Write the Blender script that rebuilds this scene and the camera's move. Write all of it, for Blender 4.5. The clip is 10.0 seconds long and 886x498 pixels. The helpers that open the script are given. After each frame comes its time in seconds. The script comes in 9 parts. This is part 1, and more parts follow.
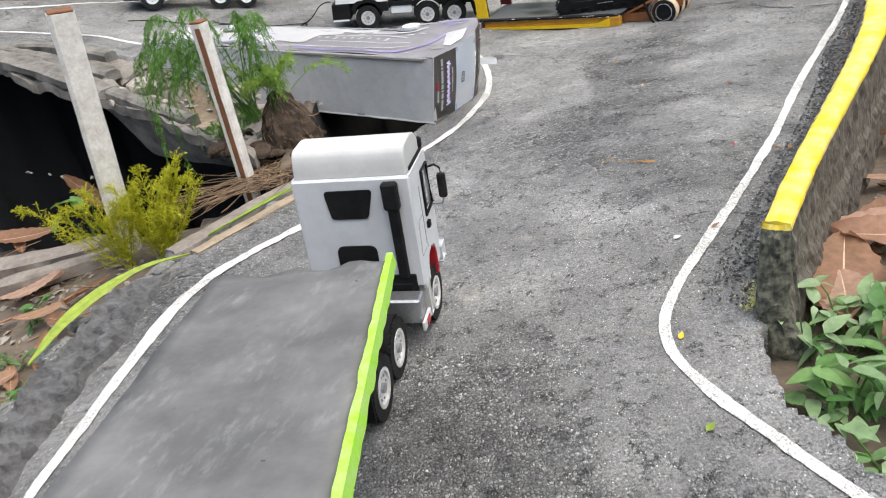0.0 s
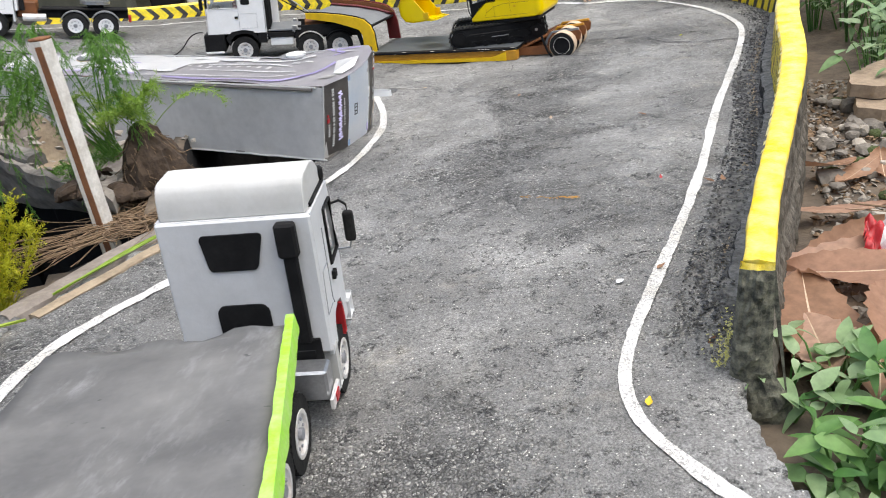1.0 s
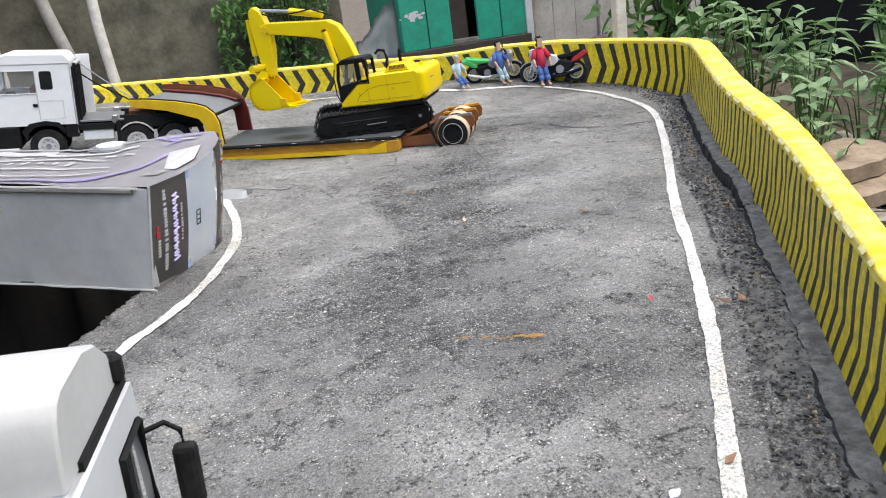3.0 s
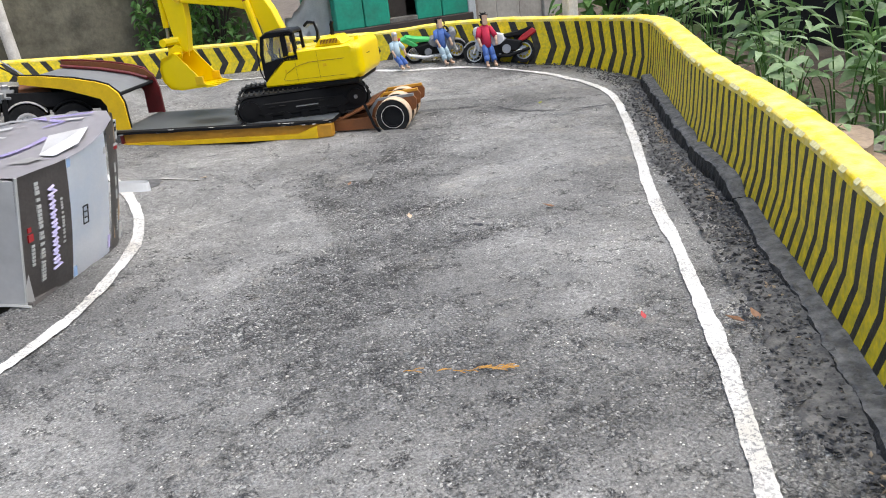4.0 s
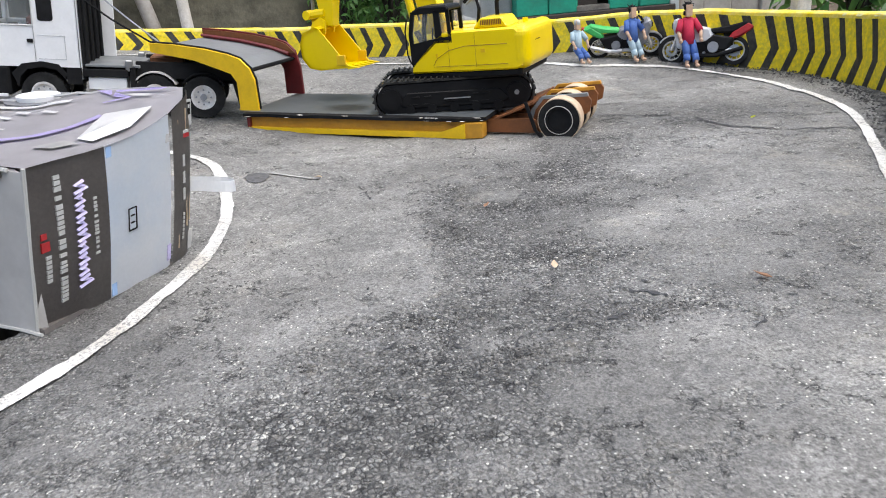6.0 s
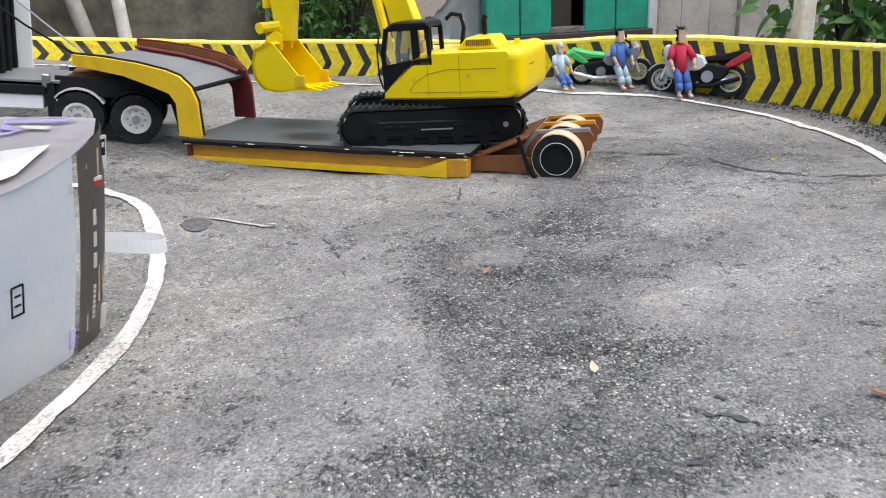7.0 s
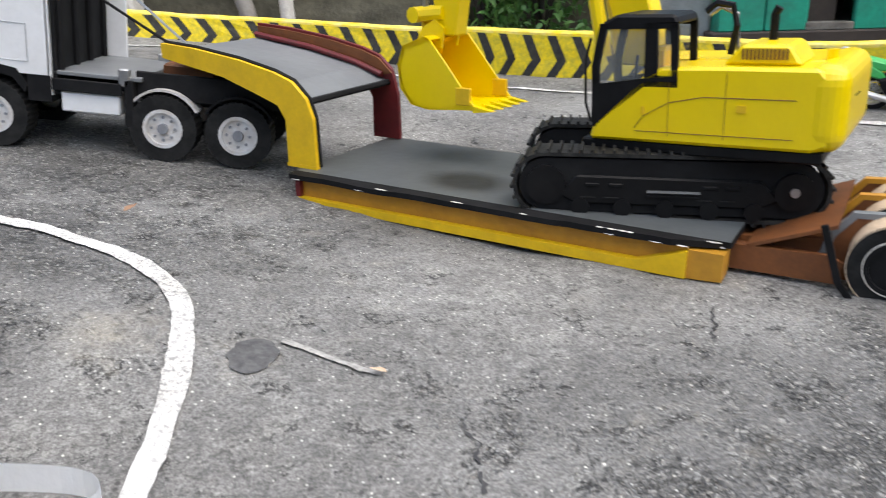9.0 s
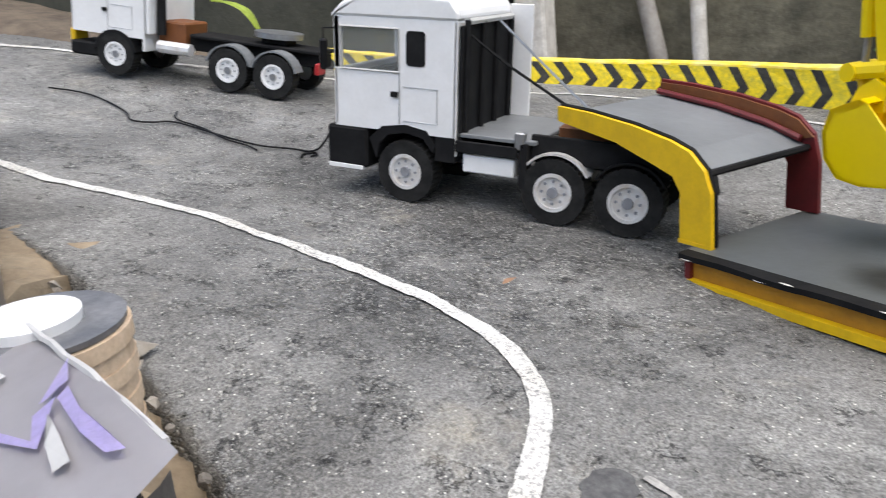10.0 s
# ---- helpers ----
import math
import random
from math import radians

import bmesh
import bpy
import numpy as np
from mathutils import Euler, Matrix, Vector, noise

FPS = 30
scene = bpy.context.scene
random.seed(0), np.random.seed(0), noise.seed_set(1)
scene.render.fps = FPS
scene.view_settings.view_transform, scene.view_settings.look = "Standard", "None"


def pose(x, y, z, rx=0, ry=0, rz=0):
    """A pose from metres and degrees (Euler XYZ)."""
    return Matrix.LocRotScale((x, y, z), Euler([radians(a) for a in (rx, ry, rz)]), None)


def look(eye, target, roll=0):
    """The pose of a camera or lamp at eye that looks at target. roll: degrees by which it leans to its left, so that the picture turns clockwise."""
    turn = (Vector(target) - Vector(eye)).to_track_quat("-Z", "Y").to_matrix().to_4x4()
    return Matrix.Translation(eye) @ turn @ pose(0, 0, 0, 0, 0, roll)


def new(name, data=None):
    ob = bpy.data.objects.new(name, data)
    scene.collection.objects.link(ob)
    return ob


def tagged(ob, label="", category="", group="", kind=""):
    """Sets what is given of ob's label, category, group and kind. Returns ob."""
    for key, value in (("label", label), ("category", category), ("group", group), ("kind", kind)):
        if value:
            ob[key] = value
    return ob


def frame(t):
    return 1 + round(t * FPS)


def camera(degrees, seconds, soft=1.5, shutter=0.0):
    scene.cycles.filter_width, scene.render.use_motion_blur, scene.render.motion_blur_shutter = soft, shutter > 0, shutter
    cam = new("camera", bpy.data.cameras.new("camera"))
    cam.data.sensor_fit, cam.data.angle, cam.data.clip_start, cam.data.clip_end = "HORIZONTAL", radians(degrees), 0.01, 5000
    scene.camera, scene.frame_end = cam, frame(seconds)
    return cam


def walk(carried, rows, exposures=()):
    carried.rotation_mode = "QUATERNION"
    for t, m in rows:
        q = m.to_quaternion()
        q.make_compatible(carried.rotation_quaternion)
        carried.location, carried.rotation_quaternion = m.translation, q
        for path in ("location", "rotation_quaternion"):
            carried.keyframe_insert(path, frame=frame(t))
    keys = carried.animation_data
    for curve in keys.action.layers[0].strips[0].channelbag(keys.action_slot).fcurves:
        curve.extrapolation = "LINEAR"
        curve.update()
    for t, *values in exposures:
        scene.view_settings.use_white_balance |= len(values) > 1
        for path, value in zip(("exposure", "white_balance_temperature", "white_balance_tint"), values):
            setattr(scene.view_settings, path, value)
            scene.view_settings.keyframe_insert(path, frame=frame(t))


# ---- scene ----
import collections

cam = camera(58.03, 10.0, soft=1.0, shutter=0.18)
EXPOSURES = [(0.0, 1.01, 6820, 8.5), (5.0, 1.02, 6720, 9.5), (7.5, 1.02, 6700, 9.5), (10.0, 0.85, 6700, 9.5)]
PATH = [
    (0, (-0.0095, -0.0502, 0.6924), (-0.1654, 1.7275, -0.2105), -12.34),
    (0.5, (-0.0496, 0.0639, 0.6687), (-0.0370, 1.8651, -0.2005), -10.76),
    (1, (-0.0612, 0.1644, 0.6022), (0.0968, 1.9671, -0.2493), -9.51),
    (1.5, (-0.0682, 0.3113, 0.5602), (0.2083, 2.1155, -0.2574), -8.89),
    (2, (-0.0827, 0.4370, 0.5302), (0.3050, 2.2526, -0.2137), -8.58),
    (2.5, (-0.0702, 0.5511, 0.4946), (0.4134, 2.3658, -0.1931), -8.54),
    (2.7, (-0.0633, 0.6058, 0.4838), (0.4516, 2.4172, -0.1899), -8.39),
    (3.8, (-0.0200, 0.8640, 0.4310), (0.6780, 2.6010, -0.2730), -6.30),
    (4, (0.0029, 0.8972, 0.4173), (0.7109, 2.6232, -0.3037), -6.49),
    (4.5, (0.0606, 1.0173, 0.4084), (0.7304, 2.7452, -0.3437), -7.55),
    (5, (0.0950, 1.0862, 0.3857), (0.6133, 2.8698, -0.3562), -7.53),
    (5.5, (0.1388, 1.1552, 0.3779), (0.4867, 2.9855, -0.3493), -5.50),
    (5.7, (0.1564, 1.1791, 0.3660), (0.4577, 3.0235, -0.3464), -4.69),
    (6.8, (0.1622, 1.4301, 0.3427), (0.5554, 3.2767, -0.3173), -2.69),
    (7, (0.1566, 1.4812, 0.3394), (0.6000, 3.3147, -0.3250), -2.38),
    (7.5, (0.1928, 1.6058, 0.3202), (0.6907, 3.4228, -0.3511), -1.48),
    (8, (0.2001, 1.7376, 0.3024), (0.6758, 3.5531, -0.3888), -0.65),
    (8.5, (0.2239, 1.8964, 0.3032), (0.5563, 3.7389, -0.4001), -0.58),
    (9, (0.2240, 2.0173, 0.3158), (0.2483, 3.8945, -0.3739), -1.48),
    (9.5, (0.2102, 2.0996, 0.3337), (-0.2471, 3.9370, -0.3104), -3.96),
    (10, (0.2214, 2.1199, 0.3527), (-0.6917, 3.8047, -0.2197), -5.81),
]
walk(cam, [(t, look(eye, target, roll)) for t, eye, target, roll in PATH], EXPOSURES)

# ---- light: bright overcast sky, soft high sun ----
world = bpy.data.worlds.new("sky")
scene.world = world
world.use_nodes = True
wn = world.node_tree.nodes
sky = wn.new("ShaderNodeTexSky")
sky.sky_type = "NISHITA"
sky.sun_disc = False
sky.sun_elevation = radians(70)
sky.sun_rotation = radians(121)
sky.air_density, sky.dust_density, sky.ozone_density = 1.0, 3.0, 2.0
wn["Background"].inputs["Strength"].default_value = 0.15
world.node_tree.links.new(sky.outputs["Color"], wn["Background"].inputs["Color"])
sun_data = bpy.data.lights.new("sun", "SUN")
sun_data.energy, sun_data.angle, sun_data.color = 1.6, radians(95), (1.0, 0.975, 0.92)
sun = new("sun", sun_data)
sun.matrix_world = look((2.0, 0.8, 6.0), (0.2, 1.9, 0.0))


# ---- materials ----
def nodes_of(name):
    m = bpy.data.materials.new(name)
    m.use_nodes = True
    return m, m.node_tree.nodes, m.node_tree.links, m.node_tree.nodes["Principled BSDF"]


def noise_node(n, l, scale, detail=4.0, rough=0.6, vec=None):
    k = n.new("ShaderNodeTexNoise")
    k.inputs["Scale"].default_value, k.inputs["Detail"].default_value, k.inputs["Roughness"].default_value = scale, detail, rough
    if vec is not None:
        l.new(vec, k.inputs["Vector"])
    return k.outputs["Fac"]


def ramp(n, l, fac, stops):
    r = n.new("ShaderNodeValToRGB")
    while len(r.color_ramp.elements) < len(stops):
        r.color_ramp.elements.new(0.5)
    for e, (p, c) in zip(r.color_ramp.elements, stops):
        e.position = p
        e.color = (c, c, c, 1) if isinstance(c, (int, float)) else (*c, 1)
    l.new(fac, r.inputs["Fac"])
    return r.outputs["Color"]


def mixc(n, l, fac, a, b, mode="MIX"):
    m = n.new("ShaderNodeMix")
    m.data_type, m.blend_type = "RGBA", mode
    for val, sock in ((fac, m.inputs[0]), (a, m.inputs[6]), (b, m.inputs[7])):
        if isinstance(val, (int, float)):
            sock.default_value = val
        elif isinstance(val, tuple):
            sock.default_value = (*val, 1)
        else:
            l.new(val, sock)
    return m.outputs[2]


def bump(n, l, bsdf, height, strength, dist):
    b = n.new("ShaderNodeBump")
    b.inputs["Strength"].default_value, b.inputs["Distance"].default_value = strength, dist
    l.new(height, b.inputs["Height"])
    l.new(b.outputs["Normal"], bsdf.inputs["Normal"])


def worn(name, col, dark, rough=0.5, metal=0.0, scale=30.0, wear=0.25, bump_d=0.0006, fine=220.0, spec=0.5, vary=0.0, grain=0.7):
    """A painted or plain surface with stains at one scale and grain at another."""
    m, n, l, b = nodes_of(name)
    pos = n.new("ShaderNodeNewGeometry").outputs["Position"]
    a = noise_node(n, l, scale, 5, 0.65, pos)
    f = noise_node(n, l, fine, 3, 0.6, pos)
    k = ramp(n, l, a, ((0.38, 0.0), (0.72, 1.0)))
    mul = n.new("ShaderNodeMath")
    mul.operation = "MULTIPLY"
    l.new(k, mul.inputs[0])
    mul.inputs[1].default_value = wear
    c = mixc(n, l, mul.outputs[0], col, dark)
    g = ramp(n, l, f, ((0.3, 0.84), (0.7, 1.12)))
    c = mixc(n, l, grain, c, g, "MULTIPLY")
    if vary:
        info = n.new("ShaderNodeObjectInfo").outputs["Random"]
        c = mixc(n, l, vary, c, ramp(n, l, info, ((0.0, 0.5), (1.0, 1.5))), "MULTIPLY")
    l.new(c, b.inputs["Base Color"])
    b.inputs["Roughness"].default_value, b.inputs["Metallic"].default_value = rough, metal
    b.inputs["Specular IOR Level"].default_value = spec
    bump(n, l, b, f, 0.5, bump_d)
    return m


def asphalt_material():
    """Smooth grey binder skin, worn through to dark broken aggregate where the road has crumbled."""
    m, n, l, b = nodes_of("worn_asphalt")
    pos = n.new("ShaderNodeNewGeometry").outputs["Position"]
    wear = n.new("ShaderNodeAttribute")
    wear.attribute_name = "wear"

    def math_node(op, a, c):
        k = n.new("ShaderNodeMath")
        k.operation = op
        for v, sock in ((a, k.inputs[0]), (c, k.inputs[1])):
            if isinstance(v, (int, float)):
                sock.default_value = v
            else:
                l.new(v, sock)
        return k.outputs[0]

    def cells(scale, feature="F1"):
        v = n.new("ShaderNodeTexVoronoi")
        v.feature = feature
        v.inputs["Scale"].default_value = scale
        l.new(pos, v.inputs["Vector"])
        if feature != "F1":
            return v.outputs["Distance"], None
        sep = n.new("ShaderNodeSeparateColor")
        l.new(v.outputs["Color"], sep.inputs[0])
        return v.outputs["Distance"], sep.outputs[0]

    big = noise_node(n, l, 4.2, 6, 0.62, pos)
    mid = noise_node(n, l, 21.0, 6, 0.7, pos)
    clump = noise_node(n, l, 75.0, 5, 0.7, pos)
    fine = noise_node(n, l, 330.0, 4, 0.75, pos)
    gap, _ = cells(185.0, "DISTANCE_TO_EDGE")
    d1, r1 = cells(185.0)
    d2, r2 = cells(120.0)
    d3, r3 = cells(310.0)
    # worn mask: the vertex wear, its edges broken by two scales of noise
    edge = math_node("ADD", wear.outputs["Fac"], math_node("MULTIPLY", math_node("SUBTRACT", mid, 0.5), 1.5))
    edge = math_node("ADD", edge, math_node("MULTIPLY", math_node("SUBTRACT", clump, 0.5), 1.1))
    bare = ramp(n, l, edge, ((0.26, 0.0), (0.5, 0.55), (0.86, 1.0)))
    # skin
    skin = ramp(n, l, mid, ((0.3, (0.116, 0.116, 0.117)), (0.5, (0.166, 0.166, 0.164)), (0.7, (0.228, 0.228, 0.222))))
    skin = mixc(n, l, 1.0, skin, ramp(n, l, fine, ((0.33, 0.45), (0.5, 0.98), (0.66, 1.62))), "MULTIPLY")
    skin = mixc(n, l, 1.0, skin, ramp(n, l, clump, ((0.3, 0.66), (0.5, 1.0), (0.7, 1.3))), "MULTIPLY")
    fleck = noise_node(n, l, 135.0, 3, 0.6, pos)
    flecks = mixc(n, l, 1.0, ramp(n, l, fleck, ((0.59, 0.0), (0.65, 0.8))), ramp(n, l, mid, ((0.4, 0.1), (0.6, 1.0))), "MULTIPLY")
    skin = mixc(n, l, flecks, skin, (0.045, 0.045, 0.046))
    pits = mixc(n, l, 1.0, ramp(n, l, r2, ((0.9, 0.0), (0.915, 0.9))), ramp(n, l, d2, ((0.14, 1.0), (0.34, 0.0))), "MULTIPLY")
    skin = mixc(n, l, pits, skin, (0.05, 0.05, 0.05))
    # broken aggregate
    chips = ramp(n, l, r1, ((0.0, (0.07, 0.07, 0.07)), (0.45, (0.145, 0.145, 0.143)), (0.84, (0.23, 0.23, 0.226)), (1.0, (0.36, 0.36, 0.345))))
    chips = mixc(n, l, ramp(n, l, gap, ((0.02, 0.85), (0.13, 0.0))), chips, (0.02, 0.02, 0.02))
    chips = mixc(n, l, 1.0, chips, ramp(n, l, fine, ((0.34, 0.34), (0.5, 1.0), (0.66, 1.75))), "MULTIPLY")
    holes = ramp(n, l, noise_node(n, l, 140.0, 4, 0.7, pos), ((0.56, 0.0), (0.63, 0.8)))
    chips = mixc(n, l, holes, chips, (0.032, 0.032, 0.033))
    base = mixc(n, l, bare, skin, chips)
    seam = noise_node(n, l, 9.0, 8, 0.7, pos)
    seams = mixc(n, l, 1.0, ramp(n, l, seam, ((0.482, 0.0), (0.494, 0.95), (0.506, 0.95), (0.518, 0.0))), ramp(n, l, mid, ((0.48, 0.0), (0.56, 1.0))), "MULTIPLY")
    base = mixc(n, l, mixc(n, l, 1.0, seams, ramp(n, l, clump, ((0.42, 0.0), (0.5, 1.0))), "MULTIPLY"), base, (0.024, 0.024, 0.025))
    # pale specks of stone, cream dust, slow changes of tone
    spot = mixc(n, l, 1.0, ramp(n, l, r3, ((0.958, 0.0), (0.962, 0.75))), ramp(n, l, d3, ((0.24, 1.0), (0.4, 0.0))), "MULTIPLY")
    base = mixc(n, l, spot, base, (0.66, 0.66, 0.63))
    dust = ramp(n, l, noise_node(n, l, 6.0, 6, 0.72, pos), ((0.58, 0.0), (0.76, 0.5)))
    base = mixc(n, l, mixc(n, l, 1.0, dust, ramp(n, l, clump, ((0.35, 0.2), (0.6, 1.0))), "MULTIPLY"), base, (0.38, 0.345, 0.28))
    base = mixc(n, l, 1.0, base, ramp(n, l, big, ((0.36, 0.76), (0.5, 1.0), (0.64, 1.34))), "MULTIPLY")
    base = mixc(n, l, 1.0, base, (1.26, 1.25, 1.2), "MULTIPLY")
    l.new(base, b.inputs["Base Color"])
    b.inputs["Roughness"].default_value = 0.7
    rough_h = math_node("ADD", ramp(n, l, gap, ((0.0, 0.0), (0.3, 1.0))), math_node("MULTIPLY", holes, -1.2))
    height = math_node("ADD", math_node("MULTIPLY", fine, 0.5), math_node("SUBTRACT", 1.0, bare))
    height = math_node("ADD", height, math_node("MULTIPLY", rough_h, bare))
    bump(n, l, b, height, 1.0, 0.004)
    return m


def line_paint():
    """White road paint, chipped down to the asphalt in places and soiled in others."""
    m, n, l, b = nodes_of("chipped_white_paint")
    pos = n.new("ShaderNodeNewGeometry").outputs["Position"]
    chips = noise_node(n, l, 250.0, 5, 0.75, pos)
    clump = noise_node(n, l, 70.0, 4, 0.65, pos)
    soft = noise_node(n, l, 11.0, 4, 0.6, pos)
    mask = mixc(n, l, 1.0, ramp(n, l, chips, ((0.42, 1.0), (0.5, 0.0))), ramp(n, l, soft, ((0.36, 0.3), (0.58, 1.0))), "MULTIPLY")
    bald = mixc(n, l, 1.0, ramp(n, l, clump, ((0.3, 0.9), (0.37, 0.0))), ramp(n, l, soft, ((0.42, 0.0), (0.6, 1.0))), "MULTIPLY")
    col = mixc(n, l, ramp(n, l, soft, ((0.35, 0.0), (0.75, 0.8))), (0.72, 0.72, 0.7), (0.47, 0.44, 0.36))
    col = mixc(n, l, mask, col, (0.22, 0.22, 0.215))
    col = mixc(n, l, bald, col, (0.14, 0.14, 0.138))
    l.new(col, b.inputs["Base Color"])
    b.inputs["Roughness"].default_value = 0.6
    bump(n, l, b, chips, 0.7, 0.002)
    return m


def leaf_material(name, c1, c2, spec=0.4):
    m, n, l, b = nodes_of(name)
    pos = n.new("ShaderNodeNewGeometry")
    f = noise_node(n, l, 60.0, 3, 0.6, pos.outputs["Position"])
    info = n.new("ShaderNodeObjectInfo").outputs["Random"]
    add = n.new("ShaderNodeMath")
    add.operation = "ADD"
    l.new(pos.outputs["Random Per Island"], add.inputs[0])
    l.new(info, add.inputs[1])
    half = n.new("ShaderNodeMath")
    half.operation = "FRACT"
    l.new(add.outputs[0], half.inputs[0])
    c = mixc(n, l, half.outputs[0], c1, c2)
    c = mixc(n, l, 0.6, c, ramp(n, l, f, ((0.3, 0.65), (0.7, 1.3))), "MULTIPLY")
    l.new(c, b.inputs["Base Color"])
    b.inputs["Roughness"].default_value = 0.5
    b.inputs["Specular IOR Level"].default_value = spec
    tr = n.new("ShaderNodeBsdfTranslucent")
    l.new(c, tr.inputs["Color"])
    mx = n.new("ShaderNodeMixShader")
    mx.inputs[0].default_value = 0.3
    l.new(b.outputs[0], mx.inputs[1])
    l.new(tr.outputs[0], mx.inputs[2])
    l.new(mx.outputs[0], n["Material Output"].inputs["Surface"])
    return m


ASPHALT = asphalt_material()
LINE = line_paint()
YELLOW = worn("thick_yellow_paint", (0.9, 0.65, 0.0), (0.84, 0.74, 0.34), 0.5, scale=26, wear=0.8, bump_d=0.0045, fine=110)
YELLOW_WALL = worn("blotchy_yellow_paint", (0.88, 0.66, 0.005), (0.34, 0.31, 0.05), 0.5, scale=80, wear=0.75, bump_d=0.002, fine=150)
BLACK_WALL = worn("patchy_black_paint", (0.014, 0.013, 0.013), (0.09, 0.085, 0.05), 0.6, scale=60, wear=0.5, bump_d=0.002, fine=150)
CONCRETE = worn("rough_concrete", (0.21, 0.195, 0.168), (0.05, 0.046, 0.038), 0.9, scale=22, wear=0.9, bump_d=0.004, fine=120)
BANK = worn("layered_stony_concrete", (0.26, 0.235, 0.2), (0.06, 0.052, 0.042), 0.92, scale=14, wear=0.95, bump_d=0.006, fine=70)
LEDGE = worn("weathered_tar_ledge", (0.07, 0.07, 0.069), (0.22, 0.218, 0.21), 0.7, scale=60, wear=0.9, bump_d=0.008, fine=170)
LEDGE_FACE = worn("dark_tar_face", (0.018, 0.018, 0.018), (0.06, 0.06, 0.058), 0.7, scale=50, wear=0.6, bump_d=0.006, fine=130, spec=0.3)
TAR = worn("tar_black", (0.032, 0.032, 0.034), (0.11, 0.11, 0.108), 0.65, scale=30, wear=0.5, bump_d=0.003, fine=130)
VERGE = worn("gritty_dark_tar", (0.062, 0.062, 0.061), (0.22, 0.215, 0.2), 0.85, scale=45, wear=0.85, bump_d=0.006, fine=170)
SOIL = worn("dry_soil", (0.15, 0.118, 0.085), (0.055, 0.043, 0.032), 0.95, scale=12, wear=0.9, bump_d=0.008, fine=60)
PALE_SOIL = worn("pale_sandy_soil", (0.36, 0.29, 0.2), (0.2, 0.15, 0.1), 0.95, scale=18, wear=0.8, bump_d=0.006, fine=80)
STONE = worn("grey_stone", (0.36, 0.33, 0.28), (0.16, 0.13, 0.1), 0.85, scale=22, wear=0.8, bump_d=0.003, fine=100, vary=0.6)
GRIT = worn("grey_grit", (0.27, 0.265, 0.25), (0.13, 0.128, 0.12), 0.9, scale=300, wear=0.9)
OLD_WALL = worn("stained_concrete_wall", (0.165, 0.152, 0.108), (0.045, 0.045, 0.031), 0.9, scale=8, wear=0.95, bump_d=0.008, fine=42, grain=1.0)
MOSSY_WALL = worn("mossy_olive_wall", (0.075, 0.074, 0.054), (0.03, 0.032, 0.022), 0.9, scale=6, wear=0.9, bump_d=0.006, fine=45)
# Near-black: the shade of hollow and shed is put into this colour.
WALL_DARK = worn("near_black_shade", (0.0075, 0.007, 0.0065), (0.003, 0.003, 0.003), 0.95, scale=5, wear=0.8, bump_d=0.005, fine=50)
PALE_EDGE = worn("rubbed_pale_yellow_paint", (0.78, 0.72, 0.4), (0.6, 0.5, 0.12), 0.6, scale=120, wear=0.9)
PALE_SPLASH = worn("thin_pale_yellow_paint", (0.52, 0.5, 0.13), (0.3, 0.3, 0.2), 0.6, scale=300, wear=0.9)
KERB_END = worn("mossy_dark_concrete", (0.045, 0.046, 0.036), (0.34, 0.33, 0.24), 0.9, scale=75, wear=0.75, bump_d=0.006, fine=120)
KERB_BACK = worn("streaked_brown_concrete", (0.155, 0.138, 0.11), (0.04, 0.036, 0.028), 0.92, scale=40, wear=0.9, bump_d=0.005, fine=150)
POST = worn("whitewashed_post", (0.72, 0.69, 0.63), (0.42, 0.38, 0.32), 0.85, scale=28, wear=0.7, bump_d=0.002, fine=150)
RUST = worn("rusty_edge", (0.22, 0.09, 0.035), (0.09, 0.04, 0.02), 0.8, scale=50, wear=0.7)
WHITE = worn("white_board", (0.6, 0.61, 0.615), (0.46, 0.47, 0.47), 0.4, scale=13, wear=0.6, bump_d=0.0006, fine=160, grain=0.12)
CAB_WHITE = worn("bright_white_card", (0.8, 0.8, 0.79), (0.66, 0.655, 0.63), 0.42, scale=14, wear=0.5, bump_d=0.0004, fine=160, grain=0.15)
OFFWHITE = worn("offwhite_board", (0.52, 0.52, 0.5), (0.4, 0.395, 0.37), 0.5, scale=14, wear=0.6, bump_d=0.0003, fine=160, grain=0.2)
LOWDECK = worn("pale_grey_deck_sheet", (0.2, 0.21, 0.215), (0.11, 0.117, 0.12), 0.42, scale=7, wear=0.7, bump_d=0.0008, fine=60, grain=0.3)
GREEN_EDGE = worn("lime_green_paint", (0.3, 0.66, 0.02), (0.55, 0.55, 0.4), 0.5, scale=60, wear=0.45)
BLACK = worn("black_plastic", (0.006, 0.006, 0.0065), (0.016, 0.016, 0.016), 0.45, scale=40, wear=0.5, bump_d=0.0002, spec=0.15)
MATTBLACK = worn("matt_black_card", (0.008, 0.008, 0.0085), (0.024, 0.024, 0.024), 0.7, scale=25, wear=0.5, bump_d=0.0003, spec=0.15)
RUBBER = worn("dusty_rubber", (0.011, 0.011, 0.011), (0.045, 0.045, 0.042), 0.75, scale=45, wear=0.5, bump_d=0.001, spec=0.18)
TRACK = worn("dusty_track_pads", (0.009, 0.009, 0.009), (0.07, 0.068, 0.06), 0.6, scale=90, wear=0.55, bump_d=0.0008, spec=0.25)
SILVER = worn("scuffed_silver", (0.74, 0.74, 0.73), (0.5, 0.42, 0.34), 0.32, 0.25, scale=60, wear=0.6, grain=0.3)
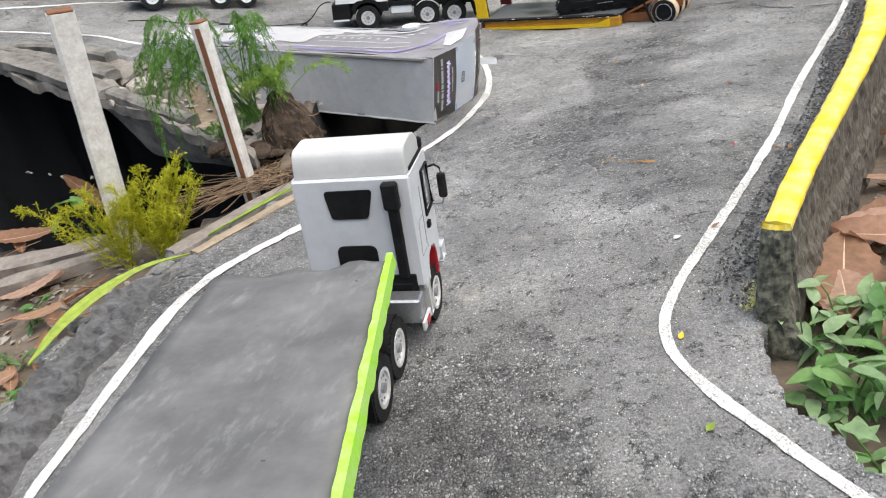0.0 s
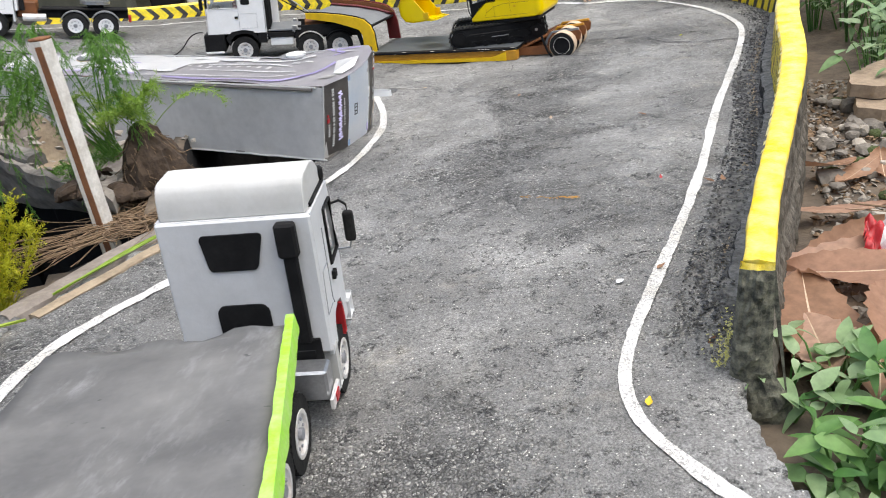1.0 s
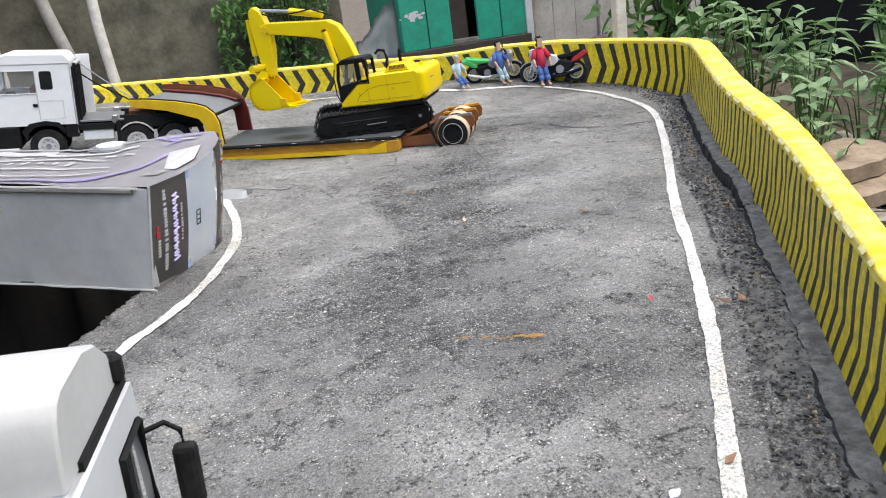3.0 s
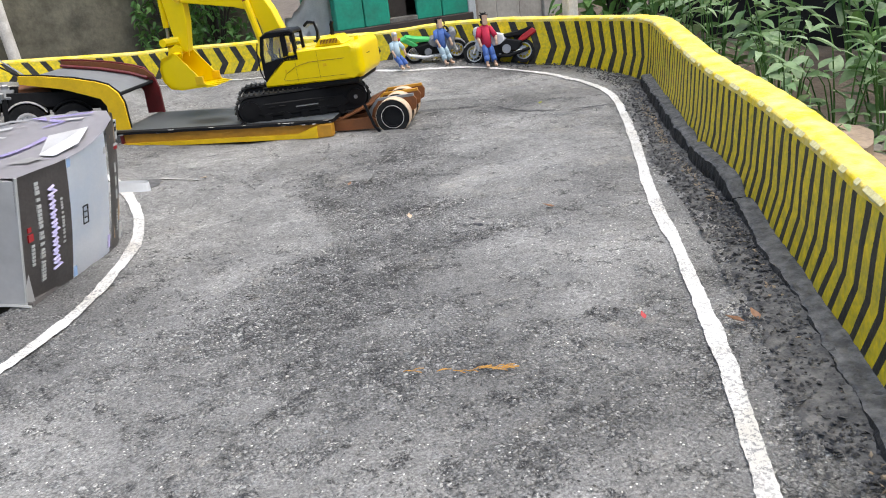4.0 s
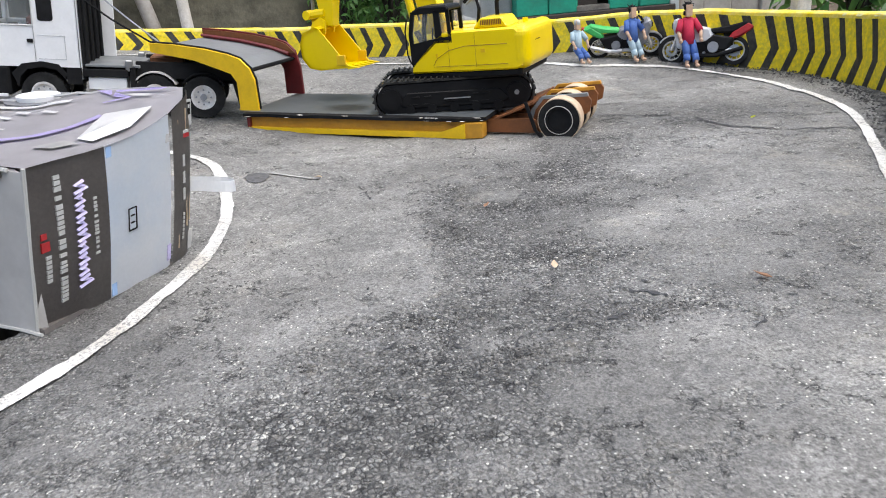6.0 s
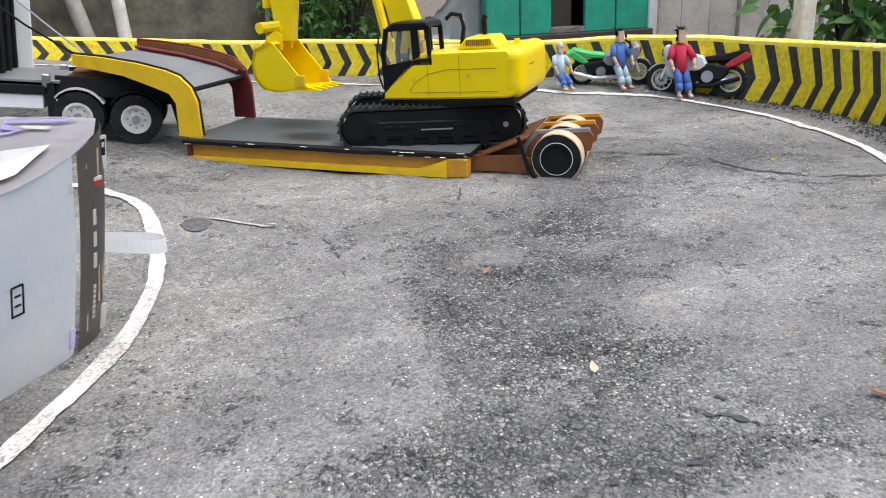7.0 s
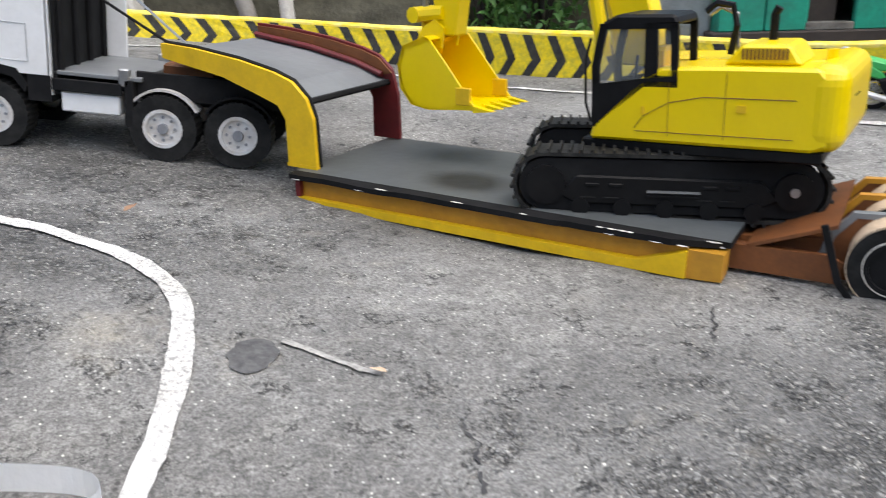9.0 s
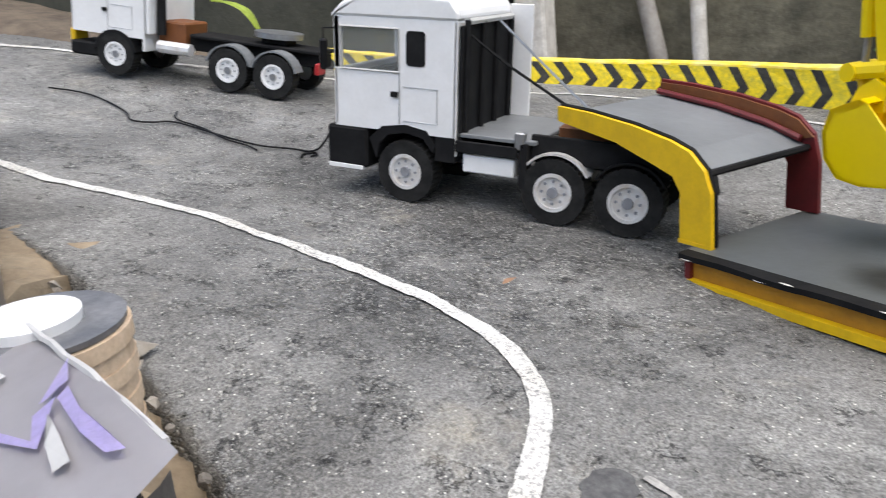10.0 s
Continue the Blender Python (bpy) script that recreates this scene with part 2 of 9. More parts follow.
CHROME = worn("dull_metal", (0.42, 0.43, 0.44), (0.2, 0.2, 0.2), 0.35, 0.8, scale=40, wear=0.5)
RED = worn("red_paint", (0.45, 0.02, 0.025), (0.2, 0.015, 0.015), 0.4, scale=40, wear=0.5)
DARKRED = worn("dark_red_paint", (0.16, 0.012, 0.014), (0.06, 0.008, 0.008), 0.5, scale=30, wear=0.6)
MACHINE = worn("glossy_machine_yellow", (0.86, 0.63, 0.0), (0.74, 0.52, 0.0), 0.28, scale=18, wear=0.35, bump_d=0.0001, grain=0.08)
TRAILER_YELLOW = worn("brushed_yellow_card", (0.8, 0.5, 0.005), (0.55, 0.33, 0.01), 0.5, scale=35, wear=0.5, bump_d=0.0006, grain=0.3)
SPOT = worn("thin_tar_stain", (0.06, 0.06, 0.061), (0.15, 0.15, 0.148), 0.7, scale=120, wear=0.85, bump_d=0.002, fine=200)
CRUST = worn("broken_asphalt_crust", (0.125, 0.123, 0.119), (0.028, 0.028, 0.027), 0.9, scale=30, wear=0.9, bump_d=0.012, fine=110)
FIBRE = worn("orange_straw", (0.5, 0.27, 0.06), (0.3, 0.15, 0.04), 0.8, scale=80, wear=0.6)
SKIRT = worn("orange_brown_card", (0.55, 0.27, 0.02), (0.3, 0.13, 0.015), 0.55, scale=30, wear=0.6, bump_d=0.0006, grain=0.3)
BROWN = worn("brown_card", (0.2, 0.068, 0.017), (0.08, 0.028, 0.01), 0.6, scale=28, wear=0.6, bump_d=0.0005)
CARD = worn("cream_cut_card", (0.62, 0.48, 0.34), (0.4, 0.28, 0.18), 0.85, scale=70, wear=0.7, bump_d=0.001)
BUSGREY = worn("grey_board_roof", (0.52, 0.515, 0.5), (0.36, 0.355, 0.34), 0.5, scale=11, wear=0.7, bump_d=0.0008, fine=40, grain=0.35)
BUSSIDE = worn("printed_grey_side", (0.47, 0.455, 0.47), (0.37, 0.355, 0.365), 0.42, scale=16, wear=0.6, bump_d=0.0004, fine=40, grain=0.25)
BUSDARK = worn("printed_brown_grey", (0.15, 0.135, 0.125), (0.2, 0.185, 0.17), 0.35, scale=24, wear=0.5)
BUSBLUE = worn("pale_blue_print", (0.9, 0.92, 0.94), (0.66, 0.78, 0.9), 0.5, scale=9, wear=0.45, grain=0.15)
SKYBLUE = worn("light_blue_print", (0.36, 0.55, 0.85), (0.5, 0.66, 0.88), 0.5, scale=20, wear=0.5, grain=0.15)
TYRE_FACE = worn("scuffed_grey_tyre_paint", (0.1, 0.105, 0.115), (0.3, 0.3, 0.3), 0.5, scale=40, wear=0.6)
LILAC = worn("lilac_print", (0.52, 0.46, 0.72), (0.66, 0.6, 0.78), 0.35, scale=20, wear=0.5)
SHEET = worn("white_weathered_sheet", (0.6, 0.62, 0.61), (0.33, 0.38, 0.4), 0.7, scale=7, wear=0.8)
SHACK = worn("flaking_green_paint", (0.012, 0.33, 0.21), (0.03, 0.2, 0.14), 0.5, scale=14, wear=0.8, bump_d=0.002, fine=70)
WOODDARK = worn("dark_wood", (0.055, 0.042, 0.034), (0.025, 0.02, 0.016), 0.8, scale=20, wear=0.7)
BOARD = worn("grey_boards", (0.46, 0.44, 0.4), (0.25, 0.22, 0.19), 0.85, scale=9, wear=0.8, bump_d=0.003, fine=60)
CHALK = worn("faint_chalk", (0.44, 0.43, 0.4), (0.17, 0.17, 0.165), 0.9, scale=160, wear=0.95, bump_d=0.001)
BROWN_SLAB = worn("weathered_brown_slab", (0.34, 0.26, 0.18), (0.15, 0.11, 0.075), 0.85, scale=20, wear=0.8, bump_d=0.004, fine=90)
SLAB = worn("weathered_wood_slab", (0.27, 0.235, 0.2), (0.12, 0.098, 0.08), 0.85, scale=20, wear=0.8, bump_d=0.003, fine=90)
ROOT = worn("dry_roots", (0.23, 0.155, 0.092), (0.08, 0.052, 0.03), 0.9, scale=40, wear=0.7, bump_d=0.002)
CLOD = worn("dark_root_soil", (0.075, 0.05, 0.032), (0.022, 0.015, 0.01), 0.95, scale=60, wear=0.85, bump_d=0.006, fine=140)
MOSSY = worn("dark_olive_moss", (0.075, 0.1, 0.03), (0.03, 0.035, 0.015), 0.95, scale=90, wear=0.8, bump_d=0.008, fine=200)
STRIP = worn("milky_plastic", (0.92, 0.93, 0.93), (0.84, 0.86, 0.87), 0.3, scale=12, wear=0.4, grain=0.1)
SKIN = worn("beige_cloth", (0.6, 0.4, 0.28), (0.45, 0.3, 0.2), 0.8, scale=60, wear=0.4)
DENIM = worn("blue_cloth", (0.05, 0.12, 0.36), (0.1, 0.18, 0.42), 0.85, scale=80, wear=0.6)
PALECLOTH = worn("pale_blue_cloth", (0.4, 0.52, 0.57), (0.25, 0.36, 0.44), 0.85, scale=70, wear=0.6)
REDCLOTH = worn("crimson_cloth", (0.5, 0.02, 0.06), (0.3, 0.01, 0.04), 0.85, scale=70, wear=0.5)
GREENBIKE = worn("bright_green_plastic", (0.05, 0.5, 0.12), (0.04, 0.36, 0.1), 0.35, scale=30, wear=0.4)
GREYBIKE = worn("grey_plastic", (0.3, 0.31, 0.33), (0.16, 0.16, 0.17), 0.35, 0.2, scale=50, wear=0.6, grain=0.3)
PINKLEAF = leaf_material("pale_dry_leaf", (0.5, 0.33, 0.24), (0.34, 0.19, 0.12), 0.3)
DRYLEAF = leaf_material("dry_brown_leaf", (0.4, 0.24, 0.15), (0.2, 0.095, 0.05), 0.25)
GREENLEAF = leaf_material("soft_green_leaf", (0.14, 0.26, 0.09), (0.32, 0.44, 0.24), 0.4)
DEEPLEAF = leaf_material("deep_green_leaf", (0.06, 0.17, 0.04), (0.16, 0.31, 0.08), 0.45)
FEATHER = leaf_material("feathery_green", (0.075, 0.19, 0.035), (0.17, 0.33, 0.06), 0.2)
FERN_LIGHT = leaf_material("young_feathery_green", (0.2, 0.34, 0.05), (0.32, 0.46, 0.09), 0.2)
LIME = leaf_material("lime_yellow_leaf", (0.5, 0.46, 0.02), (0.36, 0.4, 0.03), 0.2)
BLADE = leaf_material("yellow_green_blade", (0.36, 0.46, 0.07), (0.2, 0.33, 0.04), 0.35)


def glass_material(name, col, alpha):
    m, n, l, b = nodes_of(name)
    b.inputs["Base Color"].default_value = (*col, 1)
    b.inputs["Roughness"].default_value = 0.06
    b.inputs["Alpha"].default_value = alpha
    return m


GLASS = glass_material("clear_plastic_pane", (0.6, 0.63, 0.6), 0.1)
DARKGLASS = glass_material("dark_glossy_pane", (0.03, 0.035, 0.035), 0.8)


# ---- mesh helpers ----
def spotted_deck():
    """The deck sheet with one soft black spot on it."""
    m = worn("spotted_grey_deck_sheet", (0.1, 0.11, 0.113), (0.055, 0.061, 0.061), 0.45, scale=7, wear=0.7, bump_d=0.0008, fine=60, grain=0.3)
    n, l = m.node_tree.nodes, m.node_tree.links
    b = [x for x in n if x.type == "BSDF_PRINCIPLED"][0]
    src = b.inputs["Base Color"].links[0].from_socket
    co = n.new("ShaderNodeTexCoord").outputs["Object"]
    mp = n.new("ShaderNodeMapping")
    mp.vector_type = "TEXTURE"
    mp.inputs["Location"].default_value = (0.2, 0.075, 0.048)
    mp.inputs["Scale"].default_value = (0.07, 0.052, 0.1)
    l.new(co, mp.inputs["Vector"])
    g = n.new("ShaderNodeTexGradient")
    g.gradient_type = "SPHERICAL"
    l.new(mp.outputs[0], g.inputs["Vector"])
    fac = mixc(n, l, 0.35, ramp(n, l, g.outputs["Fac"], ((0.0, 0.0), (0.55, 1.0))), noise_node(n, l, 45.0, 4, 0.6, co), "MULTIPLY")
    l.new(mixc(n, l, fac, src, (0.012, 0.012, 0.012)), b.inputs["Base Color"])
    return m


SPOTTED_DECK = spotted_deck()


def scuffed_deck():
    """Dark grey sheet with chalky rubbed patches, fine scratches along it and black nicks."""
    m = worn("scuffed_grey_sheet", (0.104, 0.102, 0.097), (0.235, 0.23, 0.215), 0.55, scale=7, wear=0.75, bump_d=0.0012, fine=35, grain=0.4)
    n, l = m.node_tree.nodes, m.node_tree.links
    b = [x for x in n if x.type == "BSDF_PRINCIPLED"][0]
    src = b.inputs["Base Color"].links[0].from_socket
    co = n.new("ShaderNodeTexCoord").outputs["Object"]

    def stretched(scale, detail, rot):
        mp = n.new("ShaderNodeMapping")
        mp.inputs["Scale"].default_value = scale
        mp.inputs["Rotation"].default_value = (0, 0, rot)
        l.new(co, mp.inputs["Vector"])
        return noise_node(n, l, 1.0, detail, 0.7, mp.outputs[0])

    patch = noise_node(n, l, 9.0, 5, 0.65, co)
    scratch = ramp(n, l, stretched((22, 60, 40), 7, 0.5), ((0.5, 0.0), (0.72, 0.55)))
    chalk = mixc(n, l, 1.0, scratch, ramp(n, l, patch, ((0.46, 0.0), (0.62, 1.0))), "MULTIPLY")
    c = mixc(n, l, chalk, src, (0.36, 0.36, 0.355))
    nick = ramp(n, l, stretched((60, 25, 60), 3, -0.5), ((0.7, 0.0), (0.74, 0.85)))
    l.new(mixc(n, l, nick, c, (0.018, 0.018, 0.018)), b.inputs["Base Color"])
    return m


SCUFFED_DECK = scuffed_deck()


def part(name, bm, mat, parent=None, label="", m=None, smooth=False):
    """Links a bmesh as one mesh object, under a thing or a part."""
    me = bpy.data.meshes.new(name)
    bm.normal_update()
    bm.to_mesh(me)
    bm.free()
    for x in (mat if isinstance(mat, (list, tuple)) else [mat]):
        me.materials.append(x)
    if smooth:
        for p in me.polygons:
            p.use_smooth = True
    ob = new(name, me)
    if parent is not None:
        ob.parent = parent
    if m is not None:
        ob.matrix_basis = m
    if label:
        ob["label"] = label
    return ob


def thing(name, label, category, m=None, group="", kind=""):
    ob = new(name)
    ob.empty_display_size = 0.05
    if m is not None:
        ob.matrix_basis = m
    return tagged(ob, label, category, group, kind)


def box(x0, x1, y0, y1, z0, z1, bev=0.0, bm=None, m=None, seg=1):
    made = bm is None
    bm = bm or bmesh.new()
    vs = bmesh.ops.create_cube(bm, size=1.0)["verts"]
    for v in vs:
        v.co = Vector(((x0 + x1) / 2 + v.co.x * (x1 - x0), (y0 + y1) / 2 + v.co.y * (y1 - y0), (z0 + z1) / 2 + v.co.z * (z1 - z0)))
        if m is not None:
            v.co = m @ v.co
    if bev:
        edges = {e for v in vs for e in v.link_edges}
        bmesh.ops.bevel(bm, geom=list(edges), offset=bev, segments=seg, affect="EDGES", profile=0.5)
    return bm


def prism(points, y0, y1, bev=0.0, bm=None, axis="y"):
    """A polygon in (a, z), drawn out along the third axis."""
    bm = bm or bmesh.new()

    def place(a, z, t):
        return {"y": (a, t, z), "x": (t, a, z), "z": (a, z, t)}[axis]

    lo = [bm.verts.new(place(a, z, y0)) for a, z in points]
    hi = [bm.verts.new(place(a, z, y1)) for a, z in points]
    faces = [bm.faces.new(lo), bm.faces.new(hi[::-1])]
    n = len(points)
    for i in range(n):
        faces.append(bm.faces.new((lo[i], hi[i], hi[(i + 1) % n], lo[(i + 1) % n])))
    bmesh.ops.recalc_face_normals(bm, faces=faces)
    if bev:
        bmesh.ops.bevel(bm, geom=list({e for f in faces for e in f.edges}), offset=bev, segments=1, affect="EDGES")
    return bm


def disc(r0, r1, y0, y1, n=28, bm=None, at=(0, 0)):
    """A ring or disc about the y axis."""
    bm = bm or bmesh.new()
    rings = []
    for r, y in ((r0, y0), (r1, y0), (r1, y1), (r0, y1)):
        if r == 0:
            rings.append([bm.verts.new((at[0], y, at[1]))] * n)
        else:
            rings.append([bm.verts.new((at[0] + r * math.cos(6.28318 * i / n), y, at[1] + r * math.sin(6.28318 * i / n))) for i in range(n)])
    made = []
    for a in range(4):
        b = (a + 1) % 4
        if r0 == 0 and a == 3:
            continue
        for i in range(n):
            j = (i + 1) % n
            vs = []
            for v in (rings[a][i], rings[a][j], rings[b][j], rings[b][i]):
                if v not in vs:
                    vs.append(v)
            if len(vs) > 2:
                made.append(bm.faces.new(vs))
    bmesh.ops.recalc_face_normals(bm, faces=made)
    return bm


def tube(points, radius, sides=6, bm=None, taper=1.0):
    bm = bm or bmesh.new()
    pts = [Vector(p) for p in points]
    rings = []
    for i, p in enumerate(pts):
        d = (pts[min(i + 1, len(pts) - 1)] - pts[max(i - 1, 0)]).normalized()
        a = d.cross(Vector((0.13, 0.21, 1.0))).normalized()
        b = d.cross(a)
        r = radius * (1 + (taper - 1) * i / max(1, len(pts) - 1))
        rings.append([bm.verts.new(p + r * (math.cos(6.28318 * k / sides) * a + math.sin(6.28318 * k / sides) * b)) for k in range(sides)])
    for q, w in zip(rings, rings[1:]):
        for k in range(sides):
            bm.faces.new((q[k], q[(k + 1) % sides], w[(k + 1) % sides], w[k]))
    bm.faces.new(rings[0][::-1])
    bm.faces.new(rings[-1])
    return bm


def smooth_path(points, step=0.03, rounds=3):
    """Chaikin-rounded, evenly spaced points."""
    pts = [Vector(p) for p in points]
    for _ in range(rounds):
        out = [pts[0]]
        for a, b in zip(pts, pts[1:]):
            out += [a * 0.75 + b * 0.25, a * 0.25 + b * 0.75]
        pts = out + [pts[-1]]
    res, left = [pts[0]], step
    for a, b in zip(pts, pts[1:]):
        seg = (b - a).length
        at = 0.0
        while seg - at >= left:
            at += left
            res.append(a.lerp(b, at / seg))
            left = step
        left -= seg - at
    return res


def sstep(a, b, v):
    k = min(1.0, max(0.0, (v - a) / (b - a)))
    return k * k * (3 - 2 * k)


def zroad(x, y):
    """Height of the road: level on the near leg, climbing to the left on the far leg, steeper at its end."""
    d, e = 0.2 - x, -0.9 - x
    bend = 0.13 * (d + math.sqrt(d * d + 0.01)) / 2 * sstep(2.38, 2.72, y)
    return bend + 0.04 * sstep(3.2, 3.55, y) + 0.1 * (e + math.sqrt(e * e + 0.02)) / 2


def inside(poly, x, y):
    hit = False
    for (ax, ay), (bx, by) in zip(poly, poly[1:] + poly[:1]):
        if (ay > y) != (by > y) and x < (bx - ax) * (y - ay) / (by - ay) + ax:
            hit = not hit
    return hit


def fbm(x, y, z=0.0, o=4):
    return noise.fractal((x, y, z), 1.0, 2.0, o)


# ---- ground and road ----
LEFT_EDGE = [(-0.76, -1.4), (-0.77, 0.5), (-0.79, 0.8), (-0.83, 0.96), (-0.85, 1.22), (-0.71, 1.46), (-0.51, 1.72), (-0.33, 1.86), (-0.21, 2.0), (-0.12, 2.2),
             (-0.1, 2.38), (-0.16, 2.5), (-0.3, 2.56), (-0.42, 2.63), (-0.6, 2.71), (-0.8, 2.77), (-1.25, 2.84), (-1.8, 2.86), (-3.2, 2.86)]
RIGHT_EDGE = [(1.1, -1.4), (0.9, -0.2), (0.6, 0.3), (0.43, 0.48), (0.35, 0.58), (0.31, 0.68), (0.29, 0.8), (0.34, 0.93), (0.45, 1.1), (0.6, 1.32), (0.77, 1.58),
              (0.87, 1.76), (1.0, 2.02), (1.2, 2.36), (1.36, 2.62), (1.41, 2.76), (1.43, 2.95), (1.43, 3.1), (1.38, 3.25), (1.23, 3.43), (1.07, 3.57), (0.68, 3.86),
              (0.5, 3.96), (0.35, 4.08), (0.15, 4.18), (-0.2, 4.26), (-0.43, 4.23), (-0.66, 4.17), (-0.97, 4.06), (-1.36, 3.82), (-1.9, 3.55), (-3.2, 3.2)]
ROAD_POLY = LEFT_EDGE[::-1] + RIGHT_EDGE
ROAD_POLY = [(p.x, p.y) for p in smooth_path([(*p, 0) for p in LEFT_EDGE], 0.03, 2)][::-1] + [(p.x, p.y) for p in smooth_path([(*p, 0) for p in RIGHT_EDGE], 0.03, 2)]


def road_relief(x, y):
    return 0.0045 * fbm(x * 2.2, y * 2.2, 3.1, 3) + 0.0022 * fbm(x * 11, y * 11, 7.7, 4) + 0.0012 * fbm(x * 46, y * 46, 1.3, 3)


# where the skin has crumbled (x, y, two radii, how much) and where it lies smooth and pale
CRUMBLED = [(0.08, 1.82, 0.09, 0.05, 0.5), (0.18, 1.92, 0.08, 0.035, 0.6), (0.28, 1.965, 0.07, 0.03, 0.7), (0.31, 1.865, 0.06, 0.02, 0.6), (0.39, 1.915, 0.05, 0.022, 0.8), (0.48, 1.91, 0.05, 0.022, 0.7), (0.345, 2.19, 0.03, 0.06, 0.6),
            (0.42, 2.1, 0.07, 0.05, 0.6), (0.37, 2.42, 0.045, 0.05, 0.8), (0.345, 2.26, 0.035, 0.07, 0.8), (0.57, 2.475, 0.06, 0.045, 0.7), (0.48, 2.3, 0.055, 0.035, 0.7), (0.45, 2.1, 0.06, 0.05, 0.4), (0.26, 2.47, 0.05, 0.06, 0.4),
            (0.04, 1.5, 0.12, 0.08, 0.4), (0.32, 1.42, 0.12, 0.06, 0.5), (0.16, 1.06, 0.08, 0.07, 0.3), (0.03, 2.3, 0.07, 0.08, 0.5), (0.1, 2.13, 0.1, 0.07, 0.5), (0.0, 1.32, 0.12, 0.08, 0.45), (0.17, 1.23, 0.12, 0.07, 0.45), (0.2, 1.4, 0.1, 0.05, 0.4), (0.62, 2.9, 0.08, 0.07, 0.5), (0.416, 2.287, 0.05, 0.05, 0.4), (0.01, 0.9, 0.08, 0.06, 0.3)]
SMOOTH = [(0.409, 1.781, 0.06, 0.03, 0.7), (0.322, 1.89, 0.028, 0.014, 1.0), (0.48, 1.64, 0.06, 0.03, 0.6), (0.63, 2.08, 0.11, 0.12, 0.7), (0.8, 2.25, 0.12, 0.14, 0.7), (0.59, 2.34, 0.06, 0.06, 0.4), (0.74, 2.46, 0.1, 0.07, 0.5),
          (0.57, 2.18, 0.07, 0.05, 0.6), (0.44, 2.37, 0.035, 0.03, 0.7), (0.24, 2.22, 0.05, 0.04, 0.5), (0.34, 2.6, 0.06, 0.06, 0.4), (0.48, 1.82, 0.06, 0.04, 0.5), (0.26, 1.7, 0.1, 0.05, 0.4), (0.08, 1.17, 0.1, 0.06, 0.3)]
STEP = 0.0075


def build_road():
    x0, y0 = -3.2, -0.3
    nx, ny = int((1.5 - x0) / STEP), int((4.35 - y0) / STEP)
    segs = list(zip(ROAD_POLY, ROAD_POLY[1:] + ROAD_POLY[:1]))
    cells = []
    for j in range(ny):
        y = y0 + (j + 0.5) * STEP
        cuts = sorted((bx - ax) * (y - ay) / (by - ay) + ax for (ax, ay), (bx, by) in segs if (ay > y) != (by > y))
        for a, b in zip(cuts[0::2], cuts[1::2]):
            a, b = a + 0.016 * fbm(a * 9, y * 14, 5.0, 3), b + 0.016 * fbm(b * 9, y * 14, 9.0, 3)
            cells += [(i, j) for i in range(max(0, int((a - x0) / STEP)), min(nx, int((b - x0) / STEP) + 1))]
    used = sorted({(i + p, j + q) for i, j in cells for p in (0, 1) for q in (0, 1)})
    index = {k: i for i, k in enumerate(used)}
    px = np.array([x0 + i * STEP + 0.0024 * math.sin(i * 12.9898 + j * 4.1) for i, j in used])
    py = np.array([y0 + j * STEP + 0.0024 * math.sin(i * 7.31 + j * 9.7) for i, j in used])
    wear = np.array([0.36 + 0.42 * fbm(x * 2.3, y * 2.3, 8.3, 4) for x, y in zip(px, py)])
    for spots, sign in ((CRUMBLED, 1.0), (SMOOTH, -1.0)):
        for cx, cy, rx, ry, k in spots:
            wear += sign * (0.4 if sign > 0 else 0.55) * k * np.exp(-((px - cx) / rx) ** 2 - ((py - cy) / ry) ** 2)
    wear = np.clip(wear, 0.0, 1.0)
    verts = []
    for x, y, w in zip(px.tolist(), py.tolist(), wear.tolist()):
        z = zroad(x, y) + road_relief(x, y)
        if w > 0.25:
            z -= 0.006 * (w - 0.25) * max(0.0, fbm(x * 62, y * 62, 4.4, 3) + 0.12)
        verts.append((x, y, z))
    faces = [(index[i, j], index[i + 1, j], index[i + 1, j + 1], index[i, j + 1]) for i, j in cells]
    # a broken skirt down from the rim
    count = collections.Counter(frozenset(e) for f in faces for e in zip(f, f[1:] + f[:1]))
    low = {}
    for f in list(faces):
        for a, b in zip(f, f[1:] + f[:1]):
            if count[frozenset((a, b))] == 1:
                for k in (a, b):
                    if k not in low:
                        low[k] = len(verts)
                        x, y, z = verts[k]
                        verts.append((x + 0.012 * fbm(x * 20, y * 20, 2), y, z - 0.05))
                faces.append((b, a, low[a], low[b]))
    me = bpy.data.meshes.new("road")
    me.from_pydata(verts, [], faces)
    att = me.attributes.new("wear", "FLOAT", "POINT")
    att.data.foreach_set("value", wear.tolist() + [0.8] * (len(verts) - len(used)))
    me.polygons.foreach_set("use_smooth", [True] * len(faces))
    me.materials.append(ASPHALT)
    tagged(new("road", me), "worn dark grey miniature asphalt road with crumbled patches", "road", kind="structure")


build_road()


RIM = [(-3.2, 3.3, 0.62), (-1.8, 2.75, 0.375), (-1.05, 2.25, 0.165), (-0.68, 1.93, 0.085), (-0.5, 1.82, 0.03), (-0.3, 1.9, -0.03), (-0.1, 2.2, -0.05), (0.2, 2.4, -0.06)]
HOLLOW = [(-0.56, 1.87), (-0.8, 1.75), (-1.05, 1.79), (-1.5, 1.98), (-3.2, 2.3), (-3.2, 3.25), (-1.8, 2.72), (-1.05, 2.22), (-0.7, 1.92)]


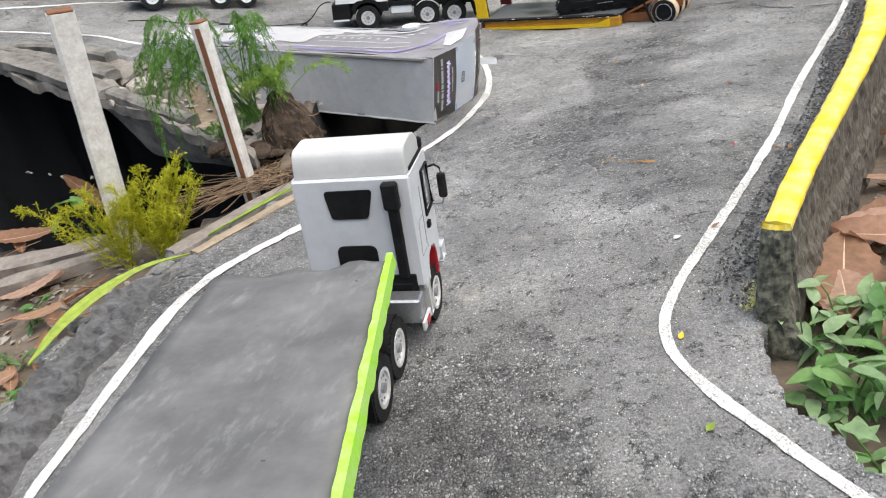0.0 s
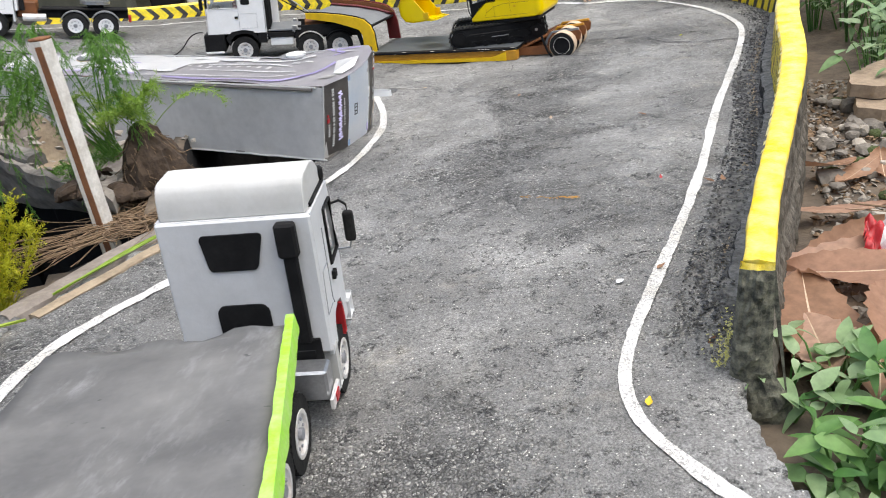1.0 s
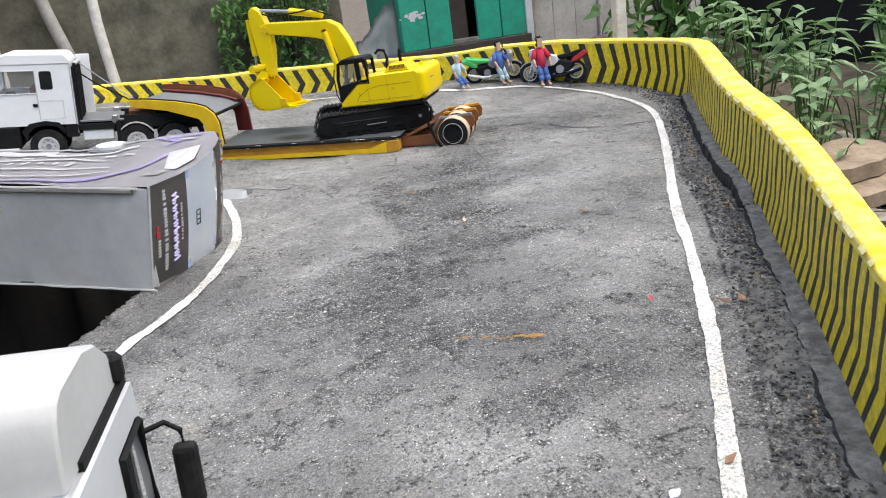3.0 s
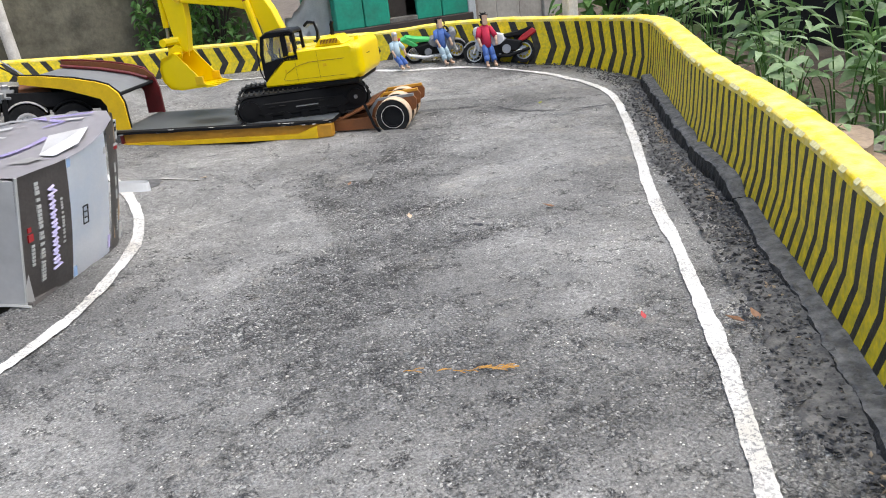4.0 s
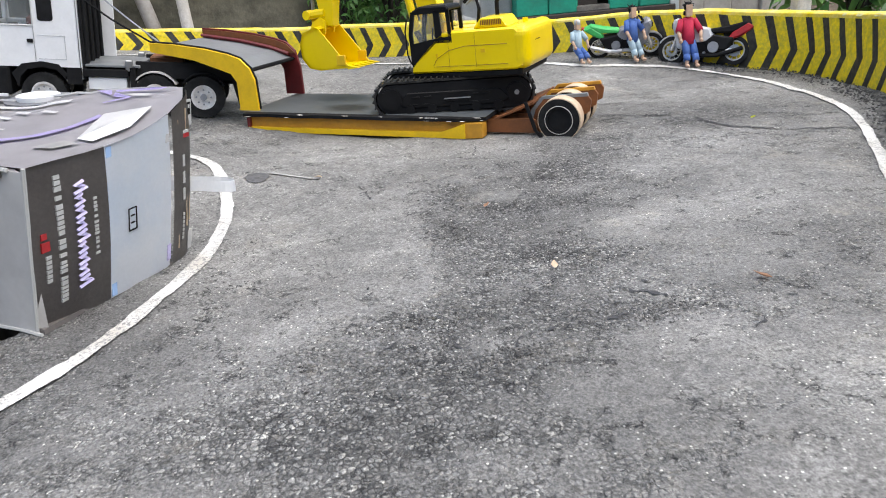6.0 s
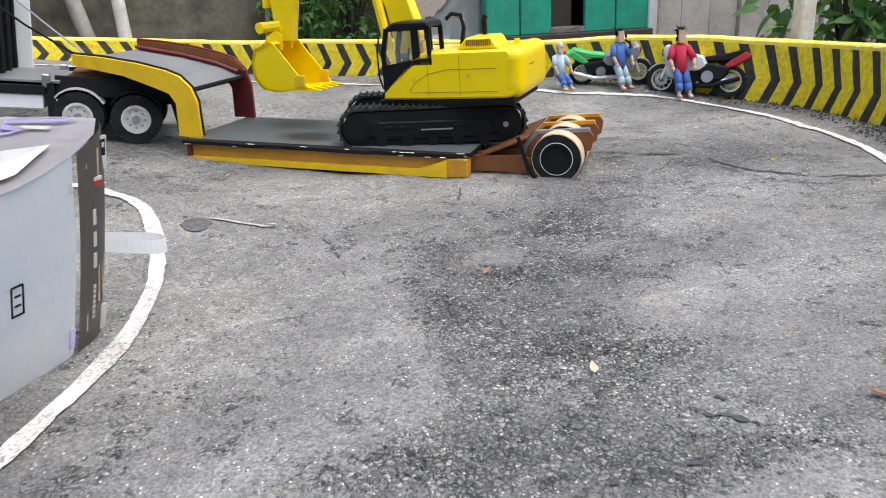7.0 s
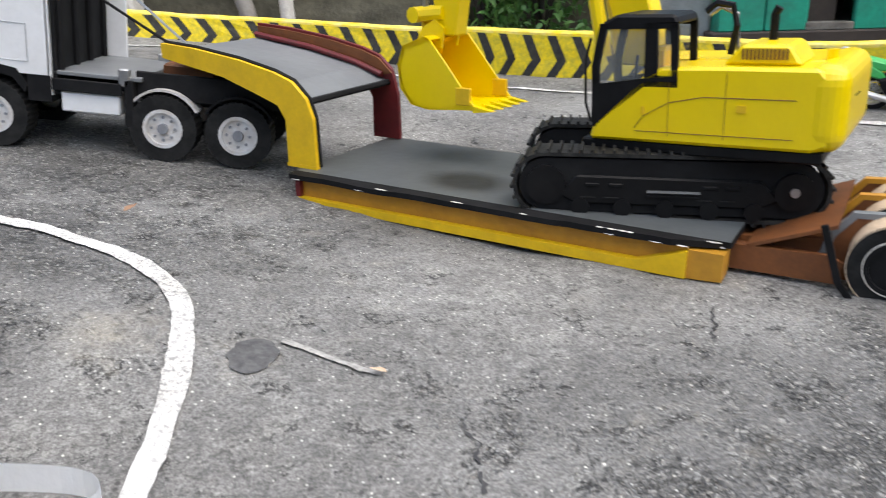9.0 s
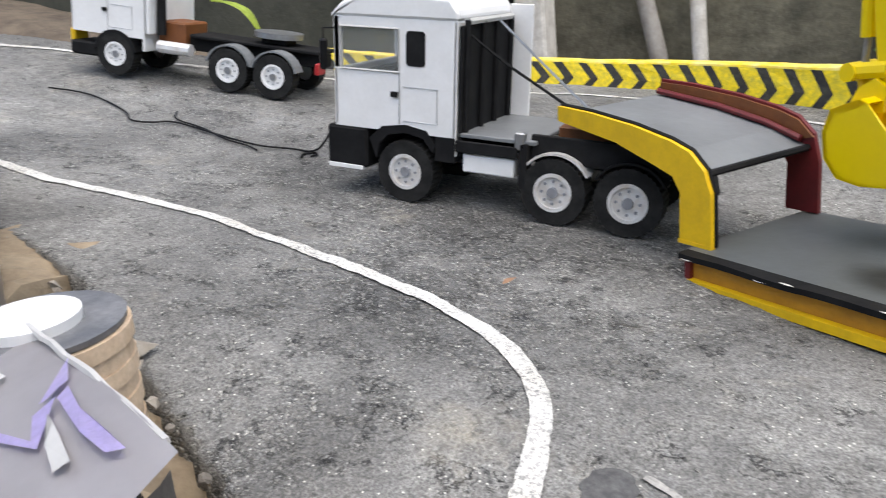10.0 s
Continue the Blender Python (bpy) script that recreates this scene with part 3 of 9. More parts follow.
def rim_at(x):
    for (ax, ay, az), (bx, by, bz) in zip(RIM, RIM[1:]):
        if ax <= x <= bx:
            k = (x - ax) / (bx - ax)
            return ay + (by - ay) * k, az + (bz - az) * k
    return RIM[-1][1:] if x > 0 else RIM[0][1:]


PIT = [(-0.4, 1.87), (-0.3, 1.93), (-0.22, 2.02), (-0.16, 2.14), (-0.14, 2.3), (-0.19, 2.43), (-0.46, 2.52), (-0.475, 2.2), (-0.46, 1.97)]


def outer_height(x, y):
    """The bare ground round the road: sunk on both sides, a dark hollow between the two legs, a bank under the upper leg."""
    rough = 0.03 * fbm(x * 1.7, y * 1.7, 11.0, 5) + 0.01 * fbm(x * 9, y * 9, 4.0, 3)
    if inside(HOLLOW, x, y):
        return -0.42 + rough
    if inside(PIT, x, y):
        return -0.75 + rough
    s = sstep(-0.2, 0.1, x)
    h = (1 - s) * (-0.045 - 0.02 * sstep(-0.85, -1.3, x)) + s * (-0.05 - 0.08 * sstep(1.05, 1.5, y))
    if x < 0.1 and 1.8 < y < 3.4:
        ye, ze = rim_at(x)
        if y > ye:
            top = zroad(x, 2.78) - 0.02
            h = ze + (top - ze) * min(1.0, (y - ye) / max(0.05, 2.72 - ye))
    if y > 3.4:
        h = h * (1 - sstep(3.4, 4.0, y)) + (zroad(min(x, 0.6), y) - 0.06) * sstep(3.4, 4.0, y)
    if x > 1.5:
        h += 0.06 * sstep(1.5, 2.4, x)
    return h + rough * 0.7


# Dug on, unseen, under slab and road so the hollow stays dark.
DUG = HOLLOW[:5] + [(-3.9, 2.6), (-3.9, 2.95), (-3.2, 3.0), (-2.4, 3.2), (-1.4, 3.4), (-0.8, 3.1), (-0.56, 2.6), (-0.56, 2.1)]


def build_ground():
    bm = bmesh.new()
    step = 0.035
    xs = [-200, -60, -20, -8] + [-4 + step * i for i in range(int(8.2 / step))] + [6, 12, 30, 80, 200]
    ys = [-200, -60, -20, -6] + [-1.2 + step * i for i in range(int(8.0 / step))] + [9, 14, 30, 80, 200]
    rows = []
    for y in ys:
        row = []
        for x in xs:
            far = abs(x) > 5 or y > 7 or y < -2
            z = -0.1 if far else outer_height(x, y)
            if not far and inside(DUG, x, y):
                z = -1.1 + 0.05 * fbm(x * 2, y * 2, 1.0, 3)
            if not far and inside(ROAD_POLY, x, y):
                z = min(z, zroad(x, y) - 0.06)
            elif not far and (inside(ROAD_POLY, x + 0.06, y) or inside(ROAD_POLY, x - 0.06, y) or inside(ROAD_POLY, x, y + 0.06) or inside(ROAD_POLY, x, y - 0.06)):
                z = min(z, zroad(x, y) - 0.03)
            row.append(bm.verts.new((x, y, z)))
        rows.append(row)
    for a, b in zip(rows, rows[1:]):
        for i in range(len(xs) - 1):
            f = bm.faces.new((a[i], a[i + 1], b[i + 1], b[i]))
            f.smooth = True
            c = f.calc_center_median()
            # deep pit faces go near-black: their shade is painted in
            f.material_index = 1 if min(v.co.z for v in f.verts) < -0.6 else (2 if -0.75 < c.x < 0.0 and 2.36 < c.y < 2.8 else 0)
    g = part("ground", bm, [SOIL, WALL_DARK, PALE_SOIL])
    tagged(g, "bare brown soil beside the miniature road", "ground", kind="structure")


build_ground()


def bank_slab():
    """The crumbling slab that carries the bank under the upper leg and overhangs the dark hollow."""
    bm = bmesh.new()
    rows = []
    n = 36
    for i in range(181):
        x = -4.2 + 3.6 * i / 180
        ye, ze = rim_at(x)
        row = []
        for k in range(n + 1):
            f = k / n
            y = ye + (2.9 - ye) * f + (0.03 * fbm(x * 8, 1.0, 3.0, 4) if k == 0 else 0.001)
            # broken layers: level treads and ragged risers
            q = f * 6 + 1.1 * fbm(x * 3.1, y * 3.1, 2.0, 3)
            tread = (sstep(0.3, 0.5, q - math.floor(q)) - (q - math.floor(q))) / 6
            rise = (zroad(x, 2.78) - 0.02 - ze) * 0.9 + 0.05
            z = outer_height(x, max(y, ye + 0.004)) + 0.006 + rise * tread * sstep(0.0, 0.08, f) * sstep(1.0, 0.85, f) + 0.014 * fbm(x * 16, y * 16, 5.0, 4)
            # a trough behind the rim, under the bus
            dip = sstep(0.02, 0.12, f) * sstep(-1.2, -1.0, x) * sstep(2.64, 2.54, y)
            row.append(bm.verts.new((x, y, z + (min(z, 0.015 + 0.01 * fbm(x * 9, y * 9, 1.0, 3)) - z) * dip)))
        rows.append(row)
    for a, b in zip(rows, rows[1:]):
        for k in range(n):
            c = a[k].co
            bm.faces.new((a[k], b[k], b[k + 1], a[k + 1])).material_index = int(c.x > -1.0 and c.y > 2.45 + 0.1 * fbm(c.x * 6, c.y * 6, 2.0, 3))
    bmesh.ops.recalc_face_normals(bm, faces=bm.faces[:])
    ext = bmesh.ops.extrude_face_region(bm, geom=bm.faces[:])["geom"]
    for v in ext:
        if isinstance(v, bmesh.types.BMVert):
            v.co.z -= 0.03
    bmesh.ops.recalc_face_normals(bm, faces=bm.faces[:])
    tagged(part("bank_slab", bm, [BANK, PALE_SOIL]), "crumbling stony slab overhanging the dark hollow", "slab", kind="structure")


bank_slab()


def painted_line(points, width, name, label, mat=None, near=0.0):
    pts = smooth_path([(*p, 0) for p in points], 0.006, 3)
    bm = bmesh.new()
    prev = None
    for i, p in enumerate(pts):
        d = (pts[min(i + 1, len(pts) - 1)] - pts[max(i - 1, 0)]).normalized()
        nrm = Vector((-d.y, d.x, 0))
        w = width / 2 * (0.95 + 0.16 * fbm(p.x * 7, p.y * 7, 2.0, 2)) * (1 + near * sstep(1.8, 1.35, p.y) * sstep(0.95, 1.2, p.y))
        row = []
        for k in (-1, -0.34, 0.34, 1):
            e = w * k + (0.0022 * fbm(p.x * 15, p.y * 15, k * 5, 3) + 0.0012 * fbm(p.x * 120, p.y * 120, k * 3, 2) if abs(k) == 1 else 0)
            q = p + nrm * e
            row.append(bm.verts.new((q.x, q.y, zroad(q.x, q.y) + road_relief(q.x, q.y) + 0.0022)))
        if prev:
            for k in range(3):
                bm.faces.new((prev[k], prev[k + 1], row[k + 1], row[k])).smooth = True
        prev = row
    tagged(part(name, bm, mat or LINE), label, "road marking", kind="structure")


RIGHT_LINE = [(0.75, -0.1), (0.46, 0.36), (0.33, 0.53), (0.27, 0.66), (0.23, 0.74), (0.198, 0.83), (0.188, 0.9), (0.215, 0.99), (0.29, 1.11), (0.4, 1.27), (0.5, 1.42), (0.62, 1.61),
              (0.76, 1.86), (1.0, 2.23), (1.19, 2.54), (1.25, 2.7), (1.275, 2.89), (1.27, 3.05), (1.25, 3.2), (1.19, 3.31), (1.08, 3.36), (0.925, 3.405), (0.57, 3.66), (0.4, 3.755), (0.17, 3.91),
              (-0.08, 4.03), (-0.33, 4.045), (-0.6, 3.965), (-0.93, 3.87), (-1.24, 3.72), (-1.55, 3.58), (-1.9, 3.42), (-3.0, 3.1)]
LEFT_LINE = [(-0.74, -0.3), (-0.73, 0.6), (-0.715, 0.8), (-0.7, 0.93), (-0.675, 1.11), (-0.655, 1.26), (-0.59, 1.4), (-0.46, 1.52), (-0.3, 1.7), (-0.16, 1.89), (-0.05, 2.06), (0.015, 2.24),
             (0.032, 2.4), (0.03, 2.5), (0.02, 2.59), (-0.003, 2.69), (-0.072, 2.776), (-0.2, 2.842), (-0.45, 2.908), (-0.68, 2.95), (-0.9, 2.95), (-1.1, 2.945), (-1.3, 3.03), (-1.45, 3.13), (-1.8, 3.14), (-3.0, 2.98)]
painted_line(RIGHT_LINE, 0.0195, "road_line_1", "chipped white painted line along the road edge")
painted_line(LEFT_LINE, 0.021, "road_line_2", "worn white painted line round the inner bend", near=0.4)

# ---- kerb wall with chevrons ----
KERB = [(0.335, 0.915), (0.44, 1.09), (0.6, 1.33), (0.765, 1.59), (0.87, 1.77), (1.0, 2.03), (1.2, 2.36), (1.33, 2.575), (1.362, 2.63), (1.37, 2.645), (1.373, 2.66), (1.385, 2.71), (1.405, 2.8), (1.42, 2.95), (1.42, 3.08),
        (1.37, 3.23), (1.22, 3.42), (1.06, 3.56), (0.67, 3.85), (0.5, 3.945), (0.35, 4.06), (0.15, 4.165), (-0.2, 4.24), (-0.43, 4.215), (-0.66, 4.15), (-0.97, 4.04), (-1.35, 3.79)]


def kerb_point(pts, s):
    i = max(0, min(len(pts) - 2, int(s / 0.01)))
    p = pts[i].lerp(pts[i + 1], min(1.5, max(-0.5, s / 0.01 - i)))
    d = (pts[min(i + 3, len(pts) - 1)] - pts[max(i - 2, 0)]).normalized()
    return p, Vector((d.y, -d.x, 0))


KERB_HEIGHT = ((0.0, 0.155), (1.4, 0.155), (1.9, 0.163), (2.14, 0.159), (2.25, 0.151), (2.36, 0.146), (2.47, 0.142), (2.6, 0.143), (2.72, 0.138), (2.82, 0.1225), (2.92, 0.1105), (3.06, 0.096),
               (3.2, 0.088), (3.4, 0.092), (3.6, 0.098), (4.0, 0.098), (4.7, 0.062), (4.8, 0.062), (5.2, 0.05), (9.0, 0.05))


def kerb_height(s):
    for (a, ha), (b, hb) in zip(KERB_HEIGHT, KERB_HEIGHT[1:]):
        if s <= b:
            return ha + (hb - ha) * max(0.0, s - a) / (b - a)
    return KERB_HEIGHT[-1][1]


def build_kerb():
    pts = smooth_path([(*p, 0) for p in KERB], 0.01, 2)
    total = 0.01 * (len(pts) - 1)
    bm = bmesh.new()
    s, bounds = 0.03, [0.0]
    rng = random.Random(4)
    while s < total - 0.05:
        far = sstep(1.75, 2.2, s)
        yellow = len(bounds) % 2 == 0
        s += (0.0165 + 0.0155 * far) * (1.24 if yellow else 0.76) * rng.uniform(0.93, 1.07)
        bounds.append(s)
    bounds[-1] = total

    def top_z(s):
        p, _ = kerb_point(pts, s)
        h = kerb_height(s)
        return zroad(p.x, p.y) + h + 0.0018 * fbm(s * 2, 1.0, 2.0, 2) + 0.0008 * fbm(s * 40, 1.0, 5.0, 2)

    def base_z(s):
        p, _ = kerb_point(pts, s)
        return zroad(p.x, p.y) - 0.02

    thick = 0.056
    levels = (0.0, 0.2, 0.47, 0.72, 0.9, 0.955, 1.0)

    def slant(s, f):
        far = sstep(1.75, 2.25, s)
        a, b = 0.004 + 0.028 * far, 0.034 - 0.03 * far
        if f >= 0.47:
            return -a * (1 - (f - 0.47) / 0.53)
        return -a + (a + b) * (1 - f / 0.47)

    def at(s, f, off=0.0):
        sh = max(0.0, min(total, s + slant(s, f)))
        p, nrm = kerb_point(pts, sh)
        z0, z1 = base_z(sh), top_z(sh)
        wob = 0.0022 * fbm(sh * 14, f * 3, 5.0, 3) - 0.012 * (1 - f)
        q = p + nrm * (off + wob)
        return Vector((q.x, q.y, z0 + (z1 - z0) * f))

    cols = [[bm.verts.new(at(b, f)) for f in levels] for b in bounds]
    for i, (a, b) in enumerate(zip(cols, cols[1:])):
        for k in range(len(levels) - 1):
            f = bm.faces.new((a[k], a[k + 1], b[k + 1], b[k]))
            f.material_index = 0 if k >= 5 else (1 if i % 2 else 2)
    tops = []
    for i, s in enumerate(bounds):
        p, nrm = kerb_point(pts, s)
        z = top_z(s)
        w = thick * (0.62 + 0.38 * sstep(0.3, 1.3, s)) * (1 + 0.03 * fbm(s * 3, 8.0, 1.0, 2))
        row = [cols[i][-1]]
        for k, dz in ((0.06, 0.0035), (0.5, 0.0055), (0.95, 0.003)):
            q = p + nrm * (w * k)
            row.append(bm.verts.new((q.x, q.y, z + dz + 0.0018 * fbm(s * 30, k * 4, 3.0, 2))))
        q = p + nrm * (w + 0.0015 * fbm(s * 16, 2.0, 6.0, 3))
        row.append(bm.verts.new((q.x, q.y, z - 0.012)))
        q = p + nrm * (w - 0.004)
        row.append(bm.verts.new((q.x, q.y, z - 0.02)))
        tops.append(row)
    for a, b in zip(tops, tops[1:]):
        for k in range(len(a) - 1):
            f = bm.faces.new((a[k], a[k + 1], b[k + 1], b[k]))
            f.material_index = 0 if k < 4 else 3
            f.smooth = k < 4
    p, nrm = kerb_point(pts, 0.0)
    # the broken near end: a lumpy mossy face with yellow paint run down over its top
    d = Vector((nrm.y, -nrm.x, 0))
    w0 = thick * 0.62
    rows = []
    for r in range(25):
        f = r / 24
        z = -0.09 + (top_z(0) + 0.003 + 0.09) * f
        row = []
        for c in range(11):
            g = c / 10
            u = (-0.02 + 0.018 * f) * (1 - g) + (w0 * (1.7 - 0.7 * sstep(0.2, 0.45, f))) * g
            out = (1 - (2 * g - 1) ** 4) * (0.006 + 0.006 * (1 - f) + 0.006 * fbm(f * 5, g * 3, 8.0, 3) + 0.004 * fbm(f * 21, g * 9, 3.0, 3)) * sstep(1.0, 0.9, f)
            q = p + nrm * u - d * -out
            row.append(bm.verts.new((q.x, q.y, z - (0.004 * (1 - 4 * (g - 0.5) ** 2) if r == 24 else 0))))
        rows.append(row)
    for r, (a, b) in enumerate(zip(rows, rows[1:])):
        for c in range(10):
            f = bm.faces.new((a[c], a[c + 1], b[c + 1], b[c]))
            f.material_index = 0 if r >= 23 else 4
    cap = bm.faces.new(rows[-1] + tops[0][1:4][::-1] + [tops[0][0]])
    cap.material_index = 0
    for c, side in ((0, cols[0]), (10, tops[0][3:])):
        ends = [side[0], side[-1]]
        f = bm.faces.new((rows[0][c], rows[-1][c], ends[1] if c == 0 else ends[0], ends[0] if c == 0 else ends[1]))
        f.material_index = 4
    p, nrm = kerb_point(pts, total)
    f = bm.faces.new([v for v in cols[-1]][::-1] + tops[-1][1:][::-1])
    f.material_index = 3
    bmesh.ops.recalc_face_normals(bm, faces=bm.faces[:])
    k = part("kerb_wall", bm, [YELLOW, YELLOW_WALL, BLACK_WALL, CONCRETE, KERB_END])
    back, prev, s = bmesh.new(), None, 0.0
    while s < total:
        p, nrm = kerb_point(pts, s)
        w = thick * (0.62 + 0.38 * sstep(0.3, 1.3, s))
        z1, row = top_z(s), []
        for r in range(23):
            dz = -0.01 - 0.014 * r
            step = 0.007 * sstep(-0.135, -0.15, dz + 0.02 * fbm(s * 9, 4.0, 1.0, 3))
            gouge = 0.007 * fbm(s * 30, dz * 8, 6.0, 4) + 0.005 * fbm(s * 75, dz * 45, 2.0, 3)
            q = p + nrm * (w - 0.0035 + step + (gouge if r else 0.0))
            row.append(back.verts.new((q.x, q.y, z1 + dz)))
        if prev:
            for a in range(22):
                back.faces.new((prev[a], prev[a + 1], row[a + 1], row[a]))
        prev = row
        s += 0.006 if s < 1.5 else 0.03
    bmesh.ops.recalc_face_normals(back, faces=back.faces[:])
    tagged(part("kerb_back", back, KERB_BACK), "rough streaked brown-grey concrete back of the kerb wall", "kerb", kind="structure")
    splash = bmesh.new()
    for i in range(260):
        s = abs(rng.gauss(0.0, 0.06)) + 0.005
        q, nrm = kerb_point(pts, s)
        high = i % 3 == 0
        q = q - nrm * (0.018 if high else 0.016 + abs(rng.gauss(0, 0.012)))
        z = zroad(q.x, q.y) + (rng.uniform(0.0, 0.03) if high else 0.0065 + rng.uniform(0, 0.005))
        r = rng.uniform(0.0006, 0.0021)
        ring = []
        for j in range(9):
            a, e = 0.698 * j, r * rng.uniform(0.3, 1.5)
            flat = Vector((math.cos(a) * e, math.sin(a) * e, 0.0))
            ring.append(splash.verts.new(Vector((q.x, q.y, z)) + flat + Vector((0, 0, 0.001 * math.sin(a + i)))))
        splash.faces.new(ring)
    tagged(part("paint_splashes", splash, PALE_SPLASH), "yellow paint splashes at the kerb foot", "paint", kind="stuff")
    tagged(k, "low concrete kerb wall with yellow top and hand-painted black and yellow chevrons", "kerb", kind="structure")


build_kerb()


def bare_edge():
    """Flaking white primer that shows along the upper edge of the painted kerb face."""
    pts = smooth_path([(*p, 0) for p in KERB], 0.01, 2)
    rng = random.Random(14)
    bm = bmesh.new()
    s = 0.35
    while s < 2.3:
        run = rng.uniform(0.008, 0.05)
        n = max(2, int(run / 0.006))
        prev = None
        for i in range(n + 1):
            p, nrm = kerb_point(pts, s + run * i / n)
            h = kerb_height(s + run * i / n)
            e = math.sin(3.1416 * i / n)
            z = zroad(p.x, p.y) + h
            q0, q1 = p - nrm * 0.0022, p + nrm * 0.002
            row = [bm.verts.new((q0.x, q0.y, z - (0.001 + 0.0028 * e * rng.uniform(0.3, 1.0)))), bm.verts.new((q0.x, q0.y, z - 0.0004)), bm.verts.new((q1.x, q1.y, z + 0.0042))]
            if prev:
                for k in range(2):
                    bm.faces.new((prev[k], row[k], row[k + 1], prev[k + 1]))
            prev = row
        s += run + rng.uniform(0.004, 0.06)
    tagged(part("flaking_primer", bm, PALE_EDGE), "flaking white primer along the kerb's upper edge", "paint", kind="stuff")


bare_edge()


def footing(s0, s1, seed, name="kerb_footing"):
    """A tarred, crumbling ledge along the foot of the kerb wall."""
    pts = smooth_path([(*p, 0) for p in KERB], 0.01, 2)
    bm = bmesh.new()
    prev = None
    n = int((s1 - s0) / 0.006)
    for i in range(n + 1):
        s = s0 + (s1 - s0) * i / n
        p, nrm = kerb_point(pts, s)
        e = min(1.0, 0.5 + 0.1 * min(i, n - i))
        low = sstep(1.08, 0.85, s)
        w = (0.031 + 0.004 * low + 0.006 * fbm(s * 7, seed, 1.0, 4) + 0.003 * fbm(s * 45, seed, 4.0, 2)) * (0.75 + 0.25 * e)
        h = (0.033 + 0.004 * fbm(s * 9, seed, 6.0, 3)) * e * (1 - 0.7 * low)
        z = zroad(p.x, p.y)
        row = []
        for a, c in ((1.12, -0.02), (1.06, 0.25), (1.03, 0.6), (1.0, 0.9), (0.92, 1.0), (0.72, 1.03), (0.5, 1.05), (0.25, 1.07), (-0.3, 1.1)):
            q = p - nrm * (a * w + 0.003 * fbm(s * 34, a * 7, seed, 4))
            row.append(bm.verts.new((q.x, q.y, z + (c * h if c > 0 else c) + 0.0022 * fbm(s * 60, a * 11, seed, 4))))
        if prev:
            for k in range(8):
                # the outer face takes a darker colour than the top
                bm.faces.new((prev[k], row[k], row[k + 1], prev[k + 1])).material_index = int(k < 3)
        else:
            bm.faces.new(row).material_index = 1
        prev = row
    bm.faces.new(prev[::-1])
    bmesh.ops.recalc_face_normals(bm, faces=bm.faces[:])
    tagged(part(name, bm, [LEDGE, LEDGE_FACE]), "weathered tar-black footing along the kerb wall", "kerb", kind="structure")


def tar_verge():
    """A ragged skin of dark tar and grit between the painted line and the kerb."""
    pts = smooth_path([(*p, 0) for p in KERB], 0.01, 2)
    bm = bmesh.new()
    prev = None
    for i in range(330):
        s = 0.06 + 0.0065 * i
        p, nrm = kerb_point(pts, s)
        w = (0.1 + 0.045 * fbm(s * 5, 2.0, 3.0, 4) + 0.012 * fbm(s * 40, 1.0, 2.0, 2)) * min(1.0, 0.25 + 0.014 * min(i, 329 - i))
        row = []
        for k in range(9):
            q = p - nrm * (w * k / 8 - 0.01)
            lift = -0.004 if k == 8 else 0.004 * (1 - k / 9) + 0.0055 * abs(fbm(q.x * 70, q.y * 70, 4.0, 3))
            row.append(bm.verts.new((q.x, q.y, zroad(q.x, q.y) + road_relief(q.x, q.y) + lift)))
        if prev:
            for k in range(8):
                bm.faces.new((prev[k], row[k], row[k + 1], prev[k + 1]))
        prev = row
    bmesh.ops.recalc_face_normals(bm, faces=bm.faces[:])
    tagged(part("tar_verge", bm, VERGE), "rough dark tar verge at the kerb foot", "tar", kind="structure")


tar_verge()


def edge_crust():
    """Broken asphalt crust between the worn inner line and the road's left edge."""
    bm = bmesh.new()
    prev = None
    for i in range(150):
        y = 0.3 + 0.0075 * i
        e = min(1.0, 0.15 * min(i, 149 - i))
        xr = -0.75 + 0.05 * sstep(0.9, 1.4, y) + 0.018 * fbm(y * 9, 3.0, 1.0, 3)
        row = []
        for k in range(15):
            x = xr - 0.115 * e * k / 14
            plate = fbm(x * 26, y * 26, 6.0, 2)
            lift = -0.004 if k in (0, 14) else 0.003 + 0.012 * max(0.0, min(1.0, plate * 5 + 0.5)) * e + 0.004 * abs(fbm(x * 80, y * 80, 2.0, 3))
            row.append(bm.verts.new((x, y, zroad(x, y) + road_relief(x, y) + lift)))
        if prev:
            for k in range(14):
                bm.faces.new((prev[k], row[k], row[k + 1], prev[k + 1]))
        prev = row
    bmesh.ops.recalc_face_normals(bm, faces=bm.faces[:])
    tagged(part("asphalt_crust", bm, CRUST), "broken dark asphalt crust along the road edge", "asphalt", kind="structure")


edge_crust()
for k, (s0, s1) in enumerate(((0.22, 0.985), (0.99, 1.268), (1.282, 1.98))):
    footing(s0, s1, 3.0 + k)


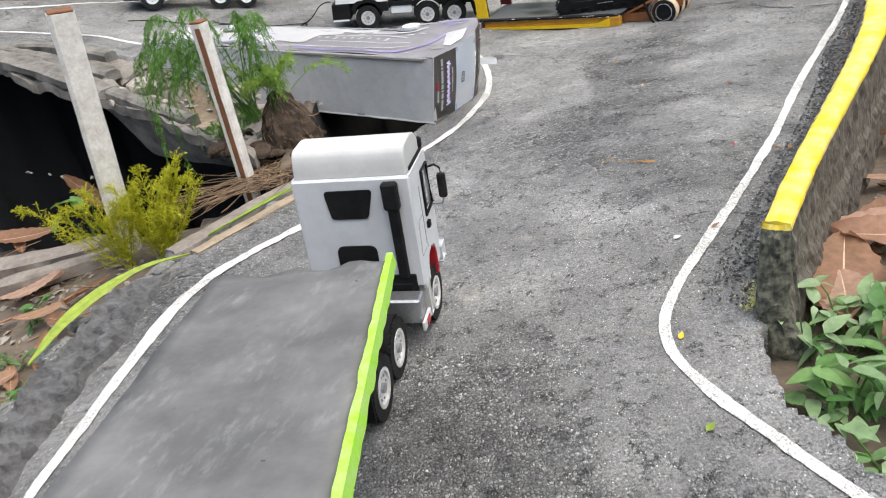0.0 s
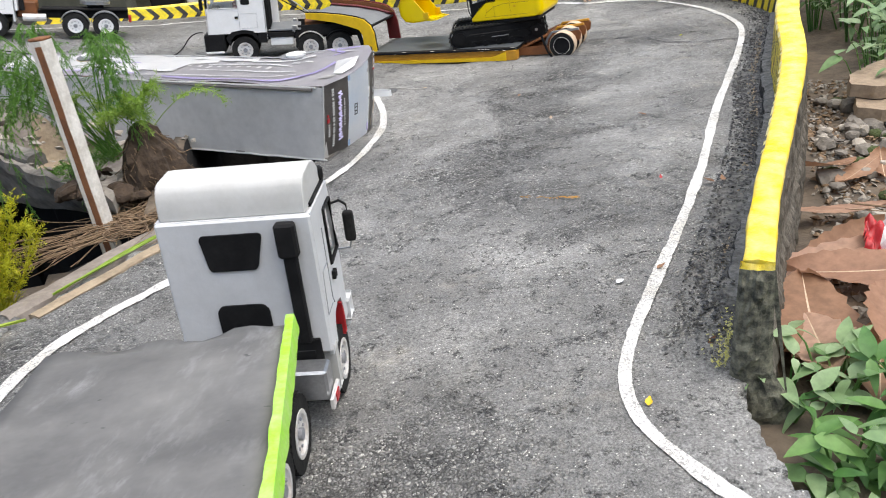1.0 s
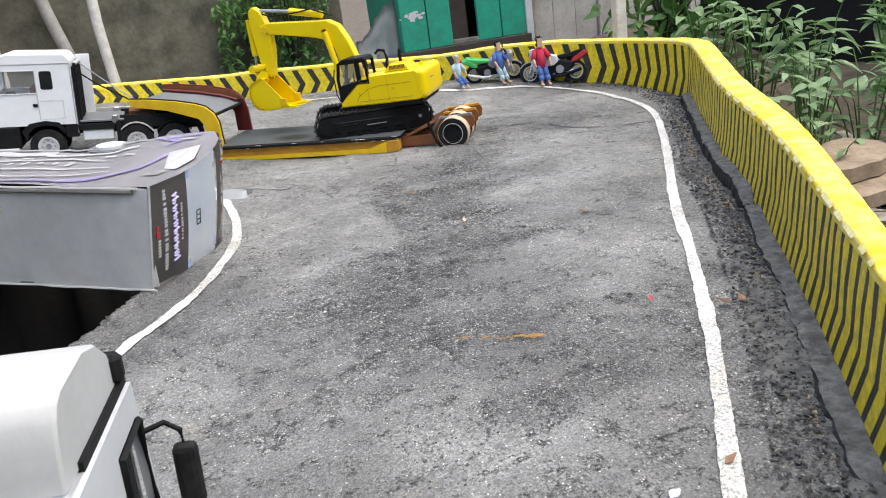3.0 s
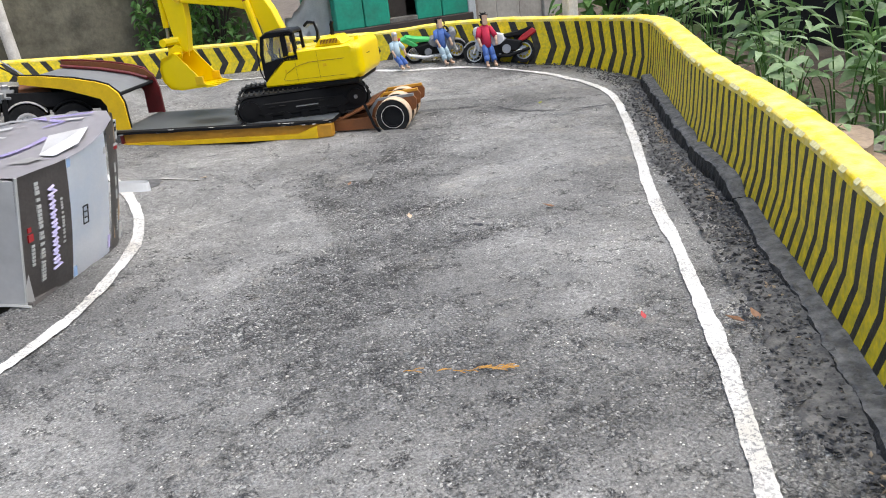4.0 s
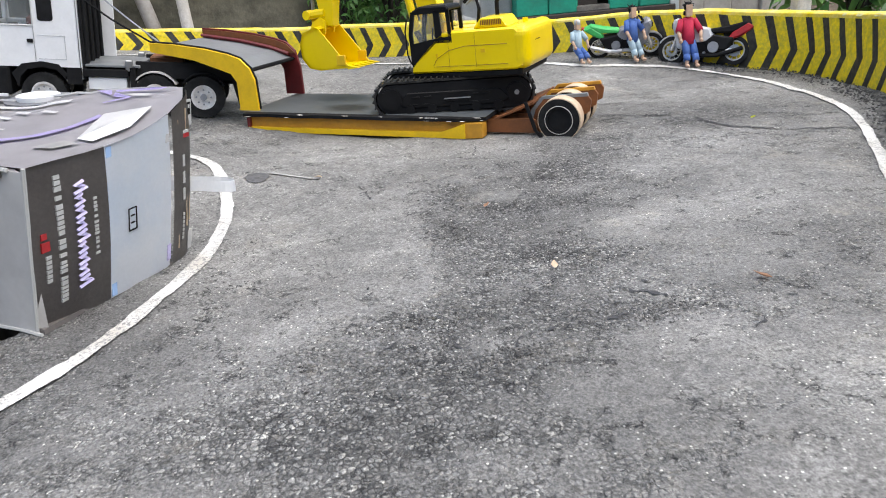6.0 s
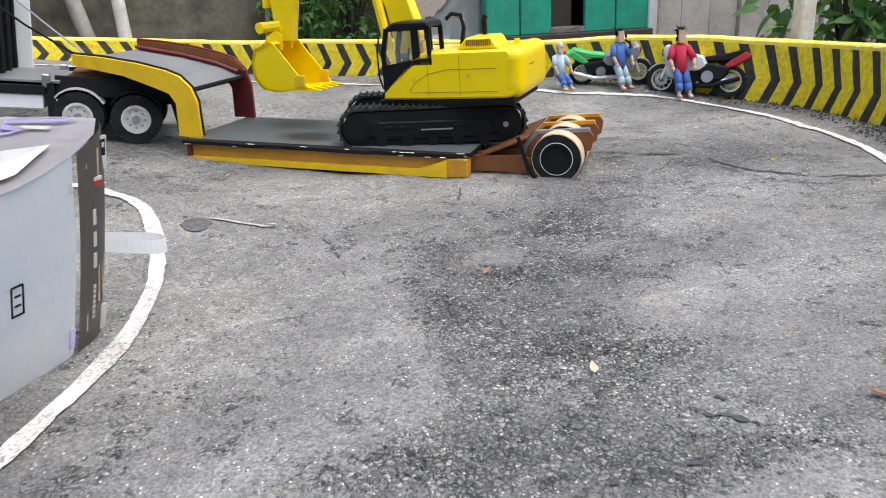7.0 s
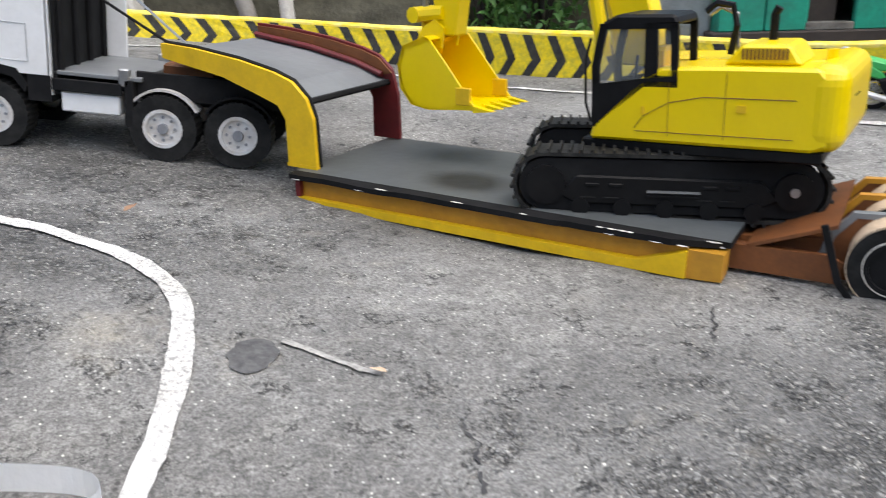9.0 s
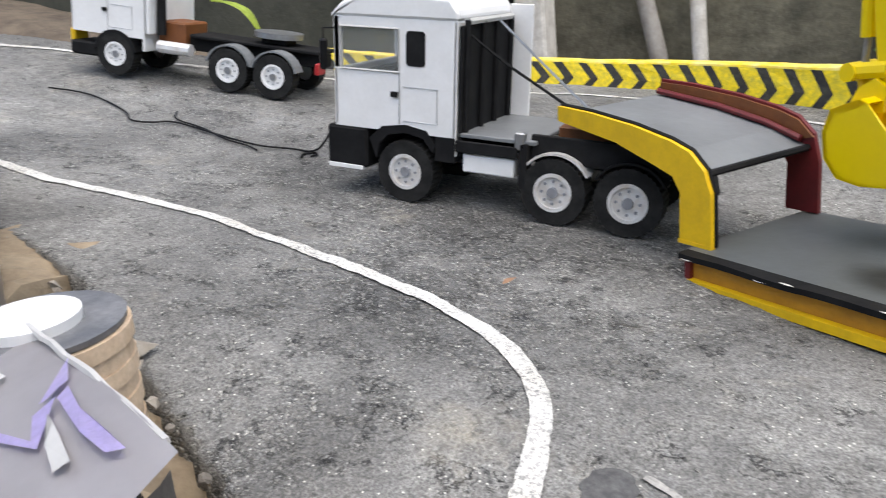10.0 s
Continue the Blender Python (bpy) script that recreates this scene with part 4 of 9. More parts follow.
# ---- vehicles ----
def wheel(parent, x, y, z, r, w, side, rim_mat, rim_r=0.6, tread=True, bolts=8, cream=False):
    """A tyre with tread blocks, a dished rim, a hub and bolts; side: -1 for an outer face towards -y."""
    bm = disc(r * rim_r, r, -w / 2, w / 2, 72 if tread else 40)
    if tread:
        for v in bm.verts:
            a = math.atan2(v.co.z, v.co.x)
            if Vector((v.co.x, v.co.z)).length > 0.99 * r:
                k = 1.018 if round(a / 6.28318 * 72) % 2 else 0.978
                v.co.x, v.co.z = v.co.x * k, v.co.z * k
    tyre = part("wheel", bm, [CARD, RUBBER] if cream else RUBBER, parent, m=pose(x, y, z))
    if cream:
        for p in tyre.data.polygons:
            p.material_index = 1 if abs(p.normal.y) > 0.7 else 0
    s = side
    bm = disc(0, r * rim_r * 1.02, s * w * 0.30, s * w * 0.42, 26)
    disc(r * rim_r * 0.86, r * rim_r * 1.05, s * w * 0.40, s * w * 0.53, 26, bm)
    part("rim", bm, rim_mat, tyre)
    if not cream:
        part("hub", disc(0, r * 0.16, s * w * 0.38, s * w * 0.56, 14), GREYBIKE if rim_mat is SILVER else CHROME, tyre)
    if cream:
        part("ring", disc(r * 0.63, r * 0.655, s * w * 0.48, s * w * 0.54, 40), POST, tyre, "pale scratched ring")
        part("ring", disc(r * 0.965, r * 0.99, s * w * 0.48, s * w * 0.512, 40), CARD, tyre, "pale scratched ring")
    for i in range(bolts):
        a = 6.28318 * i / bolts
        bolt = disc(0, r * 0.045, s * w * 0.42, s * w * 0.47, 8, None, (math.cos(a) * r * rim_r * 0.62, math.sin(a) * r * rim_r * 0.62))
        part("wheel_bolt", bolt, GREYBIKE if rim_mat is SILVER else CHROME, tyre)
    return tyre


def arch(r0, r1, a0, a1, y0, y1, n=10):
    """A bent strip about the y axis, as a mudguard."""
    pts = [(r1 * math.cos(radians(a0 + (a1 - a0) * i / n)), r1 * math.sin(radians(a0 + (a1 - a0) * i / n))) for i in range(n + 1)]
    pts += [(r0 * math.cos(radians(a1 - (a1 - a0) * i / n)), r0 * math.sin(radians(a1 - (a1 - a0) * i / n))) for i in range(n + 1)]
    return prism(pts, y0, y1)


def round_rect(x0, x1, z0, z1, r, n=4):
    out = []
    for cx, cz, a in ((x1 - r, z1 - r, 0), (x0 + r, z1 - r, 90), (x0 + r, z0 + r, 180), (x1 - r, z0 + r, 270)):
        out += [(cx + r * math.cos(radians(a + 90 * i / n)), cz + r * math.sin(radians(a + 90 * i / n))) for i in range(n + 1)]
    return out


# -- flatbed lorry on the near leg --
def flatbed_lorry():
    ang = 79.0
    t = thing("flatbed_lorry", "white cardboard model lorry with dark grey green-edged flatbed trailer", "model truck", pose(-0.235, 1.032, 0.002, 3.5, 0, ang))
    W, L, z0, z1 = 0.181, 0.148, 0.078, 0.281
    h = W / 2
    body = part("cab_body", box(0, 0.006, -h, h, 0.098, z1, 0.0025), WHITE, t)
    # side walls with a window opening: built as strips round the opening
    for s, name in ((-1, "side_wall"), (1, "side_wall")):
        y0, y1 = (s * h - 0.005 * s, s * h)
        bm = prism([(0.006, z1), (0.006, 0.092), (0.045, 0.092), (0.048, 0.115), (0.058, 0.127), (0.082, 0.132), (0.105, 0.127), (0.116, 0.112), (0.119, 0.086), (L, 0.086), (L, 0.186), (0.076, 0.186), (0.076, z1)],
                   min(y0, y1), max(y0, y1))
        prism([(0.076, 0.262), (0.128, 0.262), (0.132, 0.24), (0.137, 0.186), (L, 0.186), (L - 0.014, z1), (0.076, z1)], min(y0, y1), max(y0, y1), 0, bm)
        sw = part(name, bm, WHITE, body)
        bm = tube([(0.078, s * (h + 0.001), 0.188), (0.078, s * (h + 0.001), 0.26), (0.127, s * (h + 0.001), 0.26), (0.135, s * (h + 0.001), 0.19), (0.078, s * (h + 0.001), 0.188)], 0.0026, 5)
        part("window_frame", bm, MATTBLACK, body)
        part("door_handle", box(0.074, 0.086, s * h, s * (h + 0.004), 0.168, 0.177, 0.001), MATTBLACK, body)
        bm = tube([(0.055, s * (h + 0.0004), 0.245), (0.055, s * (h + 0.0004), 0.15), (0.062, s * (h + 0.0004), 0.14)], 0.0008, 4)
        tube([(0.055, s * (h + 0.0004), 0.2), (0.02, s * (h + 0.0004), 0.2), (0.012, s * (h + 0.0004), 0.145), (0.05, s * (h + 0.0004), 0.145)], 0.0006, 4, bm)
        part("door_seam", bm, CHROME, body)
        bm = tube([(0.131, s * h, 0.25), (0.137, s * (h + 0.012), 0.252), (0.137, s * (h + 0.02), 0.246), (0.136, s * (h + 0.021), 0.235)], 0.0018, 5)
        bm2 = tube([(0.136, s * (h + 0.022), 0.2), (0.136, s * (h + 0.018), 0.186), (0.137, s * h, 0.184)], 0.0016, 5)
        part("mirror_stay", bm2, CHROME, t)
        arm = part("mirror_arm", bm, MATTBLACK, t)
        part("mirror", box(0.129, 0.141, *sorted((s * (h + 0.014), s * (h + 0.028))), 0.196, 0.238, 0.004, seg=2), RUBBER, arm, "scuffed grey-black mirror")
        part("bumper_end", box(L - 0.006, L + 0.022, s * h - s * 0.03, s * h, 0.078, 0.105, 0.004), WHITE, t)
        part("mudguard_inner", box(0.107, 0.117, s * h - s * 0.02, s * h - s * 0.002, 0.072, 0.118, 0.002), RED, t, "red inner mudguard")
        part("step_post", box(0.012, 0.03, s * h - s * 0.012, s * h - s * 0.001, 0.04, 0.1, 0.002), OFFWHITE, t)
        wheel(t, 0.068, s * (h - 0.02), 0.045, 0.045, 0.032, s, SILVER, 0.58)
    part("roof", box(0, L - 0.016, -h, h, z1 - 0.006, z1, 0.003), WHITE, body)
    part("windscreen", box(L - 0.016, L - 0.01, -h + 0.008, h - 0.008, 0.18, z1 - 0.008), DARKGLASS, body)
    part("front_panel", box(L - 0.004, L, -h, h, 0.086, 0.186, 0.002), WHITE, body)
    part("bumper", box(L, L + 0.02, -h, h, 0.06, 0.1, 0.004), WHITE, t)
    bm = prism([(0.008, z1), (0.0095, z1 + 0.012), (0.0125, z1 + 0.024), (0.0165, z1 + 0.033), (0.0225, z1 + 0.039), (0.032, z1 + 0.042), (0.075, z1 + 0.043), (0.1, z1 + 0.037), (0.118, z1 + 0.025), (0.13, z1 + 0.004), (0.13, z1)], -h + 0.005, h - 0.005, 0.0015)
    for f in bm.faces:
        f.smooth = abs(f.normal.y) < 0.5
    for e in bm.edges:
        e.smooth = e.calc_face_angle(3.0) < 0.7
    part("roof_fairing", bm, OFFWHITE, t, "off-white boxy roof fairing")
    part("roof_gasket", box(0.03, 0.134, -h + 0.0025, -h + 0.02, z1, z1 + 0.005), MATTBLACK, t)
    part("horn", box(0.118, 0.13, -h + 0.0, -h + 0.014, z1 + 0.005, z1 + 0.022, 0.003), MATTBLACK, t)
    bm = prism(round_rect(-0.033, 0.042, 0.218, 0.264, 0.006), -0.0025, 0.001, axis="x")
    for v in bm.verts:
        k = (0.264 - v.co.z) / 0.046
        v.co.y = 0.0045 + (v.co.y - 0.0045) * (1 - 0.24 * k) + 0.003 * k
    part("rear_window", bm, MATTBLACK, body)
    part("rear_hatch", prism(round_rect(-0.024, 0.039, 0.122, 0.172, 0.011), -0.0025, 0.001, axis="x"), MATTBLACK, body)
    part("rear_skirt", box(-0.003, 0.002, -h + 0.012, h - 0.012, 0.09, 0.12, 0.001), MATTBLACK, body)
    bm = box(-0.01, -0.0006, -0.07, -0.054, 0.118, 0.27, 0.002)
    box(-0.015, -0.0006, -0.074, -0.05, 0.234, 0.277, 0.003, bm)
    part("air_intake", bm, MATTBLACK, t, "matt black upright air intake")
    part("chassis", box(-0.36, 0.09, -0.032, 0.032, 0.06, 0.09, 0.003), BLACK, t)
    part("rear_panel", box(-0.004, -0.0005, -h + 0.02, -0.02, 0.045, 0.105, 0.001), BLACK, t)
    bm = box(-0.036, -0.004, -h + 0.004, -h + 0.06, 0.052, 0.094, 0.003)
    part("fuel_tank", bm, CHROME, t, "silver side tank")
    part("side_bar", box(-0.044, 0.0, -h - 0.002, -h + 0.003, 0.045, 0.06, 0.001), SILVER, t)
    part("reflector", box(-0.03, -0.014, -h - 0.0035, -h - 0.002, 0.047, 0.058), RED, t, "small red reflector")
    for x in (-0.088, -0.182):
        for s in (-1, 1):
            wheel(t, x, 0.032 + s * 0.074, 0.046, 0.046, 0.036, s, SILVER, 0.6)
            part("mudguard", arch(0.05, 0.053, 55, 150, 0.032 + s * 0.074 - 0.016, 0.032 + s * 0.074 + 0.014), MATTBLACK, t, m=pose(x, 0, 0.046))
    part("mud_flap", box(-0.236, -0.233, -0.06, -0.024, 0.03, 0.09), MATTBLACK, t)
    bm = disc(0, 0.045, -0.006, 0.006, 24)
    part("coupling_plate", bm, CHROME, t, m=pose(-0.15, 0, 0.165, 90, 0, 0))
    part("coupling_post", box(-0.17, -0.13, -0.02, 0.02, 0.09, 0.16, 0.003), BLACK, t)
    # trailer deck, a sagging sheet; drawn in world axes, then set into the thing
    inv = t.matrix_basis.inverted()
    bm = bmesh.new()
    nx, ny = 14, 40
    grid = []
    for j in range(ny + 1):
        v = j / ny
        y = 0.86 - 0.74 * v
        row = []
        for i in range(nx + 1):
            u = i / nx
            xl, xr = -0.402 - 0.03 * v, -0.162 - 0.004 * v
            yy = y + 0.03 * (1 - u) * (1 - v)
            z = 0.232 + 0.085 * v + 0.004 * fbm(u * 3, v * 6, 2.0, 3) - 0.004 * math.sin(u * 3.1416) * (1 - v)
            if v < 0.02:
                z += 0.005 * math.sin(u * 17)
            row.append((xl + (xr - xl) * u, yy, z))
        grid.append(row)
    top = [[bm.verts.new(inv @ Vector(p)) for p in row] for row in grid]
    low = [[bm.verts.new(inv @ Vector((p[0], p[1], p[2] - 0.012))) for p in row] for row in grid]
    for j in range(ny):
        for i in range(nx):
            bm.faces.new((top[j][i], top[j + 1][i], top[j + 1][i + 1], top[j][i + 1])).smooth = True
            bm.faces.new((low[j][i], low[j][i + 1], low[j + 1][i + 1], low[j + 1][i])).smooth = True
    for j in range(ny):
        bm.faces.new((top[j][0], low[j][0], low[j + 1][0], top[j + 1][0]))
        bm.faces.new((top[j][nx], top[j + 1][nx], low[j + 1][nx], low[j][nx]))
    for i in range(nx):
        bm.faces.new((top[0][i], top[0][i + 1], low[0][i + 1], low[0][i]))
        bm.faces.new((top[ny][i], low[ny][i], low[ny][i + 1], top[ny][i + 1]))
    deck = part("trailer_deck", bm, SCUFFED_DECK, t, "dark grey scuffed deck sheet")
    bm = bmesh.new()
    prev = None
    for j in range(ny * 2 + 1):
        v = j / (ny * 2)
        x, y = -0.16 - 0.004 * v, 0.862 - 0.742 * v
        z = 0.234 + 0.085 * v
        wob = 0.004 * fbm(y * 22, 1.0, 3.0, 3)
        ring = [bm.verts.new(inv @ Vector(p)) for p in ((x - 0.002 + wob * 0.5, y, z + 0.004), (x + 0.006, y, z + 0.003), (x + 0.0075, y, z - 0.014 + wob * 1.4), (x - 0.001, y, z - 0.01))]
        if prev:
            for k in range(4):
                bm.faces.new((prev[k], ring[k], ring[(k + 1) % 4], prev[(k + 1) % 4]))
        else:
            bm.faces.new(ring)
        prev = ring
    bm.faces.new(prev[::-1])
    part("edge_strip", bm, GREEN_EDGE, deck, "ragged lime green edge strip")
    bm = box(-0.85, -0.22, -0.03, 0.03, 0.14, 0.185, 0.003)
    part("trailer_frame", bm, BLACK, t)
    for x in (-0.72, -0.83):
        for s in (-1, 1):
            wheel(t, x, s * 0.085, 0.048, 0.048, 0.04, s, SILVER, 0.58)
    # the cab is short from back to front
    for ob in [t] + list(t.children_recursive):
        if ob.type == "MESH" and max(v.co.x for v in ob.data.vertices) > 0.02 and ob.name.split(".")[0] not in ("wheel", "rim", "hub", "trailer_deck", "edge_strip"):
            for v in ob.data.vertices:
                if v.co.x > 0.0:
                    v.co.x *= 0.82
    part("trailer_axle_box", box(-0.87, -0.68, -0.06, 0.06, 0.048, 0.145, 0.004), BLACK, t)
    return t


flatbed_lorry()


# -- bus lying on its side across the hollow --
def bus():
    O = Vector((-0.14, 2.075, 0.0))
    a = radians(146)
    ux = Vector((math.cos(a), math.sin(a), 0.068)).normalized()
    vy = Vector((math.cos(a - 1.5708), math.sin(a - 1.5708), 0.0)).normalized()
    vz = ux.cross(vy) * -1
    m = Matrix(((ux.x, vy.x, vz.x, O.x), (ux.y, vy.y, vz.y, O.y), (ux.z, vy.z, vz.z, O.z), (0, 0, 0, 1)))
    if m.determinant() < 0:
        vz = -vz
        m = Matrix(((ux.x, vy.x, vz.x, O.x), (ux.y, vy.y, vz.y, O.y), (ux.z, vy.z, vz.z, O.z), (0, 0, 0, 1)))
    up = 1 if vz.z > 0 else -1
    t = thing("model_bus", "grey cardboard model bus lying on its side by the road edge", "model bus", m)
    L, B, H = 1.2, 0.262, 0.185

    def Z(z):
        return z * up

    def edge_v(x):
        return B + 0.004 - 0.2 * x if x < 0.22 else 0.205

    def rise(y):
        """The flank curls up towards the grille corner."""
        return 0.02 * min(1.0, max(0.0, (y - 0.14) / 0.11)) ** 1.4

    nose = [(0.0, 0.0), (-0.01, 0.045), (-0.014, 0.095), (-0.014, 0.15), (-0.011, 0.205), (-0.006, 0.235), (0.004, 0.256), (0.02, 0.266)]

    def nose_x(y):
        for (ax, ay), (bx, by) in zip(nose, nose[1:]):
            if ay <= y < by:
                return ax + (bx - ax) * (y - ay) / (by - ay)
        return 0.02

    def rake(z):
        """The nose leans out towards its upper edge."""
        return 0.012 - 0.03 * min(1.1, max(0.0, z / H))

    # roof (towards the near leg), a slightly wavy board
    bm = bmesh.new()
    n = 40
    rows = []
    for i in range(n + 1):
        x = L * i / n
        w = 0.0025 * fbm(x * 9, 2.0, 1.0, 3)
        rows.append([bm.verts.new((x if i else rake(0.181 * k / 4), w + 0.003 * math.sin(3.14 * k / 4) + 0.0045 * fbm(x * 9, k * 0.55, 7.0, 3), Z(0.002 + 0.181 * k / 4))) for k in range(5)] + [bm.verts.new((x, 0.008, Z(0.183))), bm.verts.new((x, 0.008, Z(0.002)))])
    for p, q in zip(rows, rows[1:]):
        for k in range(7):
            bm.faces.new((p[k], p[(k + 1) % 7], q[(k + 1) % 7], q[k])).smooth = k < 4
    bm.faces.new(rows[0])
    bm.faces.new(rows[-1][::-1])
    bmesh.ops.recalc_face_normals(bm, faces=bm.faces[:])
    for e in bm.edges:
        e.smooth = len(e.link_faces) == 2 and e.calc_face_angle() < 0.6
    part("roof", bm, BUSGREY, t, "plain grey board roof")
    part("roof_edge", tube([(x * L / 30, -0.001, Z(H - 0.001 + 0.0015 * fbm(x * 0.9, 1, 1, 2))) for x in range(31)], 0.0025, 5), OFFWHITE, t, "pale torn roof edge")
    part("roof_seam", tube([(0.01 + 0.52 * k / 20, -0.003, Z(H - 0.006 + 0.002 * fbm(k * 0.5, 2, 1, 2))) for k in range(21)], 0.0045, 6, None, 0.35), BUSDARK, t, "dark strip along the roof edge under the flank sheet")
    # flank, facing up, a warped printed sheet
    bm = bmesh.new()
    rows = []
    nv = 8
    for i in range(n + 1):
        x = L * i / n
        ev = edge_v(x)
        rows.append([bm.verts.new((x if i else nose_x(0.002 + (ev - 0.002) * k / nv) - 0.003 + rake(H), 0.002 + (ev - 0.002) * k / nv, Z(H + 0.012 * (ev * k / nv / B) ** 2 * (1 - 0.6 * i / n) + rise(ev * k / nv) * (1 - sstep(0.0, 0.28, x)) + 0.004 * fbm(x * 6, ev * k / nv * 15, 4, 3) + 0.002))) for k in range(nv + 1)])
    for p, q in zip(rows, rows[1:]):
        for k in range(nv):
            bm.faces.new((p[k], q[k], q[k + 1], p[k + 1])).smooth = True
    bmesh.ops.solidify(bm, geom=bm.faces[:], thickness=0.004)
    bmesh.ops.recalc_face_normals(bm, faces=bm.faces[:])
    for f in bm.faces:
        f.smooth = abs(f.normal.z) > 0.7
    for e in bm.edges:
        e.smooth = len(e.link_faces) == 2 and e.calc_face_angle() < 0.5
    part("flank", bm, BUSSIDE, t, "printed grey flank with white and lilac stripes")

    def zt(x, y):
        return H + 0.012 * (y / B) ** 2 * (1 - 0.6 * x / L) + rise(y) * (1 - sstep(0.0, 0.28, x)) + 0.005

    def decal(points, w, mat, name="stripe", lab=""):
        pts = smooth_path([(x, y, 0) for x, y in points], 0.012, 2)
        bm = bmesh.new()
        prev = None
        for i, p in enumerate(pts):
            d = (pts[min(i + 1, len(pts) - 1)] - pts[max(i - 1, 0)]).normalized()
            nn = Vector((-d.y, d.x, 0)) * w / 2
            row = []
            for k in (1, 0.5, 0, -0.5, -1):
                q = p + nn * k
                row.append(bm.verts.new((q.x, q.y, Z(zt(q.x, q.y) + 0.004 * fbm(q.x * 6, q.y * 15, 4, 3)))))
            if prev:
                for k in range(4):
                    bm.faces.new((prev[k], prev[k + 1], row[k + 1], row[k]))
            prev = row
        bmesh.ops.solidify(bm, geom=bm.faces[:], thickness=0.001)
        part(name, bm, mat, t, lab)

    def print_patch(points, mat, name, lab=""):
        """A printed shape lying on the flank."""
        bm = bmesh.new()
        bm.faces.new([bm.verts.new((x, y, Z(zt(x, y) + 0.004 * fbm(x * 6, y * 15, 4, 3)))) for x, y in points])
        bmesh.ops.solidify(bm, geom=bm.faces[:], thickness=0.001)
        bmesh.ops.recalc_face_normals(bm, faces=bm.faces[:])
        part(name, bm, mat, t, lab)

    decal([(0.05, 0.178), (0.058, 0.14), (0.066, 0.09), (0.084, 0.045), (0.14, 0.022), (0.3, 0.018), (0.5, 0.02)], 0.011, LILAC, "stripe", "lilac printed stripe")
    decal([(0.1, 0.07), (0.2, 0.05), (0.4, 0.042), (0.7, 0.03)], 0.006, CAB_WHITE, "stripe", "white printed stripe")
    decal([(0.5, 0.115), (0.62, 0.14), (0.8, 0.11), (1.0, 0.13), (1.18, 0.11)], 0.11, CAB_WHITE, "stripe", "broad white printed swirl")
    decal([(0.62, 0.075), (0.75, 0.082), (0.92, 0.07), (1.17, 0.076)], 0.05, CAB_WHITE, "stripe", "broad white printed swirl")
    decal([(0.5, 0.078), (0.53, 0.083), (0.56, 0.078)], 0.022, CAB_WHITE, "stripe", "white printed blot")
    decal([(0.16, 0.142), (0.24, 0.15), (0.34, 0.147), (0.44, 0.14)], 0.008, CAB_WHITE, "stripe", "white printed stripe")
    decal([(0.12, 0.1), (0.2, 0.095), (0.32, 0.092), (0.46, 0.088)], 0.005, CAB_WHITE, "stripe", "white printed stripe")
    decal([(0.42, 0.17), (0.5, 0.15), (0.56, 0.17), (0.62, 0.19)], 0.03, CAB_WHITE, "stripe", "white printed swirl")
    decal([(0.3, 0.19), (0.36, 0.175), (0.44, 0.185), (0.55, 0.19), (0.8, 0.19)], 0.02, CAB_WHITE, "stripe", "white printed stripe")
    decal([(0.6, 0.045), (0.75, 0.05), (0.95, 0.04), (1.15, 0.045)], 0.012, LILAC, "stripe", "lilac printed stripe")
    decal([(0.66, 0.12), (0.72, 0.14), (0.8, 0.13), (0.86, 0.15)], 0.016, LILAC, "stripe", "lilac printed swirl")
    decal([(0.13, 0.21), (0.16, 0.2), (0.165, 0.185), (0.24, 0.172), (0.32, 0.175)], 0.01, CAB_WHITE, "stripe", "white wheel-arch stripe")
    for k in range(9):
        decal([(0.215 + 0.033 * k, 0.121 + 0.002 * (k % 3)), (0.236 + 0.033 * k, 0.124 + 0.002 * (k % 2))], 0.012 if k % 3 else 0.02, CAB_WHITE, "lettering_bar")
    for x, y in ((0.115, 0.172), (0.15, 0.163), (0.33, 0.158), (0.45, 0.15)):
        decal([(x, y), (x + 0.03, y + 0.001)], 0.006, CAB_WHITE, "lettering_bar")
    for k in range(3):
        decal([(0.018 + 0.008 * k, 0.02), (0.023 + 0.008 * k, 0.028)], 0.01 - 0.002 * k, CAB_WHITE, "emblem_bar")
    print_patch([(0.05, 0.182), (-0.004, 0.205), (-0.02, 0.15), (-0.014, 0.098), (0.012, 0.102)], CAB_WHITE, "quarter_pane", "white corner pane")
    print_patch([(0.03, 0.055), (0.002, 0.06), (-0.004, 0.088), (0.02, 0.092)], BUSGREY, "quarter_pane", "grey printed pane")
    # the zigzag by the wheel
    print_patch([(0.076, 0.207), (0.067, 0.211), (0.044, 0.223), (0.05, 0.223), (0.07, 0.214), (0.078, 0.21)], LILAC, "stripe", "lilac printed zigzag")
    print_patch([(0.05, 0.2215), (0.073, 0.2235), (0.078, 0.233), (0.043, 0.2235)], LILAC, "stripe", "lilac printed zigzag")
    print_patch([(0.08, 0.2265), (0.117, 0.241), (0.089, 0.239), (0.08, 0.229)], LILAC, "stripe", "lilac printed zigzag")
    print_patch([(0.076, 0.2335), (0.082, 0.2385), (0.055, 0.2405), (0.03, 0.246), (0.008, 0.251), (0.012, 0.2445), (0.035, 0.2385)], LILAC, "stripe", "lilac printed zigzag")
    print_patch([(0.067, 0.229), (0.057, 0.2305), (0.02, 0.2335), (0.02, 0.2275), (0.043, 0.2262)], BUSGREY, "stripe", "pale grey printed stroke")
